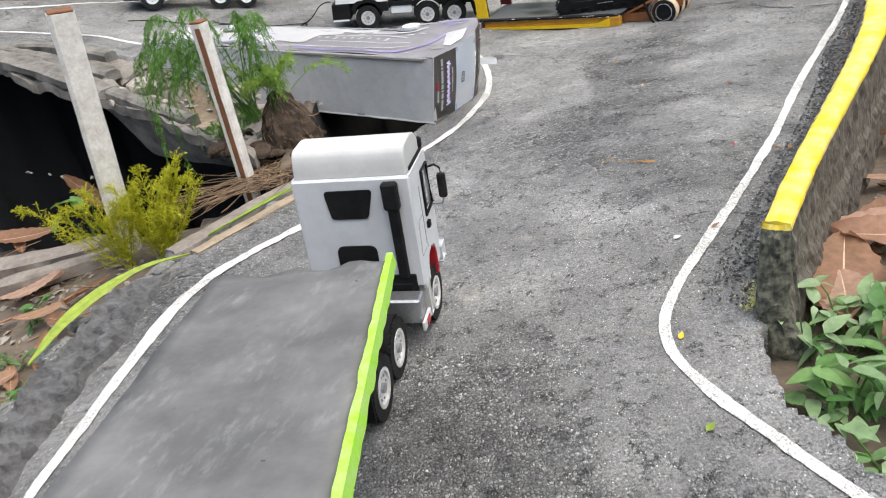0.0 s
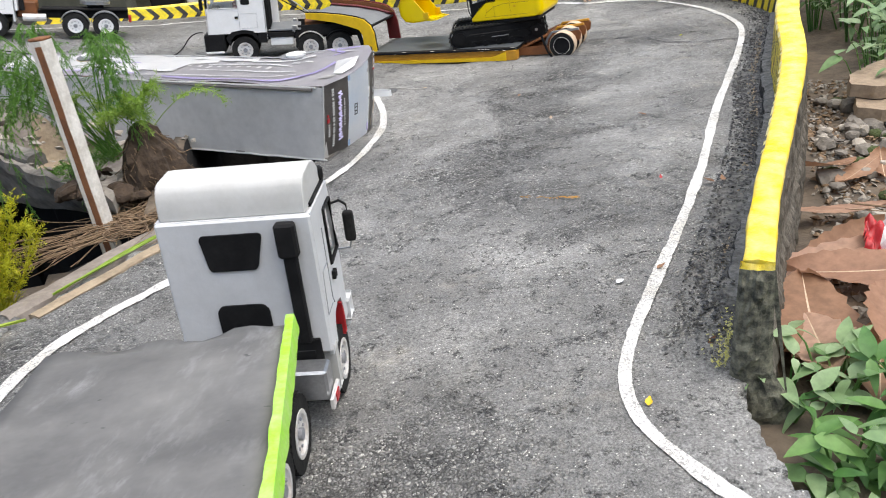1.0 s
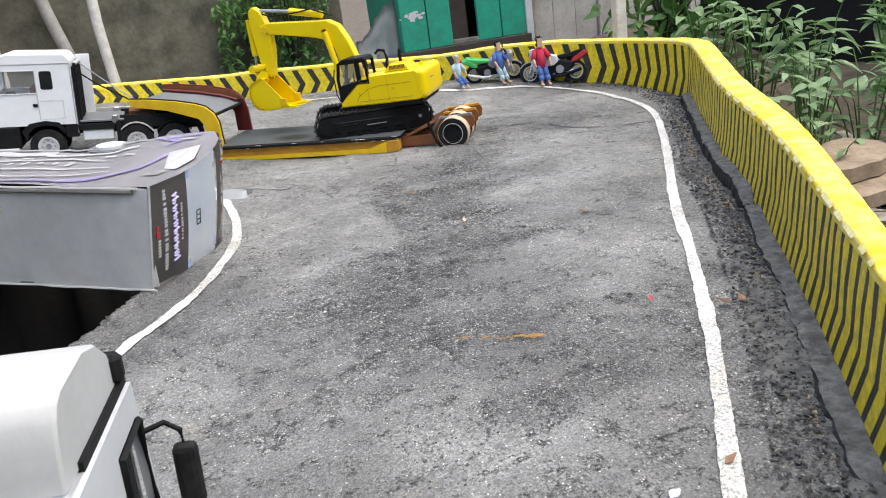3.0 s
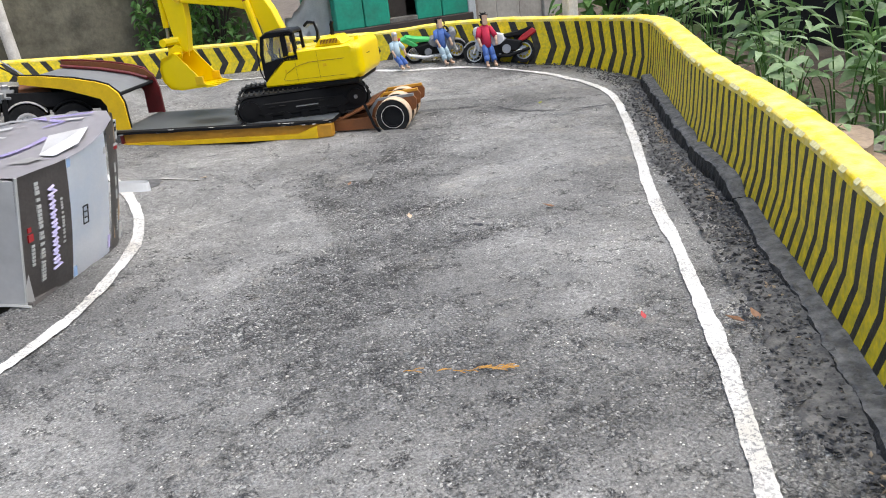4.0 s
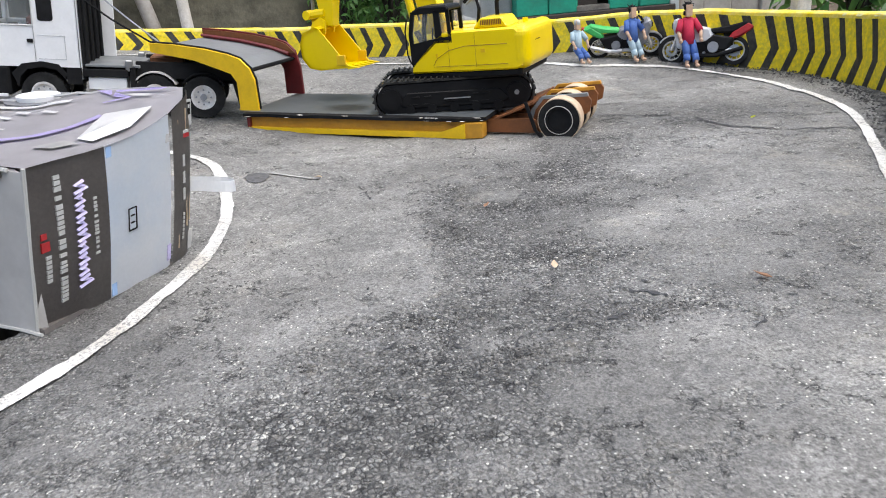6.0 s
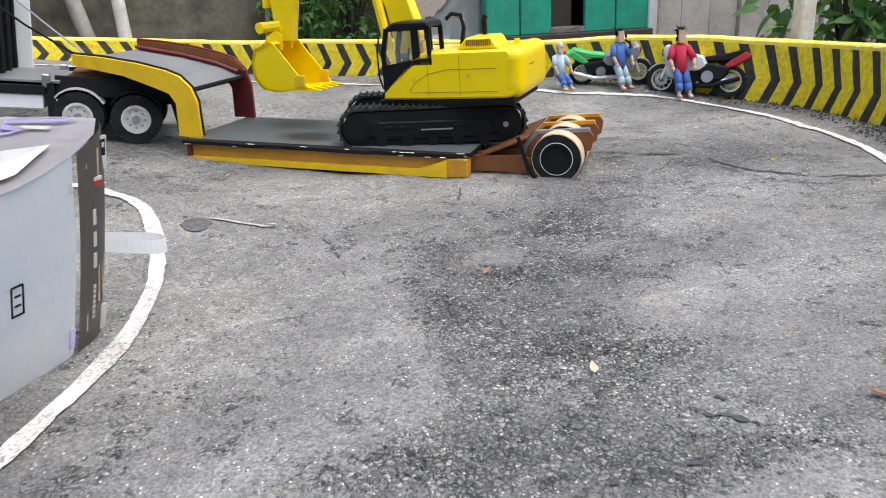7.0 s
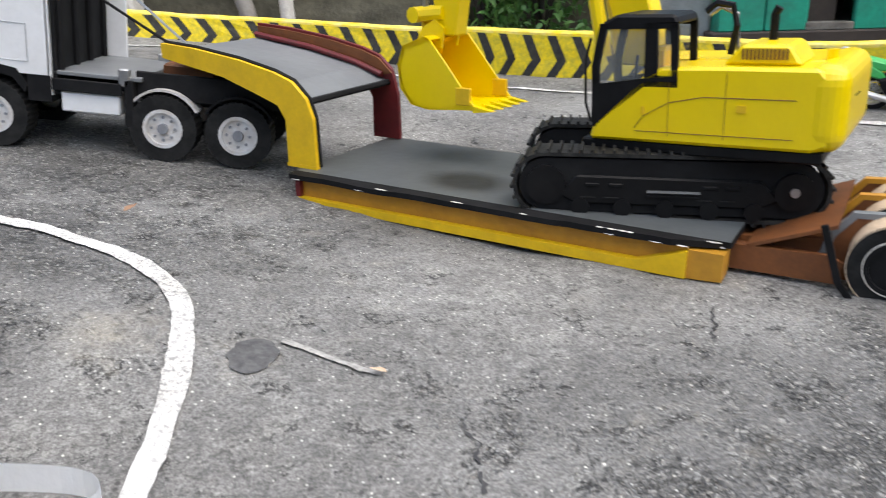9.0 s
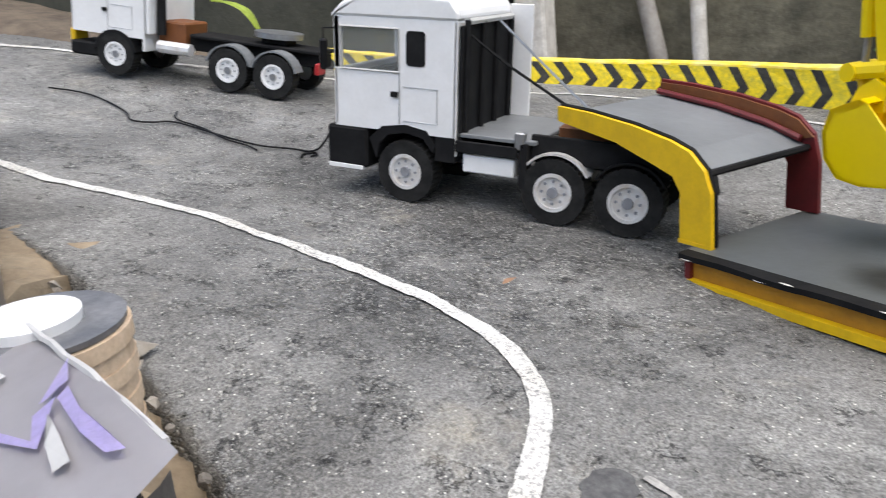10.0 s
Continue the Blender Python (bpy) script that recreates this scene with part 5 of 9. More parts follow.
    # nose: dark side strip, pale windscreen, dark grille, bent round
    def nose_strip(i0, i1, name, mat, lab, out=0.0, z0=0.002, z1=None):
        bm = bmesh.new()
        prev = None
        pts = smooth_path([(*p, 0) for p in nose[i0:i1 + 1]], 0.008, 2)
        for p in pts:
            z1b = (z1 if z1 is not None else H + 0.002) + 0.011 * (p.y / B) ** 2 + rise(p.y)
            row = [bm.verts.new((p.x - out - 0.004 * math.sin(3.1416 * k / 5) + rake(z0 + (z1b - z0) * k / 5), p.y, Z(z0 + (z1b - z0) * k / 5))) for k in range(6)]
            if prev:
                for k in range(5):
                    bm.faces.new((prev[k], row[k], row[k + 1], prev[k + 1]))
            prev = row
        bmesh.ops.solidify(bm, geom=bm.faces[:], thickness=0.003)
        bmesh.ops.recalc_face_normals(bm, faces=bm.faces[:])
        return part(name, bm, mat, t, lab)

    head = nose_strip(0, 2, "header_panel", BUSDARK, "brown-grey header panel with white lettering")
    ws = nose_strip(2, 4, "windscreen", BUSBLUE, "pale blue printed windscreen")
    gr = nose_strip(4, 7, "grille_panel", BUSDARK, "brown-grey printed grille with pale lines")

    def nose_mark(y, z0, z1, w, mat, parent, name):
        x = -0.03
        for (ax, ay), (bx, by) in zip(nose, nose[1:]):
            if ay <= y < by:
                x = ax + (bx - ax) * (y - ay) / (by - ay)
        bm = box(x - 0.0009, x + 0.002, y - w / 2, y + w / 2, z0, z1, 0.0)
        for v in bm.verts:
            v.co.x += rake(v.co.z) - 0.004 * math.sin(3.1416 * min(1.0, v.co.z / H))
            v.co.z = Z(v.co.z)
        part(name, bm, mat, parent)

    rng = random.Random(3)
    z = 0.026
    while z < 0.168:
        hh = rng.uniform(0.003, 0.0055)
        nose_mark(0.034, z, z + hh, rng.uniform(0.0075, 0.009), OFFWHITE, head, "lettering_bar")
        z += hh + (0.0014 if rng.random() < 0.85 else 0.005)
    def nose_stroke(points, r, mat):
        pts = []
        for y, z in points:
            pts.append((nose_x(y) + rake(z) - 0.004 * math.sin(3.1416 * min(1.0, z / H)) - 0.0012, y, Z(z)))
        part("lettering_bar", tube(pts, r, 4), mat, head)

    for k in range(9):
        z0, tall = 0.036 + 0.0138 * k, (0.012, 0.0065, 0.0075, 0.006, 0.0095, 0.006, 0.007, 0.0065, 0.011)[k]
        for r, mat, lift in ((0.0023, LILAC, 0.0), (0.0011, OFFWHITE, 0.0006)):
            y0 = 0.057
            nose_stroke([(y0 - 0.006, z0 + lift), (y0 + tall, z0 + 0.004 + lift), (y0 + 0.3 * tall, z0 + 0.007 + lift), (y0 - 0.005, z0 + 0.0085 + lift), (y0 + 0.6 * tall, z0 + 0.012 + lift)], r, mat)
    z = 0.068
    while z < 0.135:
        nose_mark(0.077, z, z + 0.003, rng.uniform(0.003, 0.006), OFFWHITE, head, "lettering_bar")
        z += rng.uniform(0.004, 0.007)
    z = 0.055
    while z < 0.088:
        nose_mark(0.018, z, z + 0.004, 0.0065, OFFWHITE, head, "lettering_bar")
        z += 0.0055
    nose_mark(0.016, 0.092, 0.103, 0.011, RED, head, "lettering_bar")
    nose_mark(0.0145, 0.106, 0.113, 0.007, RED, head, "lettering_bar")
    nose_mark(0.1005, 0.004, 0.186, 0.008, SKYBLUE, ws, "tinted_band")
    nose_mark(0.124, 0.078, 0.106, 0.0012, MATTBLACK, ws, "plate_edge")
    nose_mark(0.136, 0.078, 0.106, 0.0012, MATTBLACK, ws, "plate_edge")
    for z0, w in ((0.078, 0.012), (0.087, 0.006), (0.096, 0.006), (0.105, 0.012)):
        nose_mark(0.13, z0, z0 + 0.0016, w, MATTBLACK, ws, "plate_line")
    nose_mark(0.196, 0.012, 0.034, 0.006, LILAC, ws, "sticker")
    nose_mark(0.194, 0.168, 0.178, 0.008, BUSGREY, ws, "sticker")
    for y, z0, z1 in ((0.2185, 0.02, 0.19), (0.2365, 0.045, 0.2), (0.246, 0.05, 0.165)):
        nose_mark(y, z0, z1, 0.0012, CARD, gr, "grille_line")
    for k in range(7):
        nose_mark(0.2275, 0.03 + 0.0055 * k, 0.0335 + 0.0055 * k, 0.0026, OFFWHITE, gr, "badge_bar")
    for k in range(3):
        nose_mark(0.2275, 0.085 + 0.022 * k, 0.1 + 0.022 * k, 0.004, OFFWHITE, gr, "badge_bar")
    nose_mark(0.229, 0.165, 0.17, 0.02, RED, gr, "badge_bar")
    nose_mark(0.229, 0.1705, 0.174, 0.02, OFFWHITE, gr, "badge_bar")
    for z0, z1 in ((0.006, 0.034), (0.176, 0.208)):
        nose_mark(0.25, z0, z1, 0.01, OFFWHITE, gr, "headlamp_frame")
        nose_mark(0.2502, z0 + 0.003, z1 - 0.003, 0.0062, MATTBLACK, gr, "headlamp")
        nose_mark(0.2504, z0 + 0.006, z1 - 0.006, 0.0034, BUSGREY, gr, "headlamp_lens")
    part("roof_edge", tube([(x * L / 40, -0.002, Z(0.001 + 0.002 * fbm(x * 1.3, 4, 1, 2))) for x in range(41)], 0.0022, 5), OFFWHITE, t, "pale torn roof edge")
    part("corner_post", tube([(-0.002 + rake(0), 0.001, Z(0.0)), (-0.003 + rake(H), 0.001, Z(H + 0.002))], 0.0024, 6), OFFWHITE, t)
    part("floor_panel", box(0.05, L, 0.192, 0.198, min(Z(0.0), Z(H - 0.004)), max(Z(0.0), Z(H - 0.004))), BUSDARK, t)
    part("tail_panel", box(L - 0.005, L, 0.0, 0.215, min(Z(0.0), Z(H)), max(Z(0.0), Z(H))), BUSDARK, t)
    part("lower_flank", box(0.0, L, 0.002, 0.205, min(Z(0.0), Z(0.006)), max(Z(0.0), Z(0.006))), BUSDARK, t)
    part("sill_edge", tube([(x * (L - 0.02) / 60 + 0.01, edge_v(x * (L - 0.02) / 60 + 0.01), Z(zt(x * L / 60, B) - 0.004 + 0.003 * fbm(x * 0.9, 1, 1, 2))) for x in range(61)], 0.0019, 5), BUSGREY, t, "torn sheet edge")
    for x, yw in ((0.207, 0.232), (0.9, 0.17)):
        w = None
        for k in range(7):
            bm = bmesh.new()
            r = 0.044 - 0.0016 * (k % 2) + 0.0005 * k
            z = 0.128 + 0.01 * k
            cyl = bmesh.ops.create_cone(bm, cap_ends=True, segments=28, radius1=r, radius2=r, depth=0.0096)["verts"]
            for v in cyl:
                v.co = Vector((v.co.x + x, v.co.y + yw, Z(z) + v.co.z))
            if w is None:
                w = part("wheel", bm, CARD, t, "wheel of stacked cut card layers")
            else:
                part("card_layer", bm, CARD, w)
        bm = bmesh.new()
        cyl = bmesh.ops.create_cone(bm, cap_ends=True, segments=28, radius1=0.0455, radius2=0.0445, depth=0.004)["verts"]
        for v in cyl:
            v.co = Vector((v.co.x + x, v.co.y + yw, Z(0.1955) + v.co.z))
        part("tyre_face", bm, TYRE_FACE, w, "painted tar-grey tyre face")
        bm = bmesh.new()
        cyl = bmesh.ops.create_cone(bm, cap_ends=True, segments=28, radius1=0.027, radius2=0.0265, depth=0.006)["verts"]
        for v in cyl:
            v.co = Vector((v.co.x + x, v.co.y + yw - 0.004, Z(0.2005) + v.co.z))
        part("hub_cap", bm, CAB_WHITE, w, "round white hub cap")
    return t


bus()


def plastic_strip():
    pts = smooth_path([(-0.04, 2.315, 0.09), (0.01, 2.32, 0.084), (0.045, 2.322, 0.076), (0.059, 2.33, 0.073), (0.062, 2.342, 0.072), (0.05, 2.355, 0.074), (0.01, 2.353, 0.08), (-0.04, 2.34, 0.09)], 0.006, 2)
    bm = bmesh.new()
    prev = None
    for p in pts:
        row = [bm.verts.new((p.x, p.y - 0.001, p.z - 0.0075)), bm.verts.new((p.x, p.y + 0.001, p.z + 0.0075))]
        if prev:
            bm.faces.new((prev[0], row[0], row[1], prev[1]))
        prev = row
    bmesh.ops.solidify(bm, geom=bm.faces[:], thickness=0.0012)
    tagged(part("plastic_strip", bm, STRIP), "looped milky white plastic strip hanging from the bus corner", "plastic strip")


plastic_strip()


# -- tractor unit that pulls the low loader --
def on_road(x, y, heading, length, side_off=0.0):
    """A pose on the road, pitched along its slope; origin at the front axle's ground point."""
    a = radians(heading)
    f = Vector((math.cos(a), math.sin(a), 0))
    p0 = Vector((x, y, zroad(x, y)))
    b = p0 - f * length
    p1 = Vector((b.x, b.y, zroad(b.x, b.y)))
    d = (p0 - p1).normalized()
    left = Vector((0, 0, 1)).cross(d).normalized()
    up = d.cross(left)
    return Matrix(((d.x, left.x, up.x, p0.x), (d.y, left.y, up.y, p0.y), (d.z, left.z, up.z, p0.z), (0, 0, 0, 1)))


def tractor_cab(t, x0, x1, W, z0, z1, mat, open_side=True):
    """A cab with pillars, see-through side windows, doors and a bumper. Near side is +y (left)."""
    h = W / 2
    mid = z0 + 0.5 * (z1 - z0)
    zb, zt_ = z0 + 0.115, z1 - 0.018
    body = part("cab_body", box(x0, x0 + 0.006, -h, h, z0, z1, 0.002), mat, t)
    xw0, xw1 = x0 + 0.092, x1 - 0.012
    xr0, xr1 = x0 + 0.05, x0 + 0.081
    for s in (1, -1):
        ya, yb = sorted((s * h, s * (h - 0.006)))
        part("side_wall", prism([(x0, z0 + 0.028), (x1, z0 + 0.028), (x1, z1), (xw1, zt_ + 0.004), (xw1, zb), (xw0, zb), (xw0, z1), (x0, z1)], ya, yb), mat, body)
        part("window_header", prism([(xw0, zt_ + 0.004), (xw1, zt_ + 0.004), (x1, z1), (xw0, z1)], ya, yb), mat, body)
        part("rear_quarter_window", prism(round_rect(xr0, xr1, zb + 0.01, zt_ + 0.002, 0.006), *sorted((s * (h - 0.004), s * (h + 0.001)))), MATTBLACK, body)
        part("side_window", box(xw0, xw1, *sorted((s * (h - 0.004), s * (h - 0.003))), zb, zt_ + 0.004), GLASS, body)
        fr = [(xw0, s * (h + 0.0008), zb), (xw1, s * (h + 0.0008), zb), (xw1, s * (h + 0.0008), zt_ + 0.004), (xw0, s * (h + 0.0008), zt_ + 0.004), (xw0, s * (h + 0.0008), zb)]
        part("window_frame", tube(fr, 0.0018, 4), OFFWHITE, body)
        part("door_handle", box(xw0 + 0.002, xw0 + 0.014, *sorted((s * h, s * (h + 0.004))), zb - 0.036, zb - 0.028, 0.001), MATTBLACK, body)
        bm = tube([(xw0 + 0.0, s * (h + 0.0005), z1 - 0.02), (xw0 + 0.0, s * (h + 0.0005), z0 + 0.04)], 0.0008, 4)
        tube([(xw0 - 0.006, s * (h + 0.0005), zb - 0.02), (x0 + 0.03, s * (h + 0.0005), zb - 0.02), (x0 + 0.03, s * (h + 0.0005), z0 + 0.045), (xw0 - 0.006, s * (h + 0.0005), z0 + 0.045)], 0.0006, 4, bm)
        part("door_seam", bm, CHROME, body)
    bm = prism([(x0 - 0.002, z1), (x0 - 0.002, z1 + 0.012), (x0 + 0.012, z1 + 0.03), (x1 - 0.05, z1 + 0.032), (x1 - 0.015, z1 + 0.02), (x1 + 0.004, z1 + 0.002), (x1 + 0.004, z1)], -h - 0.002, h + 0.002, 0.004)
    part("roof", bm, mat, body, "white rounded roof cap")
    part("front_panel", box(x1 - 0.006, x1, -h, h, z0 + 0.03, zb, 0.002), mat, body)
    part("windscreen", box(x1 - 0.005, x1 - 0.003, -h + 0.008, h - 0.008, zb, zt_ + 0.004), GLASS, body)
    for s in (1, -1):
        part("pillar", box(x1 - 0.01, x1, *sorted((s * h, s * (h - 0.01))), zb, z1, 0.001), mat, body)
    part("windscreen_header", box(x1 - 0.006, x1, -h, h, zt_ + 0.004, z1, 0.001), mat, body)
    return body


def tractor_unit():
    t = thing("tractor_lorry", "white cardboard model tractor lorry coupled to the low loader", "model truck", on_road(-0.388, 3.235, 180.0, 0.34))
    W = 0.19
    h = W / 2
    body = tractor_cab(t, -0.082, 0.122, W, 0.078, 0.268, CAB_WHITE)
    bm = prism([(-0.081, 0.07), (-0.081, 0.106), (-0.05, 0.106), (-0.05, 0.07)], -h - 0.001, h + 0.001)
    prism([(-0.05, 0.092), (-0.046, 0.08), (-0.03, 0.1), (0.0, 0.106), (0.03, 0.1), (0.045, 0.085), (0.05, 0.062), (0.062, 0.092), (0.04, 0.112), (0.0, 0.118), (-0.035, 0.112)], -h - 0.001, h + 0.001, 0, bm)
    part("cab_skirt", bm, MATTBLACK, body, "matt black lower cab skirt")
    bm = box(0.066, 0.138, -h - 0.002, h + 0.002, 0.044, 0.106, 0.004)
    part("bumper", bm, MATTBLACK, t)
    part("bumper_lip", box(0.074, 0.136, -h - 0.0025, h + 0.0025, 0.04, 0.047, 0.001), CAB_WHITE, t)
    part("cab_floor", box(-0.074, 0.11, -h + 0.006, h - 0.006, 0.11, 0.116), MATTBLACK, body)
    part("seat", box(-0.01, 0.03, 0.02, 0.07, 0.116, 0.212, 0.006), DARKRED, body, "dark red seat")
    part("dashboard", box(0.085, 0.11, -h + 0.01, h - 0.01, 0.14, 0.185, 0.004), MATTBLACK, body)
    part("cab_back", box(-0.089, -0.083, -h + 0.004, h - 0.004, 0.08, 0.262, 0.001), MATTBLACK, body)
    for y in (h - 0.012, 0.03, -0.02, -h + 0.02):
        part("stack_pipe", tube([(-0.1, y, 0.115), (-0.1, y, 0.27)], 0.0045, 8), MATTBLACK, t)
    part("side_deflector", box(-0.13, -0.092, -h + 0.001, -h + 0.006, 0.11, 0.285, 0.001), CAB_WHITE, t)
    part("headboard_bar", tube([(-0.1, h - 0.012, 0.268), (-0.1, -h + 0.02, 0.268)], 0.005, 6), OFFWHITE, t)
    part("air_line", tube([(-0.1, h - 0.02, 0.25), (-0.15, h - 0.04, 0.21), (-0.23, h - 0.06, 0.16), (-0.25, h - 0.07, 0.15)], 0.0022, 5), MATTBLACK, t)
    part("air_line", tube([(-0.1, -0.02, 0.268), (-0.17, -0.02, 0.21), (-0.25, -0.01, 0.15)], 0.002, 5), CHROME, t)
    part("chassis", box(-0.43, 0.06, -0.03, 0.03, 0.07, 0.1, 0.002), MATTBLACK, t)
    part("deck_plate", box(-0.21, -0.09, -h + 0.004, h - 0.004, 0.108, 0.114, 0.001), LOWDECK, t, "grey deck plate behind the cab")
    part("frame_rail", box(-0.43, -0.2, h - 0.022, h - 0.014, 0.085, 0.122, 0.001), MATTBLACK, t)
    part("frame_rail", box(-0.43, -0.2, -h + 0.014, -h + 0.022, 0.085, 0.122, 0.001), MATTBLACK, t)
    part("coupling_block", box(-0.3, -0.225, -0.05, 0.04, 0.1, 0.13, 0.003), BROWN, t, "brown card coupling block")
    for s in (1, -1):
        part("side_box", box(-0.18, -0.1, *sorted((s * (h - 0.004), s * (h - 0.045))), 0.058, 0.086, 0.002), CAB_WHITE, t)
        part("side_rail", box(-0.185, -0.09, *sorted((s * (h + 0.001), s * (h - 0.004))), 0.087, 0.104, 0.001), MATTBLACK, t)
        part("side_post", box(-0.2, -0.188, *sorted((s * h, s * (h - 0.02))), 0.045, 0.11, 0.001), MATTBLACK, t)
        wheel(t, 0.0, s * (h - 0.016), 0.047, 0.047, 0.034, s, SILVER, 0.55)
        for x in (-0.24, -0.345):
            wheel(t, x, s * (h - 0.018), 0.047, 0.047, 0.036, s, SILVER, 0.56)
        part("mudguard", arch(0.052, 0.055, 30, 150, *sorted((s * (h - 0.036), s * (h - 0.002)))), SILVER, t, m=pose(-0.24, 0, 0.047))
        part("mudguard", arch(0.052, 0.055, 30, 150, *sorted((s * (h - 0.036), s * (h - 0.002)))), MATTBLACK, t, m=pose(-0.345, 0, 0.047))
        part("mud_flap", prism([(-0.4, 0.115), (-0.415, 0.115), (-0.438, 0.03), (-0.424, 0.03)], *sorted((s * (h - 0.036), s * (h - 0.004)))), MATTBLACK, t)
        part("step_bracket", box(-0.195, -0.18, *sorted((s * h, s * (h - 0.012))), 0.1, 0.125, 0.002), CHROME, t)
    part("mirror", box(0.126, 0.138, h + 0.008, h + 0.018, 0.19, 0.235, 0.003), BLACK, t)
    part("mirror_arm", tube([(0.12, h - 0.002, 0.25), (0.132, h + 0.013, 0.25), (0.132, h + 0.013, 0.233)], 0.0014, 5), MATTBLACK, t)
    # everything behind the cab sits close up to it
    for ob in t.children:
        xs = [ob.matrix_basis.translation.x + v.co.x for v in ob.data.vertices]
        if sum(xs) / len(xs) < -0.088:
            ob.matrix_basis = pose(0.008, 0, 0) @ ob.matrix_basis

    return t


tractor_unit()


def far_tractor():
    t = thing("tractor_lorry", "white model tractor lorry with bare chassis near the kerb", "model truck", on_road(-1.327, 3.545, 192.6, 0.39))
    W = 0.19
    h = W / 2
    body = tractor_cab(t, -0.075, 0.11, W, 0.06, 0.27, CAB_WHITE)
    part("wheel_arch", arch(0.046, 0.054, 10, 170, -h - 0.002, h + 0.002), MATTBLACK, body, m=pose(0.0, 0, 0.047))
    part("bumper", box(0.05, 0.118, -h, h, 0.035, 0.065, 0.004), MATTBLACK, t)
    part("front_lamp", box(0.115, 0.13, 0.03, 0.08, 0.06, 0.09, 0.004), TRAILER_YELLOW, t)
    part("chassis", box(-0.475, 0.05, -0.03, 0.03, 0.07, 0.1, 0.002), MATTBLACK, t)
    part("rear_deck", box(-0.475, -0.16, -0.05, 0.05, 0.1, 0.108, 0.002), MATTBLACK, t)
    part("fifth_wheel", disc(0, 0.055, -0.006, 0.006, 26), CHROME, t, "round steel coupling plate", m=pose(-0.357, 0, 0.128, 90, 0, 0))
    part("fifth_wheel_base", box(-0.387, -0.327, -0.03, 0.03, 0.108, 0.122, 0.002), MATTBLACK, t)
    part("engine_block", box(-0.15, -0.08, -0.05, 0.05, 0.075, 0.13, 0.004), BROWN, t)
    part("air_tank", tube([(-0.18, h - 0.02, 0.075), (-0.1, h - 0.02, 0.075)], 0.014, 10), SILVER, t)
    part("exhaust_stack", tube([(-0.1, h - 0.03, 0.1), (-0.1, h - 0.03, 0.25)], 0.01, 10), MATTBLACK, t)
    part("rear_panel_frame", box(-0.088, -0.078, -h, h, 0.1, 0.27, 0.002), CAB_WHITE, t)
    for s in (1, -1):
        wheel(t, 0.0, s * (h - 0.016), 0.047, 0.047, 0.034, s, CAB_WHITE, 0.55)
        for x in (-0.28, -0.389):
            wheel(t, x, s * (h - 0.018), 0.047, 0.047, 0.036, s, CAB_WHITE, 0.55)
            part("mudguard", arch(0.052, 0.056, 15, 165, *sorted((s * (h - 0.038), s * h))), LOWDECK, t, "pale grey mudguard", m=pose(x, 0, 0.047))
    part("tail_lamp", box(-0.485, -0.475, 0.03, 0.07, 0.06, 0.085, 0.002), RED, t)
    return t


far_tractor()


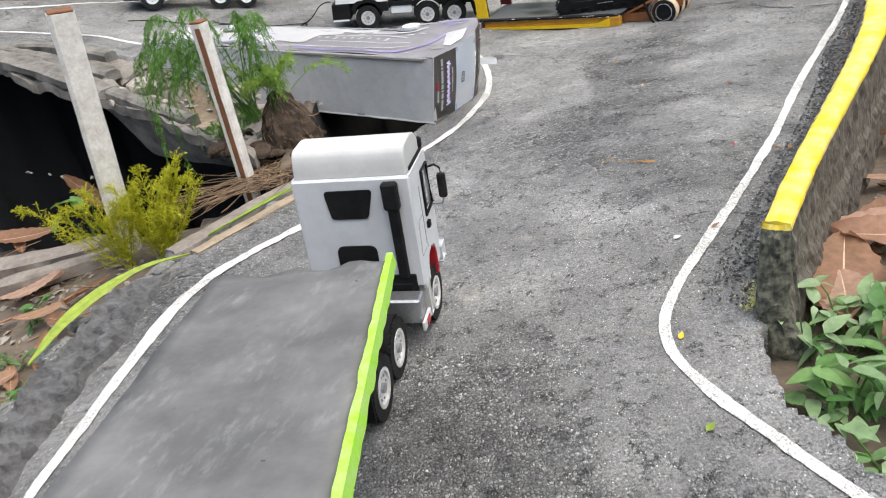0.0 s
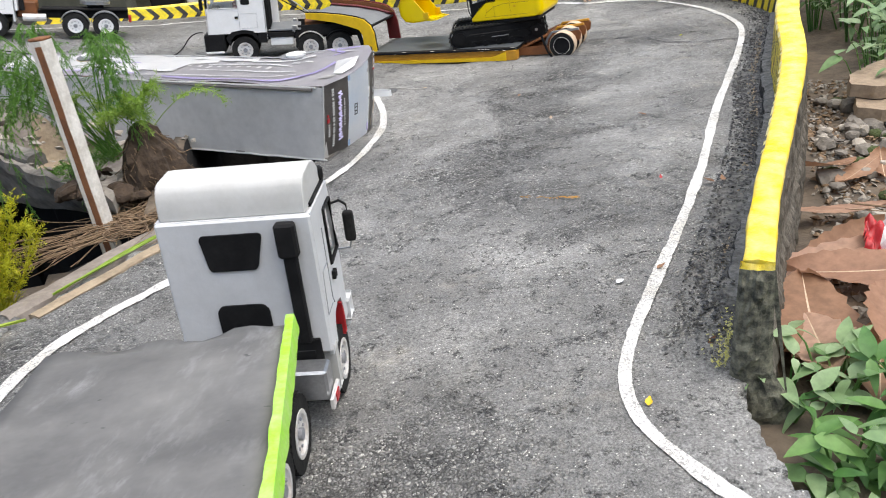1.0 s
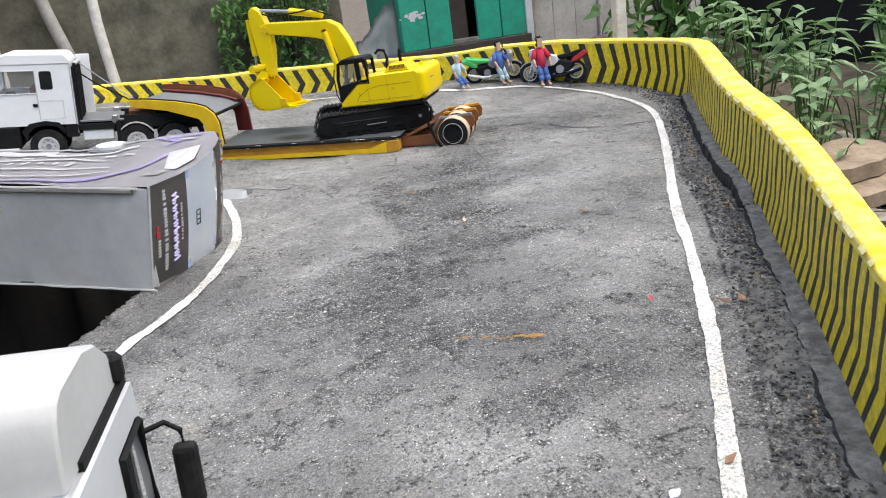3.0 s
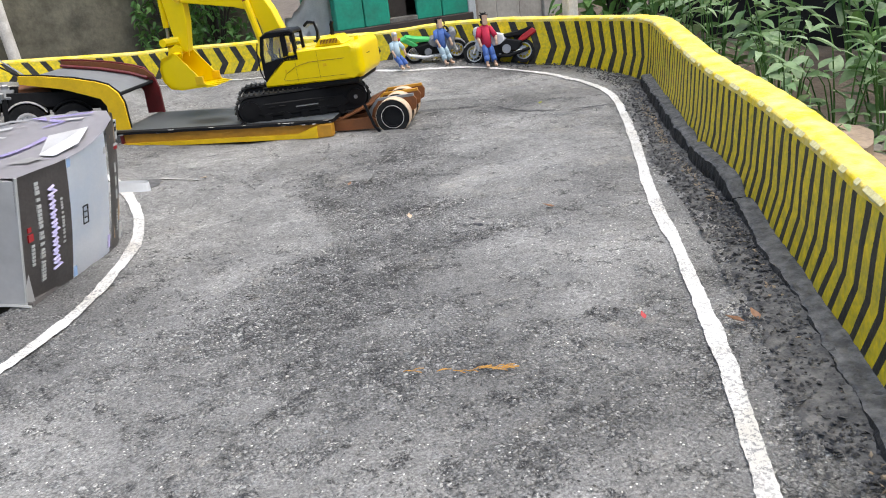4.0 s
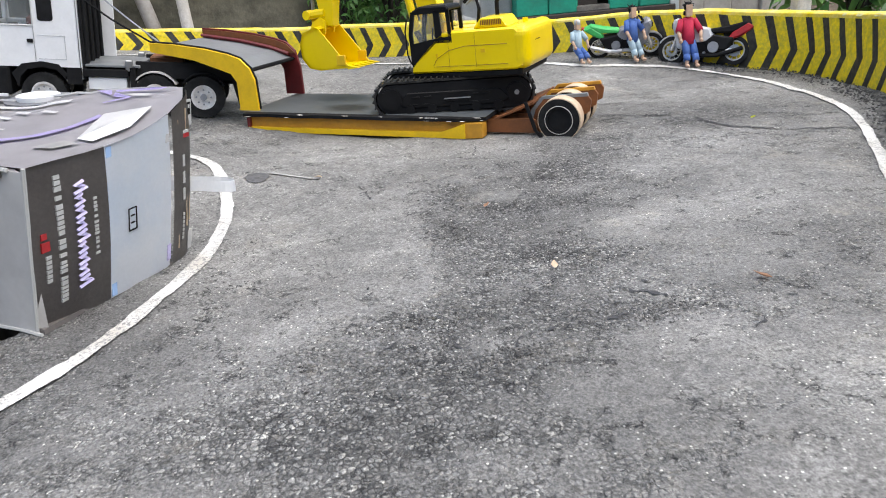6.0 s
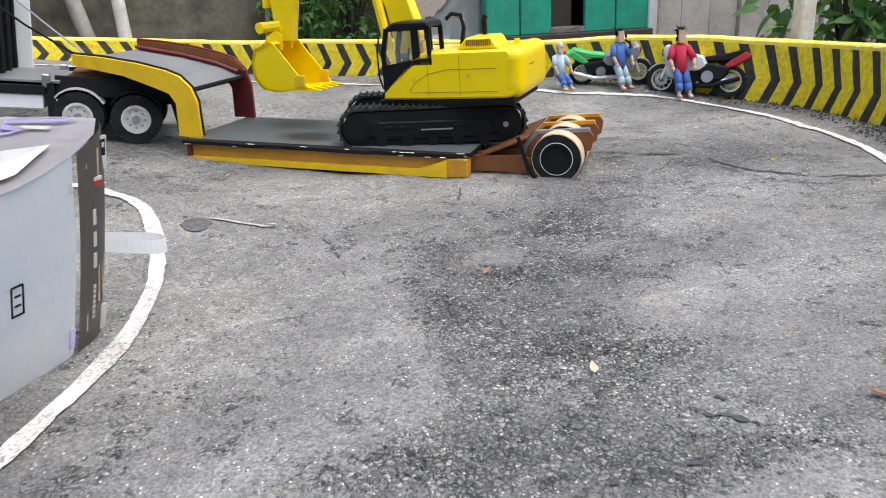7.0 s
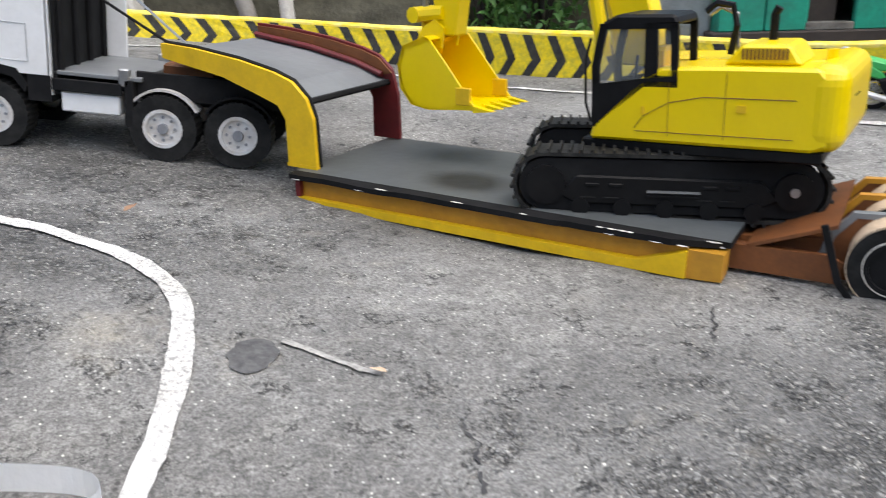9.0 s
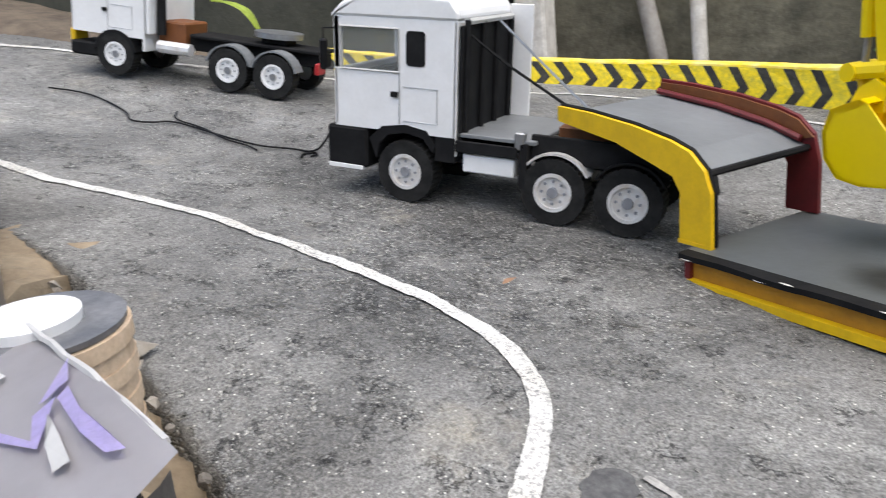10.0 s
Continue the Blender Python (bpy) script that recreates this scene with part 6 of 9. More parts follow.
# -- low loader --
def low_loader():
    a = radians(-31.5)
    u, v = Vector((math.cos(a), math.sin(a), 0)), Vector((-math.sin(a), math.cos(a), 0))
    m = Matrix(((u.x, v.x, 0, 0.058), (u.y, v.y, 0, 3.018), (0, 0, 1, 0.008), (0, 0, 0, 1))) @ pose(0, 0, 0, 0, 1.4, 0)
    t = thing("low_loader", "yellow cardboard low-loader trailer with grey deck and brown tail", "model trailer", m)
    Wd = 0.235
    bm = bmesh.new()
    n = 30
    rows = []
    for i in range(n + 1):
        x = -0.02 + 0.55 * i / n
        w = 0.002 * fbm(x * 14, 2.0, 3.0, 3)
        c = 0.022 * max(0.0, (i - 27) / 3)
        rows.append([bm.verts.new(p) for p in ((x, -0.004 + w + c, 0.0405 + 0.6 * w), (x, -0.004 + w + c, 0.047 + w), (x, 0.012, 0.0485), (x, Wd, 0.0485), (x, Wd, 0.038))])
    for p, q in zip(rows, rows[1:]):
        for k in range(5):
            f = bm.faces.new((p[k], p[(k + 1) % 5], q[(k + 1) % 5], q[k]))
            f.material_index = 0 if k == 2 else 1
    bm.faces.new(rows[0]).material_index = 1
    bm.faces.new(rows[-1][::-1]).material_index = 1
    bmesh.ops.recalc_face_normals(bm, faces=bm.faces[:])
    part("deck", bm, [SPOTTED_DECK, MATTBLACK], t, "grey deck sheet with black edge")
    rng = random.Random(6)
    bm = bmesh.new()
    for i in range(16):
        x = rng.uniform(-0.02, 0.52) if i % 3 else rng.choice((-0.02, 0.25, 0.4, 0.5)) + rng.uniform(0, 0.02)
        c = 0.022 * max(0.0, ((x + 0.02) / 0.55 * 30 - 27) / 3)
        e, up = rng.uniform(0.005, 0.022), 0.0475 if i % 2 else 0.0415
        y = -0.0045 + 0.002 * fbm(x * 14, 2.0, 3.0, 3) + c
        ring = [bm.verts.new((x + dx * e, y + dy, up + dz * rng.uniform(0.4, 1.2))) for dx, dy, dz in ((0, 0.0, 0), (0.4, -0.0004, -0.0006), (1, 0.0, 0), (0.7, 0.0008, 0.0008), (0.2, 0.0008, 0.0007))]
        bm.faces.new(ring)
    part("chipped_edge", bm, POST, t, "white chips along the black deck edge")["kind"] = "stuff"
    bm = prism([(-0.012, 0.01), (-0.012, 0.041), (0.4, 0.041), (0.492, 0.041), (0.492, 0.007)], 0.007, 0.012)
    prism([(0.492, 0.007), (0.492, 0.038), (0.527, 0.038), (0.527, 0.009)], 0.001, 0.03, 0, bm)
    part("side_skirt", bm, SKIRT, t, "orange-brown side skirt")
    part("side_ledge", prism([(-0.012, 0.008), (-0.012, 0.0175), (0.44, 0.0185), (0.49, 0.036), (0.492, 0.036), (0.492, 0.007)], -0.002, 0.0072), TRAILER_YELLOW, t)
    part("side_skirt", box(-0.012, 0.52, Wd - 0.01, Wd - 0.002, 0.006, 0.038, 0.001), DARKRED, t)
    part("front_skirt", box(-0.014, -0.006, 0.0, Wd - 0.004, 0.006, 0.038, 0.001), DARKRED, t)
    prof = [(-0.262, 0.196), (-0.2, 0.192), (-0.12, 0.182), (-0.06, 0.17), (-0.03, 0.16), (-0.008, 0.14), (0.002, 0.115), (0.004, 0.05), (-0.043, 0.05), (-0.043, 0.11), (-0.055, 0.128), (-0.085, 0.138), (-0.15, 0.158), (-0.262, 0.176)]
    near = part("neck_side", prism(prof, 0.024, 0.031), TRAILER_YELLOW, t, "yellow gooseneck side plate")
    part("neck_edge", tube([(x, 0.0325, z + 0.001) for x, z in prof[:8]], 0.0028, 5), MATTBLACK, near)
    part("neck_foot", box(-0.045, 0.004, 0.0235, 0.0315, 0.0485, 0.053), TRAILER_YELLOW, near)
    far = part("neck_side", prism([(x, z + (0.012 if i < 6 else 0)) for i, (x, z) in enumerate(prof)], 0.222, 0.229), DARKRED, t, "dark red gooseneck side plate")
    part("neck_lining", prism([(x + 0.002, z + 0.008) for x, z in prof[:6]] + [(x, z + 0.0) for x, z in ((-0.02, 0.145), (-0.07, 0.158), (-0.15, 0.174), (-0.258, 0.192))], 0.2185, 0.2222), BROWN, far, "brown card lining")
    part("neck_rail", tube([(-0.26, 0.214, 0.192), (-0.15, 0.214, 0.178), (-0.07, 0.214, 0.162), (-0.02, 0.214, 0.146)], 0.0045, 6), DARKRED, far)
    bm = prism([(-0.26, 0.186), (-0.15, 0.172), (-0.06, 0.154), (-0.015, 0.136), (-0.015, 0.13), (-0.06, 0.148), (-0.15, 0.166), (-0.26, 0.18)], 0.031, 0.222)
    part("neck_plate", bm, LOWDECK, t, "grey sloping gooseneck sheet")
    part("neck_lip", tube([(-0.014, 0.03, 0.134), (-0.014, 0.222, 0.134)], 0.0045, 6), MATTBLACK, t)
    part("king_pin_beam", box(-0.24, -0.12, 0.1, 0.15, 0.13, 0.165, 0.003), MATTBLACK, t)
    # tail with cut-card wheels
    beam = [(0.522, 0.038), (0.522, 0.006), (0.645, 0.01), (0.725, 0.052), (0.728, 0.074), (0.72, 0.084), (0.63, 0.076), (0.615, 0.05)]
    for y in (0.068, 0.138, 0.208):
        b = part("tail_beam", prism(beam, y, y + 0.008), BROWN, t, "brown card tail beam")
        part("tape", prism([(0.722, 0.082), (0.72, 0.088), (0.63, 0.08), (0.61, 0.056), (0.604, 0.03), (0.611, 0.03), (0.618, 0.054), (0.634, 0.075)], y - 0.0012, y + 0.0092), SKIRT if y > 0.1 else LOWDECK, b, "strip of tape along the beam")
    part("tail_floor", box(0.520, 0.61, 0.06, 0.224, 0.01, 0.034, 0.001), BROWN, t)
    part("tail_ramp", prism([(0.540, 0.036), (0.620, 0.07), (0.620, 0.074), (0.540, 0.04)], 0.04, 0.224), BROWN, t)
    part("tail_side", prism([(0.524, 0.038), (0.524, 0.012), (0.625, 0.014), (0.63, 0.036), (0.615, 0.042)], 0.04, 0.046), BROWN, t, "brown card tail side")
    part("wheel_bracket", prism([(0.606, 0.076), (0.612, 0.078), (0.632, 0.022), (0.648, 0.004), (0.641, 0.003), (0.625, 0.022)], 0.022, 0.026), MATTBLACK, t, "dark tape bracket")
    for y in (0.03, 0.1, 0.17):
        wheel(t, 0.673, y + 0.018, 0.042, 0.042, 0.036, -1, MATTBLACK, 0.62, tread=False, bolts=0, cream=True)
    return t


low_loader()


# -- excavator on the low loader --
def excavator():
    m = pose(0.497, 2.929, 0.0415, 0, 0, 166.5) @ pose(0, 0, 0, 0, 0.1, 0)
    t = thing("model_excavator", "glossy yellow model excavator with black tracks on the trailer", "model excavator", m)
    # tracks
    for s in (1, -1):
        y0, y1 = sorted((s * 0.054, s * 0.1))
        r = 0.034
        xa, xb = -0.128, 0.128
        core = [(xb + 0.0295 * math.sin(radians(a)), 0.036 + 0.0295 * math.cos(radians(a))) for a in range(0, 181, 20)]
        core += [(xa - 0.0295 * math.sin(radians(a)), 0.036 - 0.0295 * math.cos(radians(a))) for a in range(0, 181, 20)]
        tr = part("track", prism(core, y0 + 0.006, y1 - 0.003), MATTBLACK, t, "black rubber-look track with pads")
        per, pads = [], 62
        straight, curve = xb - xa, math.pi * r
        total = 2 * straight + 2 * curve
        pad_me = None
        for i in range(pads):
            d = total * i / pads
            if d < straight:
                x, z, ang = xa + d, 0.036 + r, 0
            elif d < straight + curve:
                b = (d - straight) / r
                x, z, ang = xb + r * math.sin(b), 0.036 + r * math.cos(b), math.degrees(b)
            elif d < 2 * straight + curve:
                x, z, ang = xb - (d - straight - curve), 0.036 - r, 180
            else:
                b = (d - 2 * straight - curve) / r
                x, z, ang = xa - r * math.sin(b), 0.036 - r * math.cos(b), 180 + math.degrees(b)
            if pad_me is None:
                bm = box(-0.0062, 0.0062, y0, y1, -0.002, 0.002)
                box(-0.0052, -0.002, y0, y1, 0.002, 0.0055, 0, bm)
                pad = part("track_pad", bm, TRACK, tr, m=pose(x, 0, z, 0, ang, 0))
                pad_me = pad.data
            else:
                pad = new("track_pad", pad_me)
                pad.parent = tr
                pad.matrix_basis = pose(x, 0, z, 0, ang, 0)
        ys = s * 0.1
        part("track_frame", prism([(-0.115, 0.026), (-0.095, 0.046), (0.095, 0.048), (0.115, 0.026), (0.095, 0.016), (-0.095, 0.016)], *sorted((ys - 0.004 * s, ys + 0.001 * s)), 0.002), BLACK, tr)
        for x, rr in ((xa, 0.02), (xb, 0.022)):
            part("sprocket", disc(0, rr, *sorted((ys - 0.006 * s, ys + 0.002 * s)), 20), BLACK, tr, m=pose(x, 0, 0.036))
        for x in (-0.09, -0.045, 0.0, 0.045, 0.09):
            part("roller", disc(0, 0.01, *sorted((ys - 0.006 * s, ys + 0.003 * s)), 14), BLACK, tr, m=pose(x, 0, 0.013))
        part("hub_bolt", disc(0, 0.005, *sorted((ys, ys + 0.004 * s)), 10), CHROME, tr, m=pose(xa, 0, 0.036))
        part("frame_rib", box(-0.035, 0.02, *sorted((ys, ys + 0.0025 * s)), 0.031, 0.0335), CHROME, tr)
        part("frame_rib", box(-0.035, 0.02, *sorted((ys, ys + 0.0025 * s)), 0.026, 0.028), BLACK, tr)
        for x in (-0.075, -0.052, 0.045, 0.07):
            part("frame_rib", box(x, x + 0.015, *sorted((ys, ys + 0.003 * s)), 0.036, 0.04, 0.0008), BLACK, tr)
            part("frame_rib", box(x + 0.004, x + 0.02, *sorted((ys, ys + 0.002 * s)), 0.0235, 0.0245), TRACK, tr)
    part("undercarriage", box(-0.08, 0.08, -0.056, 0.056, 0.02, 0.055, 0.006), BLACK, t)
    part("slew_ring", disc(0, 0.055, -0.012, 0.012, 24), BLACK, t, m=pose(-0.01, 0, 0.07, 90, 0, 0))
    # upper body
    h = 0.091
    z = 0.083

    def rbox(x0, x1, y0, y1, z0, z1, b, seg=3):
        return box(x0, x1, y0, y1, z0, z1, b, seg=seg)

    prof = [(-0.185, z + 0.006), (-0.185, z + 0.066), (-0.17, z + 0.08), (-0.06, z + 0.08), (0.0, z + 0.079), (0.02, z + 0.07), (0.036, z + 0.058), (0.084, z + 0.018), (0.089, z), (-0.17, z)]
    bm = prism(prof, 0.03, h, 0.0035)
    body = part("engine_house", bm, MACHINE, t, "glossy yellow engine housing")
    part("engine_house", prism([(-0.185, z + 0.006), (-0.185, z + 0.066), (-0.17, z + 0.08), (0.05, z + 0.076), (0.084, z + 0.05), (0.089, z)], -h, -0.03, 0.0035), MACHINE, t)
    part("engine_cover", prism([(-0.185, z + 0.006), (-0.185, z + 0.068), (-0.17, z + 0.081), (-0.02, z + 0.081), (-0.01, z + 0.03), (-0.01, z)], -0.032, 0.032, 0.002), MACHINE, t)
    bm = rbox(-0.2, -0.155, -h - 0.001, h + 0.001, z - 0.001, z + 0.083, 0.019, 5)
    part("counterweight", bm, MACHINE, t, "rounded yellow counterweight")
    part("belt_line", tube([(-0.2, h * 0.5, z + 0.05), (-0.201, h * 0.2, z + 0.05)], 0.0008, 4), MATTBLACK, body)
    part("belt_line", tube([(-0.15, h + 0.0003, z + 0.05), (-0.05, h + 0.0003, z + 0.05), (-0.01, h + 0.0003, z + 0.043), (0.02, h + 0.0003, z + 0.028), (0.03, h + 0.0003, z + 0.015)], 0.0005, 4), BROWN, body)
    for x in (-0.075, -0.01):
        part("door_seam", tube([(x, h + 0.0002, z + 0.008), (x, h + 0.0002, z + 0.074)], 0.0004, 4), BROWN, body)
    part("sill_line", tube([(-0.15, h + 0.0004, z + 0.012), (0.03, h + 0.0004, z + 0.012)], 0.0004, 4), BROWN, body)
    part("latch", box(-0.098, -0.088, h, h + 0.0015, z + 0.036, z + 0.043), TRAILER_YELLOW, body)
    part("latch", box(0.018, 0.022, h, h + 0.0015, z + 0.03, z + 0.038), TRAILER_YELLOW, body)
    bm = prism([(-0.15, z + 0.08), (-0.135, z + 0.1), (-0.085, z + 0.1), (-0.065, z + 0.08)], 0.0, 0.075, 0.003)
    hood = part("hood", bm, MACHINE, t, "yellow louvred hood")
    for i in range(12):
        part("louvre", box(-0.134 + 0.0042 * i, -0.132 + 0.0042 * i, 0.0755, 0.0768, z + 0.086, z + 0.096), BROWN, hood)
    part("exhaust", tube([(-0.105, 0.02, z + 0.09), (-0.105, 0.02, z + 0.125), (-0.109, 0.02, z + 0.132)], 0.005, 8), BLACK, t)
    part("filler_cap", disc(0, 0.006, -0.005, 0.005, 12), MACHINE, t, m=pose(-0.17, 0.02, z + 0.086, 90, 0, 0))
    part("platform", box(-0.18, 0.1, -h + 0.004, h - 0.004, z - 0.012, z, 0.002), BLACK, t)
    part("label_plate", box(-0.125, -0.09, h - 0.012, h - 0.006, z - 0.008, z - 0.002), OFFWHITE, t)
    # cab
    ya, yb = 0.022, 0.091
    zc = z + 0.0
    cab = part("cab_roof", prism([(-0.02, zc + 0.1206), (-0.014, zc + 0.1306), (0.055, zc + 0.1314), (0.075, zc + 0.122), (0.07, zc + 0.1177)], ya, yb, 0.003), BLACK, t, "black cab with clear panes")
    for s, yy in ((1, yb), (-1, ya)):
        y0, y1 = sorted((yy, yy - 0.005 * s))
        bm = prism([(-0.02, zc + 0.0615), (-0.018, zc + 0.122), (-0.01, zc + 0.122), (-0.012, zc + 0.0615)], y0, y1)
        prism([(0.004, zc + 0.0615), (0.006, zc + 0.122), (0.02, zc + 0.122), (0.02, zc + 0.0586)], y0, y1, 0, bm)
        prism([(0.07, zc + 0.122), (0.074, zc + 0.122), (0.084, zc + 0.0788), (0.082, zc + 0.016), (0.075, zc + 0.018), (0.077, zc + 0.0788), (0.066, zc + 0.122)], y0, y1, 0, bm)
        prism([(-0.018, zc + 0.1165), (-0.018, zc + 0.122), (0.07, zc + 0.122), (0.07, zc + 0.1165)], y0, y1, 0, bm)
        prism([(0.02, zc + 0.0586), (0.02, zc + 0.0665), (0.076, zc + 0.059), (0.077, zc + 0.018)], y0, y1, 0, bm)
        prism([(-0.02, zc + 0.0586), (-0.02, zc + 0.0702), (0.02, zc + 0.0702), (0.02, zc + 0.0586)], y0, y1, 0, bm)
        part("cab_frame", bm, BLACK, cab)
        ym = (y0 + y1) / 2
        part("pane", prism([(0.02, zc + 0.065), (0.02, zc + 0.1175), (0.068, zc + 0.1175), (0.079, zc + 0.0788), (0.077, zc + 0.058)], ym - 0.0006, ym + 0.0006), GLASS, cab)
        part("pane", prism([(-0.012, zc + 0.0702), (-0.012, zc + 0.1148), (0.006, zc + 0.1148), (0.006, zc + 0.0702)], ym - 0.0006, ym + 0.0006), GLASS, cab)
    for y in (ya, yb - 0.006):
        part("front_post", prism([(0.07, zc + 0.122), (0.076, zc + 0.122), (0.086, zc + 0.0788), (0.084, zc + 0.014), (0.079, zc + 0.014), (0.08, zc + 0.0788)], y, y + 0.006), BLACK, cab)
    part("front_pane", prism([(0.072, zc + 0.122), (0.074, zc + 0.122), (0.083, zc + 0.0788), (0.082, zc + 0.03), (0.08, zc + 0.03), (0.081, zc + 0.0788)], ya + 0.006, yb - 0.006), GLASS, cab)
    part("rear_post", box(-0.02, -0.014, ya, yb, zc + 0.0615, zc + 0.0752), BLACK, cab)
    part("operator_seat", box(0.0, 0.02, 0.04, 0.072, zc + 0.05, zc + 0.0968, 0.004), TRAILER_YELLOW, cab)
    part("control_lever", tube([(0.048, 0.05, zc + 0.0572), (0.045, 0.05, zc + 0.086)], 0.002, 6), BLACK, cab)
    part("cab_lower_panel", prism([(-0.02, zc + 0.064), (0.018, zc + 0.064), (0.034, zc + 0.054), (0.078, zc + 0.018), (0.085, zc + 0.018), (0.085, zc + 0.059), (0.03, zc + 0.066), (-0.02, zc + 0.0705)], yb - 0.002, yb + 0.001), BLACK, cab)
    part("grab_rail", tube([(0.086, yb + 0.002, zc + 0.1076), (0.092, yb + 0.003, zc + 0.086), (0.092, yb + 0.003, zc + 0.04), (0.086, yb + 0.001, zc + 0.02)], 0.0018, 5), BLACK, cab)
    part("hose_loop", tube([(-0.03, 0.03, zc + 0.1292), (-0.042, 0.03, zc + 0.1378), (-0.06, 0.03, zc + 0.135), (-0.066, 0.03, zc + 0.1148), (-0.06, 0.03, zc + 0.086)], 0.004, 6), BLACK, t)
    part("hose_loop", tube([(-0.03, 0.018, zc + 0.1256), (-0.044, 0.018, zc + 0.1335), (-0.062, 0.018, zc + 0.1256), (-0.066, 0.018, zc + 0.086)], 0.003, 6), CHROME, t)
    # boom, arm and bucket, in the plane y = 0
    boom_prof = [(-0.024, z + 0.0846), (-0.029, z + 0.1166), (-0.002, z + 0.1846), (0.021, z + 0.2222), (0.051, z + 0.2366), (0.086, z + 0.2382), (0.236, z + 0.2462), (0.261, z + 0.2406), (0.261, z + 0.2246), (0.236, z + 0.2174), (0.096, z + 0.1966), (0.061, z + 0.187), (0.042, z + 0.1686), (0.021, z + 0.1166), (0.016, z + 0.0846)]
    boom = part("boom", prism(boom_prof, -0.02, 0.012, 0.002), MACHINE, t, "yellow cranked boom")
    part("boom_pin", disc(0, 0.007, -0.026, 0.018, 14), DARKRED, boom, m=pose(0.061, 0, z + 0.2086))
    part("lift_ram", tube([(0.031, 0.018, z + 0.0926), (0.059, 0.018, z + 0.2086)], 0.0085, 10), MACHINE, boom)
    part("lift_ram", tube([(0.031, -0.027, z + 0.0926), (0.059, -0.027, z + 0.2086)], 0.0085, 10), MACHINE, boom)
    part("arm_ram", tube([(0.066, -0.004, z + 0.251), (0.166, -0.004, z + 0.2686)], 0.009, 10), MACHINE, boom)
    part("arm_ram_rod", tube([(0.166, -0.004, z + 0.2686), (0.261, -0.004, z + 0.279)], 0.0045, 8), CHROME, boom)
    part("hydraulic_hose", tube([(0.036, 0.0, z + 0.2462), (0.096, 0.006, z + 0.2686), (0.136, 0.006, z + 0.2646), (0.226, 0.0, z + 0.2606), (0.266, 0.004, z + 0.2766), (0.296, 0.004, z + 0.2606)], 0.002, 5), BLACK, boom)
    arm_prof = [(0.234, z + 0.2166), (0.241, z + 0.2462), (0.254, z + 0.2766), (0.276, z + 0.291), (0.291, z + 0.2806), (0.294, z + 0.2446), (0.284, z + 0.1566), (0.276, z + 0.107), (0.248, z + 0.107), (0.236, z + 0.1726)]
    arm = part("arm", prism(arm_prof, -0.018, 0.01, 0.002), MACHINE, t, "yellow dipper arm")
    part("arm_pin", disc(0, 0.009, -0.024, 0.016, 14), TRAILER_YELLOW, arm, m=pose(0.246, 0, z + 0.2286))
    part("bucket_ram", tube([(0.303, -0.004, z + 0.2606), (0.303, -0.004, z + 0.1646)], 0.008, 10), MACHINE, arm)
    part("bucket_ram_rod", tube([(0.303, -0.004, z + 0.1646), (0.306, -0.004, z + 0.1246)], 0.004, 8), CHROME, arm)
    bm = tube([(0.311, -0.015, z + 0.131), (0.266, -0.015, z + 0.1342)], 0.009, 8)
    tube([(0.311, 0.008, z + 0.131), (0.266, 0.008, z + 0.1342)], 0.009, 8, bm)
    tube([(0.311, -0.012, z + 0.131), (0.304, -0.008, z + 0.0966)], 0.008, 8, bm)
    tube([(0.311, -0.026, z + 0.131), (0.311, 0.018, z + 0.131)], 0.01, 10, bm)
    part("bucket_link", bm, MACHINE, arm)
    shell = [(0.311, 0.0966), (0.321, 0.0726), (0.318, 0.0446), (0.301, 0.0254), (0.271, 0.0206), (0.231, 0.0238), (0.191, 0.0254), (0.191, 0.0294), (0.231, 0.0278), (0.268, 0.0254), (0.296, 0.0294), (0.312, 0.0462), (0.315, 0.0718), (0.305, 0.0926)]
    bk = part("bucket", prism([(x, zz + z) for x, zz in shell], -0.05, 0.042, 0.0), MACHINE, t, "yellow toothed bucket")
    for y in (-0.05, 0.039):
        part("bucket_side", prism([(0.311, z + 0.0966), (0.321, z + 0.0726), (0.318, z + 0.0446), (0.301, z + 0.0254), (0.271, z + 0.0206), (0.196, z + 0.0262), (0.201, z + 0.0326), (0.266, z + 0.1046), (0.276, z + 0.1086)], y, y + 0.003), MACHINE, bk)
        part("side_cutter", box(0.204, 0.226, y - 0.0015, y + 0.0045, z + 0.0302, z + 0.051, 0.001), TRAILER_YELLOW, bk)
    part("bucket_top", prism([(0.276, z + 0.1086), (0.266, z + 0.1046), (0.301, z + 0.091), (0.311, z + 0.0966)], -0.05, 0.042), MACHINE, bk)
    for i in range(5):
        y = -0.046 + 0.0205 * i
        part("tooth", prism([(0.198, z + 0.023), (0.198, z + 0.031), (0.168, z + 0.0262)], y, y + 0.009), MACHINE, bk)
    for y in (-0.024, 0.012):
        part("bucket_lug", prism([(0.266, z + 0.0926), (0.261, z + 0.1166), (0.276, z + 0.1262), (0.296, z + 0.1166), (0.311, z + 0.0926)], y, y + 0.005), MACHINE, bk)
    # the house is slewed on its tracks, the digging arm reaches further out
    slew = pose(0, 0, 0, 0, 0, -23.5)
    short = pose(0, 0, 0, 0, 0, -20.5) @ pose(-0.0244, 0, 0, 0, 1.6, 0) @ Matrix.Diagonal((0.881, 1, 1, 1))
    reach = slew @ pose(0.04, 0, -0.03) @ Matrix.Diagonal((1, 1, 1.08, 1))
    for ob in t.children:
        kind = ob.name.split(".")[0]
        if kind in ("boom", "arm", "bucket"):
            ob.matrix_basis = reach @ ob.matrix_basis
        elif kind not in ("track", "undercarriage"):
            ob.matrix_basis = short @ ob.matrix_basis

    return t


excavator()


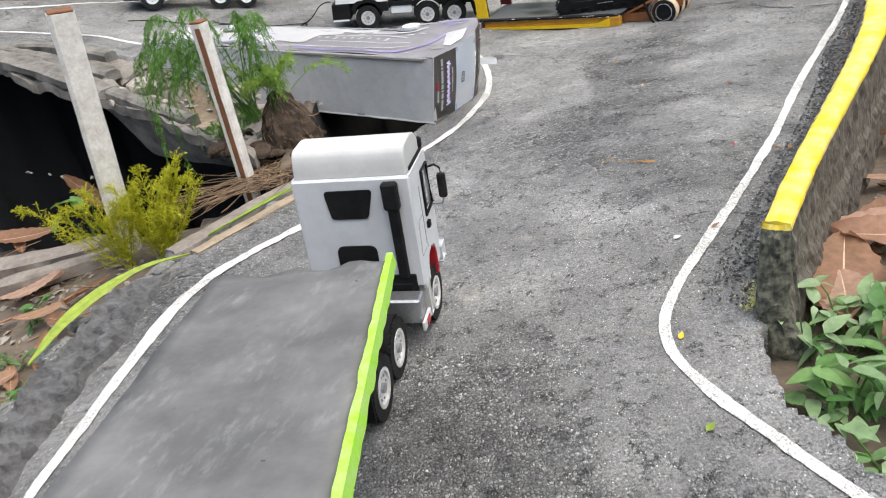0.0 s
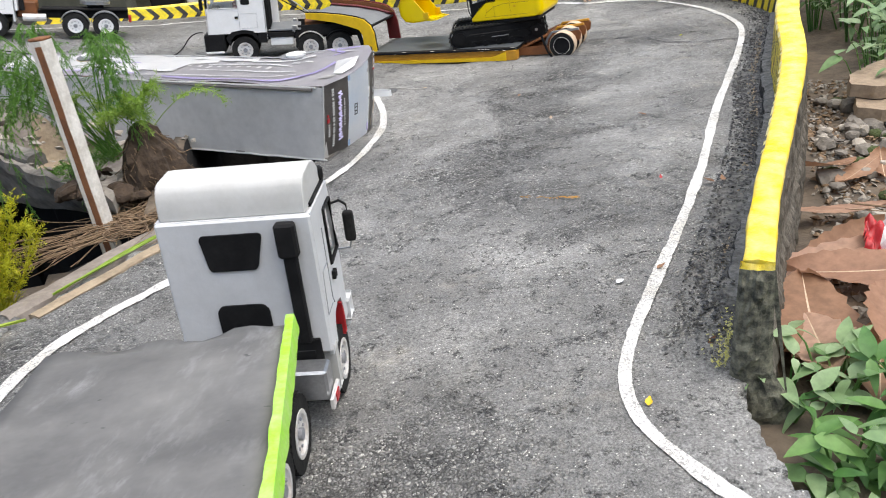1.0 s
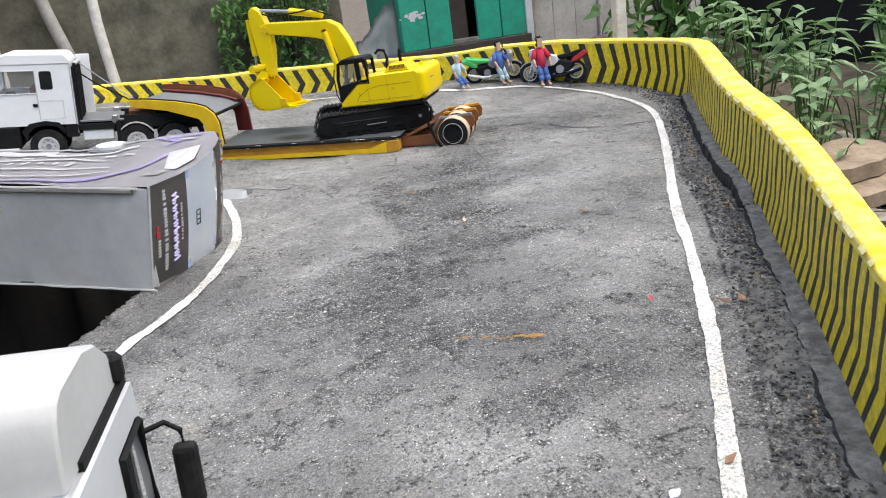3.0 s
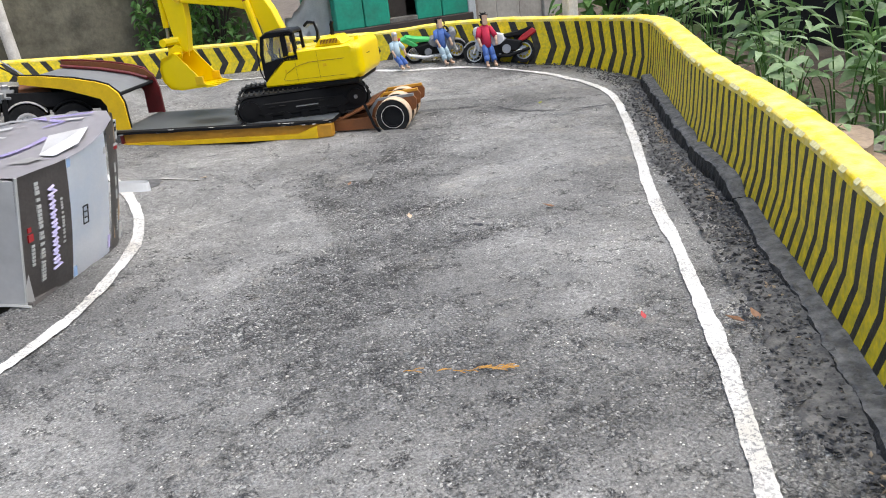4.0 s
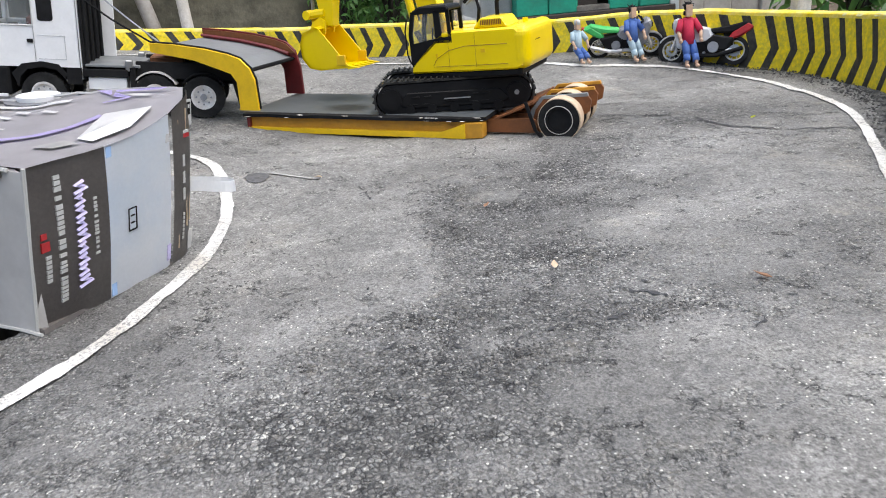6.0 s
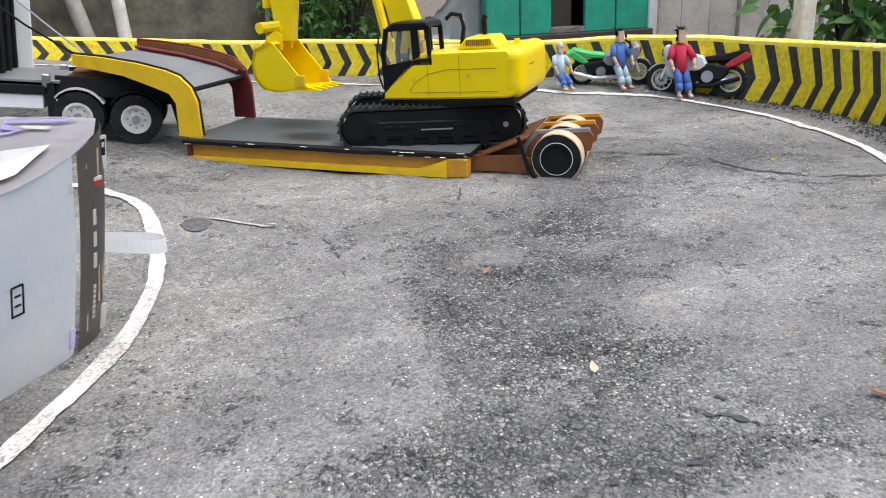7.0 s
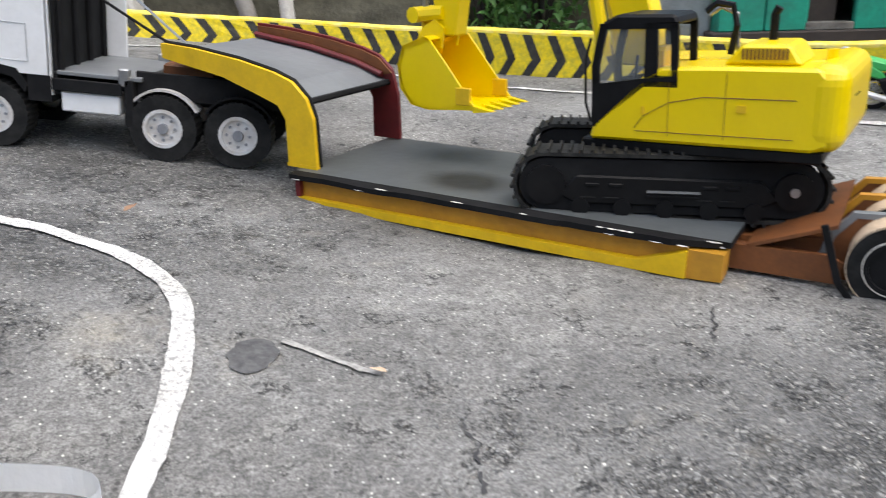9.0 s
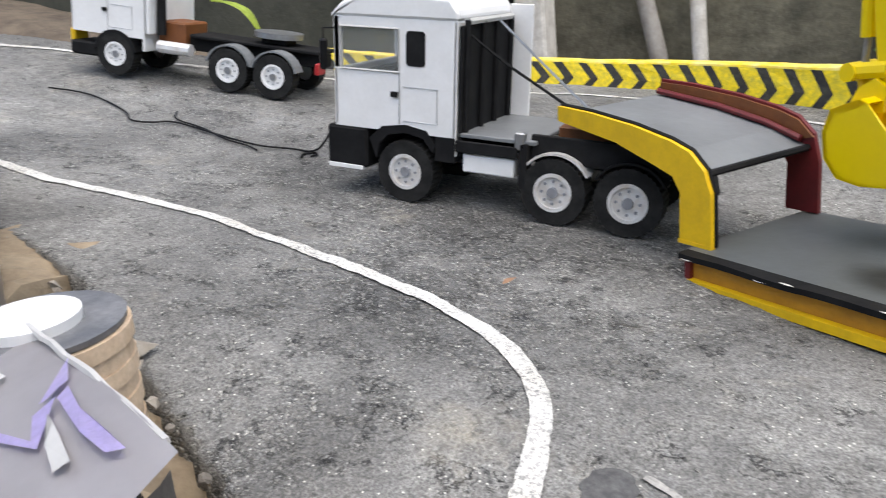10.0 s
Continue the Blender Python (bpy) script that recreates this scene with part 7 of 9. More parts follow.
# ---- plants, stones and leaves ----
def leaf_bm(bm, m, length, width, fold=0.25, curl=0.3, n=7):
    """A pointed leaf with a midrib fold and a downward curl."""
    prev = None
    for i in range(n + 1):
        t = i / n
        w = width / 2 * (math.sin(3.1416 * t ** 0.62) ** 0.85) if 0 < i < n else 0.0008
        x = length * t
        z = -curl * length * t * t
        row = [bm.verts.new(m @ Vector((x, -w, z + fold * w))), bm.verts.new(m @ Vector((x, 0, z))), bm.verts.new(m @ Vector((x, w, z + fold * w)))]
        if prev:
            for k in range(2):
                bm.faces.new((prev[k], prev[k + 1], row[k + 1], row[k])).smooth = True
        prev = row


def leaf_mesh(name, length, width, mat, fold=0.25, curl=0.3, thick=0.0006):
    bm = bmesh.new()
    leaf_bm(bm, Matrix.Identity(4), length, width, fold, curl)
    me = bpy.data.meshes.new(name)
    bm.to_mesh(me)
    bm.free()
    me.materials.append(mat)
    return me


BROAD = [leaf_mesh("leaf", 1.0, w, GREENLEAF, f, c) for w, f, c in ((0.4, 0.3, 0.25), (0.34, 0.2, 0.45), (0.46, 0.35, 0.15))]
DEEP = [leaf_mesh("leaf", 1.0, w, DEEPLEAF, f, c) for w, f, c in ((0.38, 0.3, 0.25), (0.32, 0.2, 0.4), (0.44, 0.3, 0.12))]


def broad_plant(x, y, z, height, spread, stems, leaves, size, seed, label, mats=None, group="leafy weeds"):
    rng = random.Random(seed)
    t = thing("leafy_plant", label, "plant", pose(x, y, z), group)
    bm = bmesh.new()
    spots = []
    for s in range(stems):
        a, r = rng.uniform(0, 6.28), spread * math.sqrt(rng.random())
        bx, by = 0.25 * r * math.cos(a), 0.25 * r * math.sin(a)
        tx, ty, tz = r * math.cos(a), r * math.sin(a), height * rng.uniform(0.55, 1.0)
        pts = [(bx + (tx - bx) * k, by + (ty - by) * k, tz * math.sin(1.57 * k)) for k in (0, 0.33, 0.66, 1)]
        tube(pts, 0.0022 * max(1.0, height * 4), 5, bm, 0.4)
        for q in range(max(1, leaves // stems)):
            k = 1.0 if q == 0 else rng.uniform(0.15, 1.0)
            spots.append((bx + (tx - bx) * k, by + (ty - by) * k, tz * math.sin(1.57 * k), rng.uniform(0, 360)))
    part("stem", bm, DEEPLEAF, t)
    meshes = mats or BROAD
    for px, py, pz, ang in spots:
        ob = new("leaf", meshes[rng.randrange(3)])
        ob.parent = t
        s = size * rng.uniform(0.6, 1.25)
        ob.matrix_basis = pose(px, py, pz, rng.uniform(-20, 20), rng.uniform(-35, 25), ang) @ Matrix.Scale(s, 4)
    return t


def needles(fol, a, b, count, size, rng, droop):
    """Fine soft needles along one branchlet."""
    for q in range(count):
        base = a.lerp(b, (q + rng.random()) / count)
        along = (b - a).normalized()
        off = (Vector((rng.uniform(-1, 1), rng.uniform(-1, 1), rng.uniform(-1, 1) - droop)) + along * 0.9).normalized() * size * rng.uniform(0.6, 1.2)
        cr = off.cross(Vector((rng.uniform(-1, 1), rng.uniform(-1, 1), 1))).normalized() * 0.0008
        mid = base + off * 0.5
        fol.faces.new([fol.verts.new(k) for k in (base, mid - cr, base + off, mid + cr)])


def feathery(x, y, z, label, mat, seed, fronds, reach, rise, fall, needle=0.012, name="feathery_plant", twig=0.06, bare=4):
    """A plant of arching fronds whose fine branchlets carry soft needles; reach, rise and fall give the fronds' spread."""
    rng = random.Random(seed)
    t = thing(name, label, "plant", pose(x, y, z))
    stem, fol = bmesh.new(), bmesh.new()
    for s in range(fronds):
        start = Vector((rng.uniform(-0.02, 0.02), rng.uniform(-0.02, 0.02), 0.0))
        apex = Vector((rng.uniform(*reach[0]), rng.uniform(*reach[1]), rng.uniform(*rise)))
        tip = apex + Vector((rng.uniform(0.15, 0.55) * apex.x, rng.uniform(0.1, 0.5) * apex.y, -rng.uniform(*fall)))
        ctl = apex * 2 - (start + tip) / 2
        ctl.z = max(ctl.z, apex.z)
        n = 16
        pts = [start * (1 - k) ** 2 + ctl * 2 * k * (1 - k) + tip * k * k for k in [i / n for i in range(n + 1)]]
        tube(pts, 0.0013, 4, stem, 0.4)
        droop = 1.7 if fall[1] > 0.1 else 0.0
        for i in range(bare, n):
            d = (pts[i + 1] - pts[i]).normalized()
            for q in range(3):
                side = d.cross(Vector((rng.uniform(-0.4, 0.4), rng.uniform(-0.4, 0.4), 1))).normalized() * rng.choice((-1, 1))
                L = twig * rng.uniform(0.5, 1.1) * (1.15 - 0.75 * i / n)
                a = pts[i].lerp(pts[i + 1], rng.random())
                b = a + (side * 0.7 + d * 0.7 + Vector((0, 0, -0.55 * droop))).normalized() * L
                tube([a, a.lerp(b, 0.5) + Vector((0, 0, 0.003)), b], 0.0005, 3, stem, 0.5)
                needles(fol, a, b, max(5, int(L / 0.0022)), needle, rng, droop * 0.6)
        needles(fol, pts[n - 1], tip, 8, needle, rng, droop * 0.6)
    part("stem", stem, mat, t)
    ob = part("foliage", fol, mat, t)
    ob["kind"] = "stuff"
    return t


def stone_mesh(seed, mat, flat=0.6):
    rng = random.Random(seed)
    bm = bmesh.new()
    bmesh.ops.create_icosphere(bm, subdivisions=2, radius=0.5)
    off = rng.uniform(0, 50)
    for v in bm.verts:
        k = 1 + 0.45 * fbm(v.co.x * 1.6 + off, v.co.y * 1.6, v.co.z * 1.6, 3)
        v.co = Vector((v.co.x * k, v.co.y * k * 0.8, v.co.z * k * flat))
    for p in range(3):
        nrm = Vector((rng.uniform(-1, 1), rng.uniform(-1, 1), rng.uniform(-0.3, 1))).normalized()
        for v in bm.verts:
            d = v.co.dot(nrm) - 0.33
            if d > 0:
                v.co -= nrm * d
    me = bpy.data.meshes.new("stone")
    bm.to_mesh(me)
    bm.free()
    me.materials.append(mat)
    return me


STONES = [stone_mesh(k, STONE if k % 3 else BANK, 0.35 + 0.12 * (k % 4)) for k in range(8)]


def ground_at(x, y):
    return zroad(x, y) if inside(ROAD_POLY, x, y) else outer_height(x, y)


def stone(x, y, size, rng, dz=0.0, label="rough grey broken stone lying on the soil"):
    ob = new("stone", STONES[rng.randrange(8)])
    ob.matrix_basis = pose(x, y, ground_at(x, y) + size * 0.12 + dz, rng.uniform(-15, 15), rng.uniform(-15, 15), rng.uniform(0, 360)) @ Matrix.Scale(size, 4)
    tagged(ob, label, "stone", "broken stones")


def rubble(name, label, spots, mat, seed):
    """Countless small chips, joined."""
    rng = random.Random(seed)
    verts, faces = [], []
    base = [(1, 0, 0), (0, 1, 0), (-1, 0, 0), (0, -1, 0), (0, 0, 0.8), (0, 0, -0.6)]
    tri = [(0, 1, 4), (1, 2, 4), (2, 3, 4), (3, 0, 4), (1, 0, 5), (2, 1, 5), (3, 2, 5), (0, 3, 5)]
    for x, y, z, s in spots:
        m = pose(x, y, z, rng.uniform(-40, 40), rng.uniform(-40, 40), rng.uniform(0, 360))
        k = len(verts)
        sx, sy, sz = s * rng.uniform(0.7, 1.3), s * rng.uniform(0.4, 1.0), s * rng.uniform(0.3, 0.8)
        verts += [tuple(m @ Vector((a * sx * rng.uniform(0.7, 1.2), b * sy, c * sz))) for a, b, c in base]
        faces += [tuple(k + i for i in f) for f in tri]
    me = bpy.data.meshes.new(name)
    me.from_pydata(verts, [], faces)
    me.materials.append(mat)
    tagged(new(name, me), label, "debris", kind="stuff")


def dry_leaf(x, y, z, length, width, rot, seed, label="large curled dry brown leaf on the ground", mat=None):
    rng = random.Random(seed)
    bm = bmesh.new()
    n, k = 22, 9
    us = (-1.0, -0.8, -0.55, -0.3, -0.025, 0.025, 0.3, 0.55, 0.8, 1.0)
    rows = []
    bend, twist = rng.uniform(0.05, 0.2), rng.uniform(-0.4, 0.4)
    for i in range(n + 1):
        t = i / n
        w = width / 2 * max(0.04, math.sin(3.1416 * min(1, t * 0.97 + 0.02)) ** 0.7) * (1 + 0.08 * math.sin(i * 2.3))
        row = []
        for j in range(k + 1):
            u = us[j]
            zz = 0.14 * width * u * u * (0.6 + 0.6 * math.sin(t * 4 + seed)) + bend * length * (t - 0.5) ** 2 + 0.012 * width * math.sin(t * 60) * abs(u) - 0.02 * width * (abs(u) < 0.1)
            row.append(bm.verts.new((length * (t - 0.5), u * w, zz + twist * u * w * (t - 0.5))))
        rows.append(row)
    for a, b in zip(rows, rows[1:]):
        for j in range(k):
            f = bm.faces.new((a[j], a[j + 1], b[j + 1], b[j]))
            f.smooth, f.material_index = True, int(j == 4)
    tagged(part("dry_leaf", bm, [mat or DRYLEAF, CARD], m=pose(x, y, z, *rot)), label, "dry leaf", "fallen leaves")


RB = random.Random(21)
# feathery plants beside the hollow
feathery(-0.6, 2.0, 0.14, "drooping feathery green fern growing from a root ball", FEATHER, 5, 30, ((-0.26, 0.08), (-0.1, 0.06)), (0.12, 0.3), (0.05, 0.27), 0.011)
feathery(-0.525, 2.02, 0.17, "small feathery green fern on the root ball", FERN_LIGHT, 6, 13, ((-0.1, 0.14), (-0.08, 0.06)), (0.05, 0.11), (0.0, 0.05), twig=0.045)
feathery(-0.7, 2.06, 0.07, "low dark green fern in the shade beside the bus", FEATHER, 16, 9, ((-0.08, 0.12), (-0.06, 0.04)), (0.03, 0.07), (0.0, 0.04), twig=0.04)
feathery(-0.79, 1.61, -0.05, "bushy yellow-green feathery plant at the post foot", LIME, 8, 20, ((-0.07, 0.1), (-0.05, 0.05)), (0.1, 0.18), (-0.06, 0.0), 0.01, "yellow_shrub", 0.042, 1)
feathery(-0.87, 1.6, -0.05, "bushy yellow-green feathery plant at the post foot", LIME, 9, 12, ((-0.15, 0.06), (-0.05, 0.03)), (0.08, 0.18), (-0.06, 0.0), 0.01, "yellow_shrub", 0.043, 1)


def curly_root(bm, p, v, steps, bend, r, rng, lie=1.0):
    pts = [p.copy()]
    turn = Vector((rng.uniform(-1, 1), rng.uniform(-1, 1), rng.uniform(-1, 1))) * bend
    for k in range(steps):
        v = (v + v.cross(turn) + Vector((rng.uniform(-1, 1), rng.uniform(-1, 1), rng.uniform(-1, 1))) * 0.25 * v.length).normalized() * v.length
        v.z *= lie
        p = p + v
        pts.append(p.copy())
    tube(pts, r, 4, bm, 0.6)


def root_ball():
    """A clod of dark soil, narrow at the top where the fern grows out, wrapped in fine roots."""
    t = thing("root_ball", "dark brown clod of soil and dry roots by the bus", "root ball", pose(-0.53, 2.015, 0.0))
    bm = bmesh.new()
    bmesh.ops.create_icosphere(bm, subdivisions=4, radius=1.0)
    for v in bm.verts:
        k = (v.co.z + 1) / 2
        r = 0.092 * (1 - 0.72 * k ** 1.6)
        lump = 1 + 0.3 * fbm(v.co.x * 2.6, v.co.y * 2.6, v.co.z * 2.6, 4)
        d = Vector((v.co.x, v.co.y, 0))
        d = d.normalized() if d.length > 1e-6 else d
        e = math.sqrt(max(0.0, 1 - v.co.z ** 2)) ** 0.4
        v.co = Vector((d.x * r * e * lump, d.y * r * e * lump, -0.03 + 0.21 * k + 0.012 * lump))
    part("soil_clod", bm, CLOD, t)
    rng = random.Random(12)
    bm = bmesh.new()
    for k in range(190):
        a, f = rng.uniform(0, 6.28), rng.random()
        r = 0.094 * (1 - 0.72 * f ** 1.6)
        p = Vector((r * math.cos(a), r * math.sin(a), -0.02 + 0.2 * f))
        v = Vector((0.4 * math.cos(a + 1.2), 0.4 * math.sin(a + 1.2), -0.8)).normalized() * 0.008
        curly_root(bm, p, v, 6, 0.15, rng.uniform(0.0006, 0.0015), rng)
    ob = part("root_tangle", bm, ROOT, t)
    ob["kind"] = "stuff"


root_ball()


def dry_roots():
    rng = random.Random(15)
    bm = bmesh.new()
    for k in range(230):
        p = Vector((-0.53 + rng.gauss(0, 0.05), 1.86 + rng.gauss(0, 0.025), 0.008 + rng.uniform(0, 0.028)))
        curly_root(bm, p, Vector((rng.uniform(-1, 0.6), rng.uniform(-0.7, 0.5), 0.1)).normalized() * 0.014, 9, 0.5, rng.uniform(0.0009, 0.0019), rng, 0.35)
    for k in range(46):
        p = Vector((-0.58 + rng.uniform(-0.06, 0.06), 1.84 + rng.uniform(-0.05, 0.03), 0.015 + rng.uniform(0, 0.02)))
        curly_root(bm, p, Vector((-0.027, -0.012 + rng.uniform(-0.008, 0.008), -0.002)), 8, 0.08, rng.uniform(0.0008, 0.0017), rng, 0.5)
    tagged(part("dry_roots", bm, ROOT), "tangled dry brown roots along the road edge", "roots", kind="stuff")


dry_roots()
CLODS = [stone_mesh(50 + k, CLOD, 0.6) for k in range(4)]
for k in range(34):
    x, y = RB.uniform(-0.72, -0.46), RB.uniform(1.9, 2.08)
    ob = new("soil_lump", CLODS[k % 4])
    ob.matrix_basis = pose(x, y, 0.075 - 0.25 * (x + 0.68) + 0.01 if x > -0.68 else 0.09, RB.uniform(-20, 20), RB.uniform(-20, 20), RB.uniform(0, 360)) @ Matrix.Scale(RB.uniform(0.025, 0.07), 4)
    tagged(ob, "dark brown lump of rooted soil beside the bus", "soil", "soil lumps")


def concrete_post(x0, y0, z0, x1, y1, z1, w, label, streak=True):
    a, b = Vector((x0, y0, z0)), Vector((x1, y1, z1))
    L = (b - a).length
    t = thing("concrete_post", label, "post", Matrix.Translation(a) @ (b - a).to_track_quat("Z", "Y").to_matrix().to_4x4() @ pose(0, 0, 0, 0, 0, 28))
    bm = bmesh.new()
    n = 14
    rows = []
    for i in range(n + 1):
        k = 1 + 0.05 * fbm(i * 0.7, 3.0, x0 * 9, 3)
        h = w / 2 * k
        c = h * 0.72
        rows.append([bm.verts.new((px, py, L * i / n)) for px, py in ((-h, -c), (-c, -h), (c, -h), (h, -c), (h, c), (c, h), (-c, h), (-h, c))])
    for p, q in zip(rows, rows[1:]):
        for k in range(8):
            bm.faces.new((p[k], p[(k + 1) % 8], q[(k + 1) % 8], q[k]))
    bm.faces.new(rows[0][::-1])
    bm.faces.new(rows[-1])
    part("shaft", bm, POST, t)
    bm = box(-w * 0.47, w * 0.47, -w * 0.47, w * 0.47, L, L + 0.006, 0.002)
    part("rusty_cap", bm, RUST, t)
    if streak:
        part("rust_streak", box(-w * 0.37, w * 0.1, w * 0.4, w * 0.53, L * 0.02, L * 0.98, 0.001), RUST, t)


concrete_post(-0.925, 1.7, -0.12, -0.855, 1.7, 0.52, 0.056, "tall whitewashed concrete post with rusty top", False)
concrete_post(-0.628, 1.845, -0.06, -0.622, 1.85, 0.42, 0.034, "thin whitewashed concrete post with a rust-brown side")
concrete_post(-1.52, 1.95, -0.4, -1.5, 1.95, 0.1, 0.06, "short whitewashed concrete post in the hollow")

# strip of pale slabs along the left edge of the near leg
def edge_slab(points, w, h, mat, label, name="edge_slab"):
    pts = smooth_path([Vector(p) for p in points], 0.02, 2)
    bm = bmesh.new()
    prev = None
    for i, p in enumerate(pts):
        d = (pts[min(i + 1, len(pts) - 1)] - pts[max(i - 1, 0)]).normalized()
        nn = Vector((-d.y, d.x, 0)).normalized()
        row = []
        for a, c in ((-1, -1), (-1, 0.6), (-0.6, 1), (0.6, 1), (1, 0.5), (1, -1)):
            k = 1 + 0.25 * fbm(p.x * 12, p.y * 12, a * 3 + c, 3)
            q = p + nn * (a * w / 2 * k)
            row.append(bm.verts.new((q.x, q.y, p.z + c * h / 2 * k)))
        if prev:
            for k in range(6):
                bm.faces.new((prev[k], prev[(k + 1) % 6], row[(k + 1) % 6], row[k]))
        else:
            bm.faces.new(row[::-1])
        prev = row
    bm.faces.new(prev)
    bmesh.ops.recalc_face_normals(bm, faces=bm.faces[:])
    tagged(part(name, bm, mat), label, "edging")


edge_slab([(-0.74, 1.52, -0.005), (-0.6, 1.68, -0.002), (-0.45, 1.84, 0.0)], 0.05, 0.03, SLAB, "weathered pale wooden batten along the road edge", "wooden_batten")
edge_slab([(-0.68, 1.5, 0.0), (-0.56, 1.64, 0.0), (-0.43, 1.78, 0.0)], 0.03, 0.014, PALE_SOIL, "strip of pale sandy mortar along the road edge", "mortar_strip")
edge_slab([(-1.5, 1.72, -0.04), (-1.2, 1.69, -0.035), (-0.98, 1.72, -0.03)], 0.075, 0.04, SLAB, "weathered split log on the soil", "split_log")
edge_slab([(-1.45, 1.56, -0.045), (-1.15, 1.6, -0.04), (-0.93, 1.67, -0.035)], 0.045, 0.034, SLAB, "dark weathered branch on the soil", "branch")
for k, (pts, w) in enumerate((([(-1.85, 2.82, 0.39), (-1.4, 2.54, 0.29), (-1.1, 2.33, 0.2)], 0.08), ([(-1.3, 2.5, 0.25), (-1.05, 2.3, 0.185), (-0.8, 2.1, 0.125)], 0.05), ([(-1.9, 2.9, 0.38), (-1.5, 2.7, 0.31), (-1.15, 2.5, 0.22)], 0.06),
                              ([(-1.6, 2.8, 0.33), (-1.4, 2.76, 0.3), (-1.2, 2.66, 0.25)], 0.05))):
    edge_slab(pts, w, 0.03, CONCRETE, "crumbling layered concrete slab above the dark hollow", "broken_slab")
for k in range(26):
    x = RB.uniform(-2.0, -0.62)
    f = RB.random()
    yb = 2.3 - 0.62 * (x + 1.05) if x > -1.8 else 2.76
    stone(x, min(yb + 0.04 + f * max(0.05, 2.72 - yb), 2.62 if x > -1.0 else 2.8), RB.uniform(0.04, 0.13), RB, 0.0, "pale broken stone on the bank under the upper road")
# rim of the hollow as seen from the upper bend
for k in range(14):
    stone(RB.uniform(-0.5, -0.22), RB.uniform(2.4, 2.55), RB.uniform(0.006, 0.018), RB, -0.01, "small pale stone in the sandy hollow")

# right side: rubble and leaves beyond the kerb wall
for k in range(110):
    u = RB.random()
    bx, by = 0.5 + 0.95 * u, 1.05 + 1.35 * u
    off = 0.1 + 0.5 * RB.random() ** 1.3
    stone(bx + off * 0.86, by - off * 0.5, RB.uniform(0.035, 0.1), RB)
spots = []
for k in range(900):
    u = RB.random()
    bx, by = 0.4 + 1.05 * u, 0.9 + 1.5 * u
    off = 0.07 + 0.75 * RB.random()
    x, y = bx + off * 0.86, by - off * 0.5
    spots.append((x, y, outer_height(x, y) + 0.004, RB.uniform(0.006, 0.02)))
rubble("stone_chips", "small stone chips and twigs on the soil", spots, STONE, 31)
spots = []
for k in range(500):
    x, y = RB.uniform(-1.5, -0.8), RB.uniform(0.7, 1.7)
    if not inside(ROAD_POLY, x, y):
        spots.append((x, y, outer_height(x, y) + 0.003, RB.uniform(0.005, 0.016)))
for k in range(500):
    x = RB.uniform(-1.9, -0.2)
    y = RB.uniform(2.0, 2.8)
    if not inside(ROAD_POLY, x, y) and outer_height(x, y) > -0.1:
        spots.append((x, y, outer_height(x, y) + 0.003, RB.uniform(0.005, 0.02)))
rubble("stone_chips", "small stone chips on the bank", spots, STONE, 32)
spots = []
KP = smooth_path([(*p, 0) for p in KERB], 0.01, 2)
for k in range(4200):
    s = RB.uniform(0.1, 3.0) if k % 2 else RB.uniform(0.1, 1.2)
    p, nrm = kerb_point(KP, s)
    near = 0.5 + 0.5 * fbm(s * 6, 2.0, 7.0, 2)
    q = p - nrm * min(0.095 - 0.02 * sstep(1.1, 1.5, s), abs(RB.gauss(0, 0.032 + 0.024 * near)))
    spots.append((q.x, q.y, zroad(q.x, q.y) + 0.004, RB.uniform(0.0015, 0.005)))
grey = []
for k in range(2600):
    s = RB.uniform(0.02, 1.3) if k % 3 else RB.uniform(1.2, 2.2)
    p, nrm = kerb_point(KP, s)
    q = p - nrm * RB.uniform(0.005, 0.098)
    grey.append((q.x, q.y, zroad(q.x, q.y) + road_relief(q.x, q.y) + 0.0045, RB.uniform(0.0012, 0.0042)))
rubble("grey_crumbs", "grey asphalt crumbs along the kerb foot", grey, CRUST, 38)
rubble("tar_crumbs", "black tar crumbs and grit along the kerb foot", spots, TAR, 33)
spots = []
for k in range(420):
    s = RB.choice((RB.uniform(0.25, 0.9), RB.uniform(1.0, 1.32), RB.uniform(1.36, 1.7), RB.uniform(0.9, 1.9)))
    p, nrm = kerb_point(KP, s)
    q = p - nrm * (0.043 + abs(RB.gauss(0, 0.009)))
    spots.append((q.x, q.y, zroad(q.x, q.y) + 0.004, RB.uniform(0.0012, 0.004)))
rubble("soil_crumbs", "brown soil crumbs in the gutter", spots, PALE_SOIL, 34)
spots = []
for k in range(4500):
    x, y = RB.uniform(-0.7, 1.3), RB.uniform(0.5, 3.5)
    if inside(ROAD_POLY, x, y) and fbm(x * 2.4, y * 2.4, 3.3, 3) > -0.05 + 0.35 * RB.random():
        spots.append((x, y, zroad(x, y) + road_relief(x, y) + 0.0008, RB.uniform(0.0009, 0.0026)))
rubble("pale_grit", "loose pale grit on the asphalt", spots, GRIT, 35)
spots = []
for k in range(9000):
    cx, cy, rx, ry, w = CRUMBLED[RB.randrange(len(CRUMBLED))]
    x, y = cx + RB.gauss(0, 0.75 * rx), cy + RB.gauss(0, 0.75 * ry)
    if inside(ROAD_POLY, x, y) and fbm(x * 14, y * 14, 8.3, 3) > 0.25 * RB.random() - 0.1:
        spots.append((x, y, zroad(x, y) + road_relief(x, y) + 0.0002, RB.uniform(0.0008, 0.0022) * (1.0 if k % 9 else 1.7)))
rubble("dark_grit", "crumbling dark asphalt grit", spots, VERGE, 36)

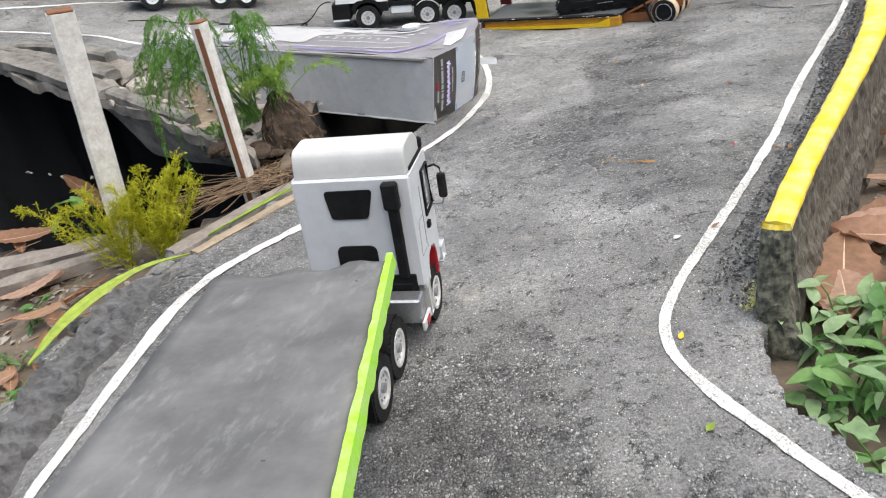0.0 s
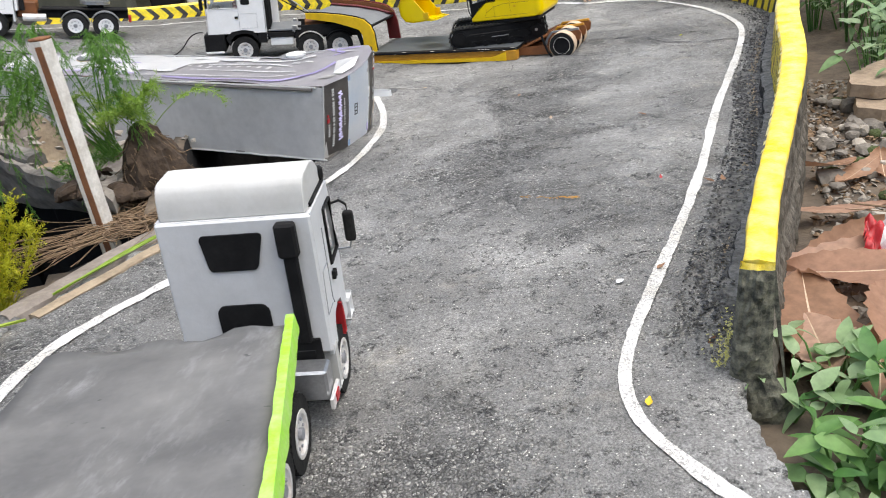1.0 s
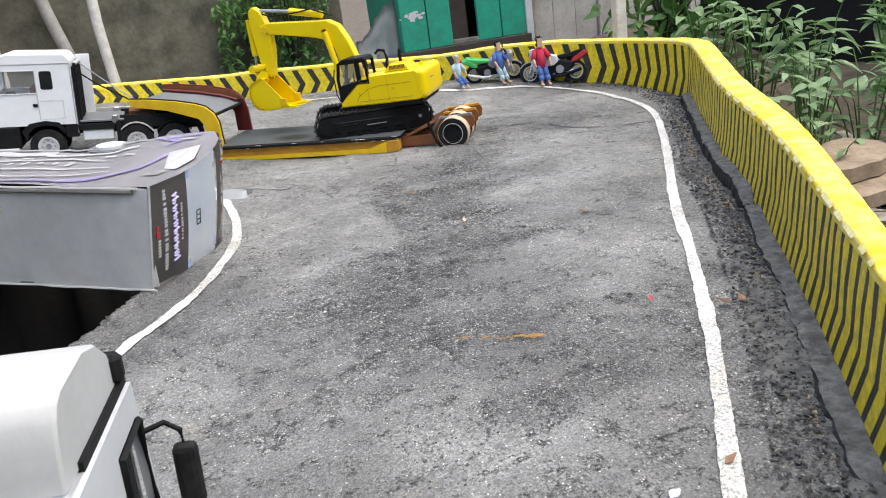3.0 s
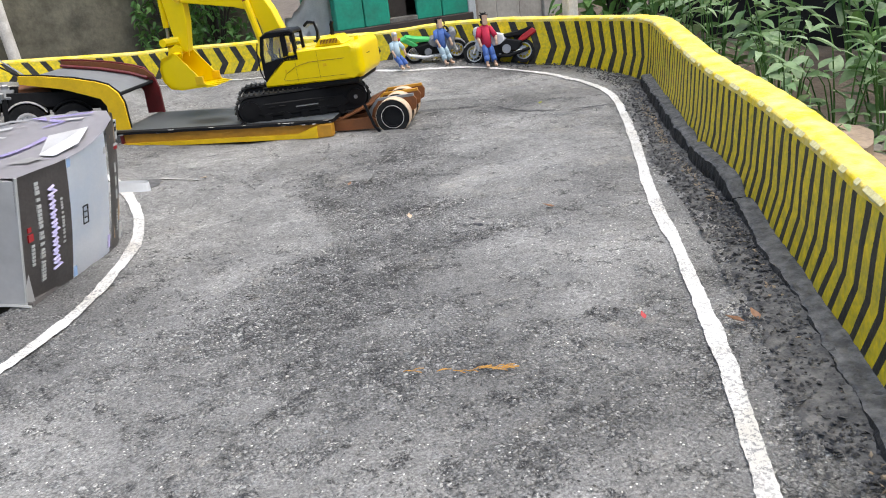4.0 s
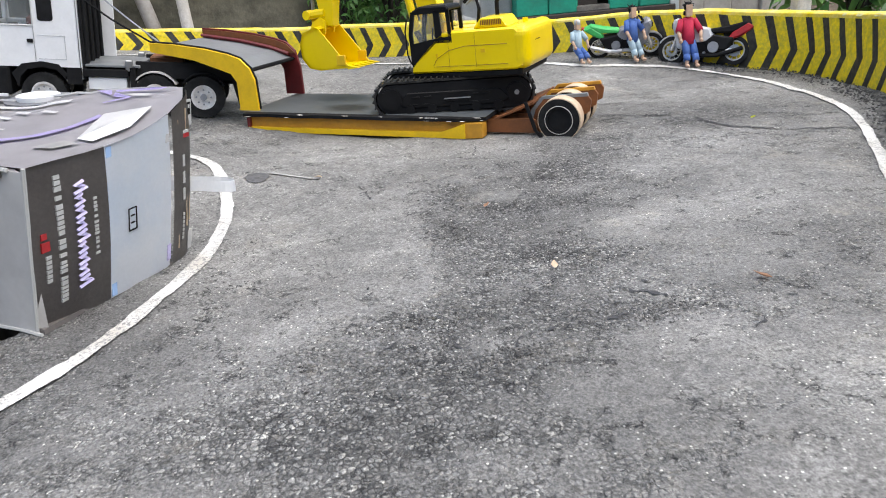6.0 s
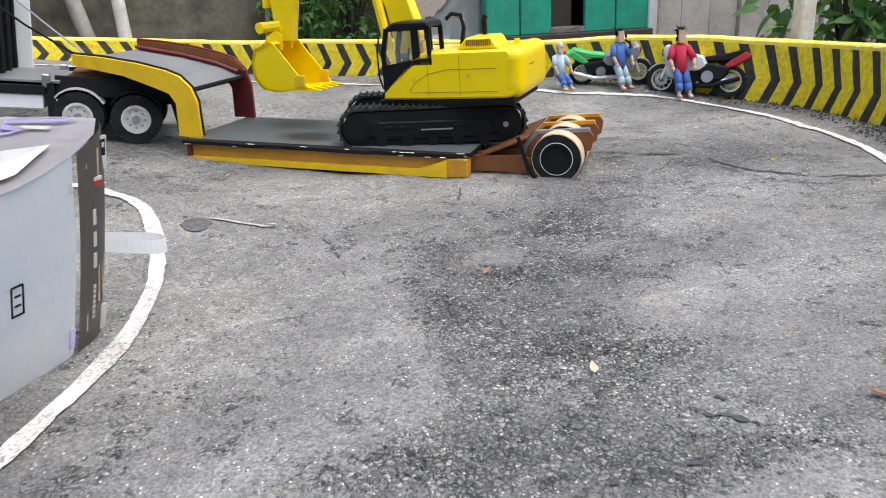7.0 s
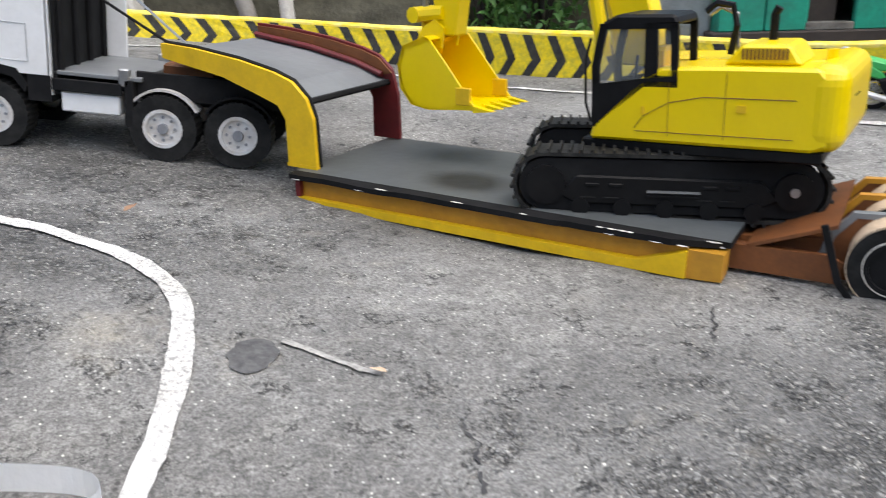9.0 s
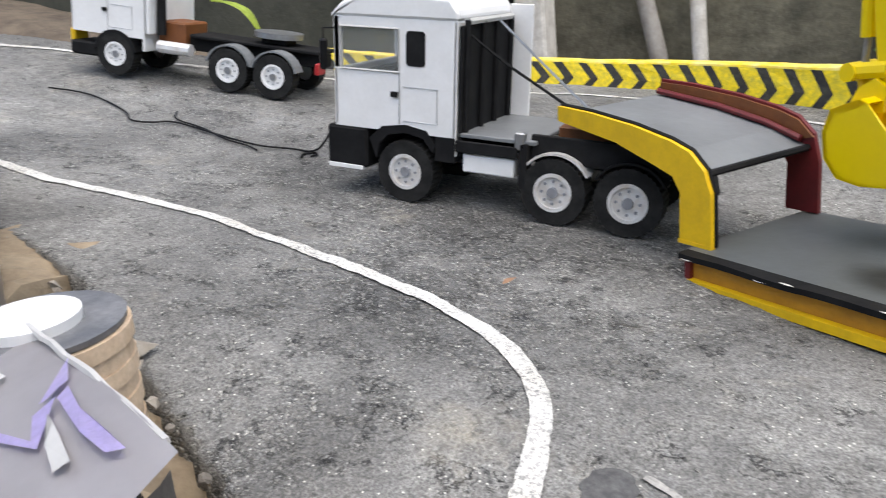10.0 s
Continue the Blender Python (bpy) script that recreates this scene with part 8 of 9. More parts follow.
MOSS = [stone_mesh(70 + k, MOSSY, 0.5) for k in range(3)]
LUMPS = [stone_mesh(30 + k, VERGE if k % 2 else ASPHALT, 0.4) for k in range(4)]
for k in range(60):
    u = RB.random()
    i = int(u * 5.999)
    (ax, ay), (bx, by) = LEFT_EDGE[1 + i], LEFT_EDGE[2 + i]
    f = RB.random()
    x, y = ax + (bx - ax) * f + RB.uniform(-0.05, 0.02), ay + (by - ay) * f
    ob = new("asphalt_lump", LUMPS[RB.randrange(4)])
    size = RB.uniform(0.025, 0.075)
    ob.matrix_basis = pose(x, y, -0.008, RB.uniform(-12, 12), RB.uniform(-12, 12), RB.uniform(0, 360)) @ Matrix.Scale(size, 4)
    tagged(ob, "crumbled lump of dark asphalt at the road edge", "asphalt lump", "asphalt lumps")
for k in range(34):
    x, y = RB.uniform(-1.45, -0.92), RB.uniform(0.85, 1.9)
    dry_leaf(x, y, outer_height(x, y) + 0.02, RB.uniform(0.06, 0.15), RB.uniform(0.025, 0.055), (RB.uniform(-20, 20), RB.uniform(-20, 20), RB.uniform(0, 360)), 60 + k, "dry brown leaf among soil and weeds")
twigs = bmesh.new()
for k in range(90):
    x, y = RB.uniform(-1.5, -0.86), RB.uniform(0.75, 1.75)
    a, L = RB.uniform(0, 6.28), RB.uniform(0.04, 0.16)
    z = outer_height(x, y) + RB.uniform(0.006, 0.03)
    tube([(x, y, z), (x + L * 0.5 * math.cos(a), y + L * 0.5 * math.sin(a), z + RB.uniform(-0.004, 0.012)), (x + L * math.cos(a + 0.2), y + L * math.sin(a + 0.2), z)], RB.uniform(0.001, 0.003), 4, twigs, 0.6)
tagged(part("twig_litter", twigs, ROOT), "thin dry twigs strewn on the soil", "twigs", kind="stuff")

for i, (x, y, L, W, rz, rx) in enumerate(((0.5, 1.03, 0.22, 0.1, 66, 8), (0.61, 1.19, 0.22, 0.06, 12, 14), (0.64, 1.11, 0.2, 0.07, 150, -8), (0.67, 1.24, 0.2, 0.055, 20, 20), (0.61, 1.0, 0.17, 0.075, 40, 12),
                                          (0.48, 0.98, 0.15, 0.07, 70, -14), (0.95, 1.6, 0.13, 0.04, 25, 5), (0.79, 1.44, 0.17, 0.04, 160, 8), (0.7, 1.05, 0.18, 0.07, 80, 4))):
    dry_leaf(x, y, outer_height(x, y) + 0.022 + 0.006 * (i % 3), 1.15 * L, 1.3 * W, (rx, 6 * (i % 3) - 6, rz), 90 + i, "large pale pinkish-brown dry leaf among the rubble", PINKLEAF if i % 3 else DRYLEAF)
twigs = bmesh.new()
for k in range(120):
    u, off = RB.random(), RB.uniform(0.1, 0.5)
    x, y = 0.45 + 0.9 * u + off * 0.86, 0.98 + 1.3 * u - off * 0.5
    a, L = RB.uniform(0, 6.28), RB.uniform(0.04, 0.15)
    z = outer_height(x, y) + RB.uniform(0.01, 0.04)
    tube([(x, y, z), (x + L * 0.5 * math.cos(a), y + L * 0.5 * math.sin(a), z + RB.uniform(-0.004, 0.01)), (x + L * math.cos(a + 0.2), y + L * math.sin(a + 0.2), z)], RB.uniform(0.001, 0.0028), 4, twigs, 0.6)
tagged(part("twig_litter", twigs, ROOT), "thin dry twigs strewn among the rubble", "twigs", kind="stuff")

# dry leaves
for i, (x, y, L, W, rz, rx) in enumerate(((0.53, 0.93, 0.16, 0.075, 55, 10), (0.72, 1.13, 0.15, 0.06, 75, 12), (0.9, 1.62, 0.14, 0.05, 10, -12), (1.02, 1.62, 0.12, 0.06, 60, 8))):
    dry_leaf(x, y, outer_height(x, y) + 0.02 + 0.008 * (i % 3), L, W, (rx, 8 * (i % 3) - 8, rz), i)
for i, (x, y, L, W, rz) in enumerate(((-1.29, 1.88, 0.2, 0.07, 10), (-1.1, 1.56, 0.15, 0.08, 200), (-1.0, 1.42, 0.13, 0.05, 40), (-1.15, 1.3, 0.12, 0.05, 70), (-0.93, 1.35, 0.1, 0.04, 150), (-1.05, 1.18, 0.1, 0.04, 20))):
    dry_leaf(x, y, outer_height(x, y) + 0.03, L, W, (10 - 6 * i, 5, rz), 20 + i, "dry brown leaf among soil and weeds", PINKLEAF if i == 1 else None)
dry_leaf(-0.962, 1.71, 0.11, 0.14, 0.04, (70, 58, 20), 47, "curled tan dry leaf caught beside the post")
broad_plant(-1.03, 1.78, -0.03, 0.11, 0.07, 5, 9, 0.075, 91, "glossy dark green weed at the hollow's edge", DEEP)


def blade(points, w, label):
    pts = smooth_path([Vector(p) for p in points], 0.015, 2)
    bm = bmesh.new()
    prev = None
    for i, p in enumerate(pts):
        d = (pts[min(i + 1, len(pts) - 1)] - pts[max(i - 1, 0)]).normalized()
        f = i / len(pts)
        half = w / 2 * math.sin(3.1416 * (0.015 + 0.97 * f) ** 0.66)
        nn = Vector((-d.y, d.x, 0.25)).normalized()
        row = []
        for k in range(7):
            u = k / 3 - 1
            fray = 1 + 0.16 * fbm(i * 0.35, u * 2.0, 4.0, 3) if k in (0, 6) else 1.0
            row.append(bm.verts.new(p + nn * (half * u * fray) + Vector((0, 0, -0.002 * (k == 3) + 0.0025 * math.sin(u * 5 + i * 0.21)))))
        if prev:
            for k in range(6):
                bm.faces.new((prev[k], prev[k + 1], row[k + 1], row[k])).smooth = True
        prev = row
    tagged(part("grass_blade", bm, BLADE), label, "leaf")


blade([(-0.875, 1.12, 0.016), (-0.862, 1.25, 0.024), (-0.82, 1.37, 0.024), (-0.76, 1.445, 0.022), (-0.67, 1.462, 0.018)], 0.025, "long yellow-green leaf lying along the road edge")
blade([(-0.66, 1.56, 0.012), (-0.55, 1.7, 0.014), (-0.46, 1.8, 0.012)], 0.008, "thin yellow-green stem along the road edge")
blade([(-1.5, 1.65, -0.06), (-1.35, 1.62, -0.05), (-1.2, 1.6, -0.05)], 0.03, "yellow-green leaf on the soil")

blade([(-1.5, 4.02, 0.443), (-1.444, 4.02, 0.436), (-1.394, 4.02, 0.417), (-1.358, 4.02, 0.389), (-1.33, 4.03, 0.31), (-1.32, 4.04, 0.2)], 0.03, "long lime green leaf arching behind the kerb")

# weeds
for i, (x, y, h, sp, n) in enumerate(((0.4, 0.8, 0.11, 0.07, 22), (0.47, 0.74, 0.11, 0.08, 24), (0.4, 0.66, 0.08, 0.07, 20), (0.52, 0.84, 0.12, 0.07, 22), (0.385, 0.9, 0.1, 0.04, 12), (0.46, 0.91, 0.12, 0.06, 18), (0.54, 0.72, 0.1, 0.08, 22), (0.44, 0.58, 0.07, 0.07, 18), (0.35, 0.76, 0.06, 0.03, 10), (0.62, 0.8, 0.12, 0.08, 20))):
    broad_plant(x, y, outer_height(x, y) - 0.015, 0.85 * h, 1.15 * sp, 10, int(2.3 * n), 0.043, 41 + i, "low light green leafy weed beside the broken road edge", BROAD if i % 3 else DEEP)
for i, (x, y) in enumerate(((-1.05, 1.42), (-0.98, 1.22), (-0.9, 1.06), (-0.92, 0.95), (-0.86, 0.88), (-1.05, 1.0), (-0.93, 0.8))):
    broad_plant(x, y, outer_height(x, y), 0.05, 0.05, 5, 16, 0.032, 60 + i, "small green weed at the road edge", DEEP)
for i, (x, y, h, sp, sz, n) in enumerate(((1.62, 2.12, 0.28, 0.14, 0.075, 26), (1.86, 2.3, 0.36, 0.14, 0.085, 22), (1.74, 2.55, 0.36, 0.13, 0.085, 24), (1.74, 2.85, 0.36, 0.13, 0.085, 22), (1.98, 2.0, 0.3, 0.16, 0.08, 22), (2.1, 2.6, 0.4, 0.16, 0.09, 20),
                                         (1.44, 1.96, 0.14, 0.09, 0.05, 20), (1.8, 1.8, 0.2, 0.14, 0.065, 24), (1.8, 3.1, 0.4, 0.15, 0.09, 20))):
    broad_plant(x, y, outer_height(x, y), h, 1.15 * sp, 9, int(1.9 * n), sz, 80 + i, "broad-leaved green weed growing behind the kerb wall", DEEP if i % 3 == 1 else BROAD)

for i, (x, y, h, n) in enumerate(((1.3, 2.06, 0.14, 14), (1.42, 2.22, 0.2, 22), (1.52, 2.34, 0.24, 24), (1.62, 2.46, 0.28, 24), (1.66, 2.7, 0.3, 24), (1.52, 2.16, 0.22, 20), (1.66, 2.92, 0.3, 22))):
    broad_plant(x, y, outer_height(x, y), h + 0.06, 0.1, 8, int(1.7 * n), 0.062, 130 + i, "broad-leaved light green weed close behind the kerb wall")


def bush(x, y, z, w, h, n, size, seed, label):
    rng = random.Random(seed)
    t = thing("bush", label, "bush", pose(x, y, z))
    stem = bmesh.new()
    fol = bmesh.new()
    for k in range(16):
        a = rng.uniform(0, 6.28)
        tip = Vector((w * 0.45 * math.cos(a) * rng.random(), 0.2 * math.sin(a) * rng.random(), h * rng.uniform(0.4, 0.95)))
        tube([(0, 0, 0), tip * 0.5 + Vector((0, 0, 0.04)), tip], 0.006, 5, stem, 0.3)
    for k in range(n):
        c = Vector((rng.uniform(-0.5, 0.5) * w, rng.uniform(-0.16, 0.16), rng.uniform(0.02, 1) * h))
        if fbm(c.x * 5 + seed, c.y * 5, c.z * 5, 2) < -0.18:
            continue
        leaf_bm(fol, pose(c.x, c.y, c.z, rng.uniform(-40, 40), rng.uniform(-20, 70), rng.uniform(0, 360)), size * rng.uniform(0.6, 1.2), size * 0.42, 0.25, 0.3, 4)
    part("stem", stem, WOODDARK, t)
    ob = part("crown", fol, DEEPLEAF, t)
    ob["kind"] = "stuff"


bush(0.62, 4.86, 0.02, 0.42, 0.62, 2000, 0.042, 3, "dense dark green bush against the concrete wall")
bush(0.42, 4.9, 0.02, 0.3, 0.42, 900, 0.04, 4, "small dark green bush against the concrete wall")
bush(1.95, 3.6, 0.0, 0.5, 0.5, 420, 0.09, 5, "green bush behind the kerb corner")

# ---- backdrop structures ----
def backdrop_wall():
    bm = bmesh.new()
    a, b = Vector((-5.0, 4.45, 0)), Vector((0.95, 5.12, 0))
    d = (b - a).normalized()
    nrm = Vector((d.y, -d.x, 0))
    n, rows = 120, 26
    L = (b - a).length
    grid = []
    for i in range(n + 1):
        s = L * i / n
        col = []
        for k in range(rows + 1):
            z = -0.2 + 2.6 * k / rows
            e = 0.012 * fbm(s * 2.5, z * 2.5, 3.0, 4)
            seam = min(abs((s % 0.46) - 0.23), 1)
            e -= 0.018 * max(0.0, 1 - seam / 0.025)
            p = a + d * s + nrm * e
            col.append(bm.verts.new((p.x, p.y, z)))
        grid.append(col)
    for p, q in zip(grid, grid[1:]):
        for k in range(rows):
            bm.faces.new((p[k], q[k], q[k + 1], p[k + 1])).smooth = True
    back = [bm.verts.new((p.x, p.y + 0.2, p.z)) for p in (a + Vector((0, 0, -0.2)), b + Vector((0, 0, -0.2)), b + Vector((0, 0, 2.4)), a + Vector((0, 0, 2.4)))]
    bm.faces.new(back)
    bm.faces.new([grid[n][0], back[1], back[2]] + [grid[n][k] for k in range(rows, 0, -1)])
    bm.faces.new([grid[0][k] for k in range(rows + 1)] + [back[3], back[0]])
    bm.faces.new([grid[i][rows] for i in range(n + 1)] + [back[2], back[3]])
    bmesh.ops.recalc_face_normals(bm, faces=bm.faces[:])
    tagged(part("wall_north", bm, OLD_WALL), "tall weather-stained concrete retaining wall", "wall", kind="structure")


backdrop_wall()


def leaning_pole(p0, p1, r, mat, label, name="wooden_pole"):
    a, b = Vector(p0), Vector(p1)
    pts = [a.lerp(b, k / 8) + Vector((0.004 * math.sin(k * 1.7), 0, 0)) for k in range(9)]
    tagged(part(name, tube(pts, r, 10, None, 0.85), mat, smooth=True), label, "pole")


leaning_pole((-0.25, 4.86, -0.02), (-0.27, 4.92, 1.1), 0.026, POST, "pale whitewashed pole against the wall")
leaning_pole((-0.36, 4.88, -0.02), (-0.62, 4.9, 1.3), 0.03, BOARD, "grey leaning wooden pole against the wall")
tagged(part("concrete_pillar", box(-0.76, -0.66, 4.55, 4.66, -0.1, 1.6, 0.01), POST), "pale concrete pillar in front of the wall", "pillar")
tagged(part("concrete_pillar", box(-0.95, -0.79, 4.6, 4.7, -0.1, 1.6, 0.012), WALL_DARK), "near-black concrete pillar in front of the wall", "pillar")
tagged(part("stone_wall", box(-3.4, -0.98, 4.3, 4.45, -0.1, 0.85, 0.02), MOSSY_WALL), "rough olive-grey mossy wall beside the upper road", "wall", kind="structure")


def shack():
    t = thing("green_shack", "small green-painted wooden shack with flaking paint", "shack", pose(1.0, 4.2, 0.085, 0, 0, -1.5))
    W, Hh = 0.62, 0.75
    for i, (x0, x1) in enumerate(((0.0, 0.12), (0.124, 0.232), (0.36, 0.475), (0.479, 0.6))):
        part("board", box(x0, x1, 0.0, 0.02, 0.02, Hh, 0.003), SHACK, t, "green flaking board")
    part("window_board", box(0.232, 0.236, 0.004, 0.02, 0.02, Hh), SHACK, t)
    part("door_leaf", box(0.245, 0.33, 0.05, 0.06, 0.03, Hh, 0.002), WOODDARK, t, "dark inner door")
    part("window_opening", box(0.4, 0.56, -0.003, 0.0, 0.2, 0.42, 0.002), WOODDARK, t, "dark window opening")
    part("door_sill", box(0.232, 0.36, 0.0, 0.05, 0.02, 0.04, 0.002), CONCRETE, t)
    part("base_beam", box(-0.02, W, -0.01, 0.6, -0.05, 0.02, 0.004), WOODDARK, t)
    part("corner_post", box(0.6, 0.635, -0.006, 0.03, -0.02, Hh, 0.003), SHEET, t, "pale blue-grey corner post")
    part("side_wall", box(0.0, 0.02, 0.02, 0.6, 0.0, Hh), SHACK, t)
    part("side_wall", box(0.6, 0.62, 0.03, 0.6, 0.0, Hh), SHACK, t)
    part("back_wall", box(0.02, 0.6, 0.58, 0.6, 0.0, Hh), WOODDARK, t)
    part("roof", box(-0.06, 0.68, -0.08, 0.66, Hh, Hh + 0.03, 0.004), SHEET, t)
    rng = random.Random(9)
    bm = bmesh.new()
    for k in range(22):
        x, z = 0.06 + rng.gauss(0, 0.028), 0.17 + rng.gauss(0, 0.012)
        r = rng.uniform(0.003, 0.012)
        pts = [(x + r * 1.6 * math.cos(a) * rng.uniform(0.6, 1.2), z + r * 0.8 * math.sin(a) * rng.uniform(0.6, 1.2)) for a in (0, 0.8, 1.6, 2.4, 3.1, 3.9, 4.7, 5.5)]
        prism(pts, -0.0012 - 0.0001 * k, 0.002, 0, bm)
    part("flaked_paint", bm, WHITE, t, "bare white flaked patch")


shack()


def sheet_panel():
    bm = bmesh.new()
    rows = []
    for i in range(15):
        u = i / 14
        rows.append([bm.verts.new((0.8 + 0.2 * u, 4.26 + 0.012 * fbm(u * 4, k * 0.5, 1.0, 3), 0.06 + 0.07 * (1 - u) * (k == 0) + (0.12 + 0.16 * sstep(0.0, 1.0, u) + 0.03 * fbm(u * 5, 3.0, 1.0, 2)) * k / 6)) for k in range(7)])
    for p, q in zip(rows, rows[1:]):
        for k in range(6):
            bm.faces.new((p[k], q[k], q[k + 1], p[k + 1])).smooth = True
    bmesh.ops.solidify(bm, geom=bm.faces[:], thickness=0.006)
    tagged(part("tin_sheet", bm, SHEET), "weathered white metal sheet leaning beside the shack", "metal sheet")


sheet_panel()
for i in range(9):
    x = 1.68 + 0.125 * i
    tagged(part("wall_board", box(x, x + 0.12, 4.3 + 0.008 * (i % 3), 4.33 + 0.008 * (i % 3), -0.05, 0.95 - 0.05 * (i % 2), 0.003), BOARD), "grey weathered upright board of a fence", "fence board", "fence boards")
leaning_pole((1.63, 4.22, -0.05), (1.66, 4.24, 0.5), 0.03, SLAB, "flaking brown post beside the shack")
tagged(part("white_post", box(1.475, 1.515, 3.19, 3.23, -0.05, 0.8, 0.004), POST), "square whitewashed post behind the kerb", "post")
# The unlit shed's darkness is this wall's near-black colour.
tagged(part("wall_east", box(2.35, 2.45, 0.6, 3.9, -0.3, 0.8), WALL_DARK), "shed wall behind the plants, coloured near-black for its shade", "wall", kind="structure")
# Unseen wall, added to cut the low light on south-facing sides.
tagged(part("wall_south", box(-5.0, 3.5, -2.3, -2.2, -0.3, 1.7), OLD_WALL), "unseen weather-stained concrete wall closing the place", "wall", kind="structure")
tagged(part("wall_west", box(-5.1, -5.0, -2.0, 4.5, -0.3, 1.1), OLD_WALL), "unseen weather-stained concrete wall closing the place", "wall", kind="structure")

# loose pieces behind the kerb wall
def wood_slab(x, y, z, r, h, label):
    bm = bmesh.new()
    n = 26
    lo, hi = [], []
    for i in range(n):
        a = 6.28318 * i / n
        k = r * (1 + 0.16 * fbm(math.cos(a) * 2, math.sin(a) * 2, x, 3))
        lo.append(bm.verts.new((k * 1.2 * math.cos(a), k * 0.75 * math.sin(a), -h / 2)))
        hi.append(bm.verts.new((k * 1.16 * math.cos(a), k * 0.72 * math.sin(a), h / 2)))
    bm.faces.new(hi)
    bm.faces.new(lo[::-1])
    for i in range(n):
        bm.faces.new((lo[i], lo[(i + 1) % n], hi[(i + 1) % n], hi[i]))
    tagged(part("stone_slab", bm, BROWN_SLAB, m=pose(x, y, z, 4, -3, 20)), label, "slab")


wood_slab(1.3, 2.0, -0.045, 0.1, 0.032, "flat weathered brown slab on the rubble")
wood_slab(1.28, 1.94, -0.085, 0.1, 0.03, "flat weathered brown slab on the rubble")


def cloth():
    bm = bmesh.new()
    n = 18
    rows = []
    for i in range(n + 1):
        rows.append([bm.verts.new((0.2 * (i / n - 0.5), 0.12 * (j / n - 0.5), 0.05 * fbm(i * 0.34, j * 0.34, 2.0, 3) + 0.02)) for j in range(n + 1)])
    for i, (p, q) in enumerate(zip(rows, rows[1:])):
        for j in range(n):
            f = bm.faces.new((p[j], q[j], q[j + 1], p[j + 1]))
            f.smooth = True
            f.material_index = 1 if (j // 3) % 2 and j < 12 else 0
    tagged(part("plastic_bag", bm, [RED, WHITE], m=pose(0.71, 1.17, outer_height(0.71, 1.17) + 0.03, 8, -12, 55) @ Matrix.Scale(0.62, 4)), "crumpled red and white plastic bag among leaves", "plastic bag")


cloth()


# ---- small things on the road ----
def road_bit(x, y, L, W, rz, mat, label, cat="leaf", lift=0.003, name="small_leaf", curl=0.4):
    bm = bmesh.new()
    leaf_bm(bm, Matrix.Identity(4), L, W, 0.5, -curl, 5)
    tagged(part(name, bm, mat, m=pose(x, y, zroad(x, y) + lift, 6, 0, rz)), label, cat)


road_bit(0.19, 0.705, 0.014, 0.01, 30, BLADE, "tiny pale yellow leaf on the asphalt")
road_bit(0.35, 1.205, 0.014, 0.008, 10, DRYLEAF, "tiny brown leaf on the painted line", lift=0.005)
road_bit(0.21, 0.895, 0.012, 0.009, 60, TRAILER_YELLOW, "tiny orange leaf on the painted line", lift=0.005)
road_bit(0.28, 1.19, 0.014, 0.01, 20, WHITE, "white chip on the asphalt", "chip", name="white_chip", curl=0.1)
road_bit(0.5, 1.546, 0.011, 0.006, 75, RED, "tiny red-brown leaf on the asphalt")
road_bit(0.575, 1.475, 0.02, 0.012, 150, DRYLEAF, "curled brown leaf in the gutter", lift=0.006)
road_bit(0.59, 1.47, 0.016, 0.01, 80, DRYLEAF, "curled brown leaf in the gutter", lift=0.006)
road_bit(1.028, 2.651, 0.01, 0.008, 0, LIME, "small yellow flower petal on the asphalt", "petal", name="petal")
road_bit(0.405, 2.31, 0.01, 0.007, 40, DRYLEAF, "tiny orange-brown leaf on the asphalt")
road_bit(0.184, 2.577, 0.014, 0.007, 160, CARD, "pale pinkish fleck at the end of the chalk mark", "fleck", name="fleck", curl=0.1)
road_bit(0.425, 2.05, 0.012, 0.008, 80, CARD, "tiny straw-coloured leaf on the asphalt")
road_bit(0.63, 1.94, 0.02, 0.01, 160, DRYLEAF, "curled brown leaf in the gutter")
road_bit(-0.13, 2.9, 0.016, 0.012, 30, DRYLEAF, "brown fleck on the painted line", lift=0.005)
road_bit(0.33, 0.99, 0.014, 0.008, 30, DRYLEAF, "tiny brown leaf on the asphalt")


def orange_fibres():
    rng = random.Random(2)
    bm = bmesh.new()
    for k in range(26):
        x = rng.uniform(0.0, 0.05) if k < 20 else rng.uniform(-0.06, 0.0)
        y = rng.uniform(-0.003, 0.003)
        L = rng.uniform(0.006, 0.018)
        a = rng.uniform(-0.5, 0.5)
        tube([(x, y, 0.001), (x + L * 0.5 * math.cos(a), y + L * 0.5 * math.sin(a), 0.002), (x + L * math.cos(a), y + L * math.sin(a), 0.001)], 0.0005, 4, bm)
    tagged(part("orange_fibres", bm, FIBRE, m=pose(0.28, 1.568, zroad(0.28, 1.568) + 0.001, 0, 0, -31)), "shredded straw-coloured fibres on the asphalt", "fibres", kind="stuff")


orange_fibres()


def flat_patch(name, points, mat, label, lift=0.0018):
    bm = bmesh.new()
    vs = [bm.verts.new((x, y, zroad(x, y) + road_relief(x, y) + lift)) for x, y in points]
    c = bm.verts.new((sum(p[0] for p in points) / len(points), sum(p[1] for p in points) / len(points), sum(v.co.z for v in vs) / len(vs) + 0.0006))
    for i in range(len(vs)):
        bm.faces.new((vs[i], vs[(i + 1) % len(vs)], c))
    bmesh.ops.recalc_face_normals(bm, faces=bm.faces[:])
    tagged(part(name, bm, mat), label, "road marking", kind="structure")


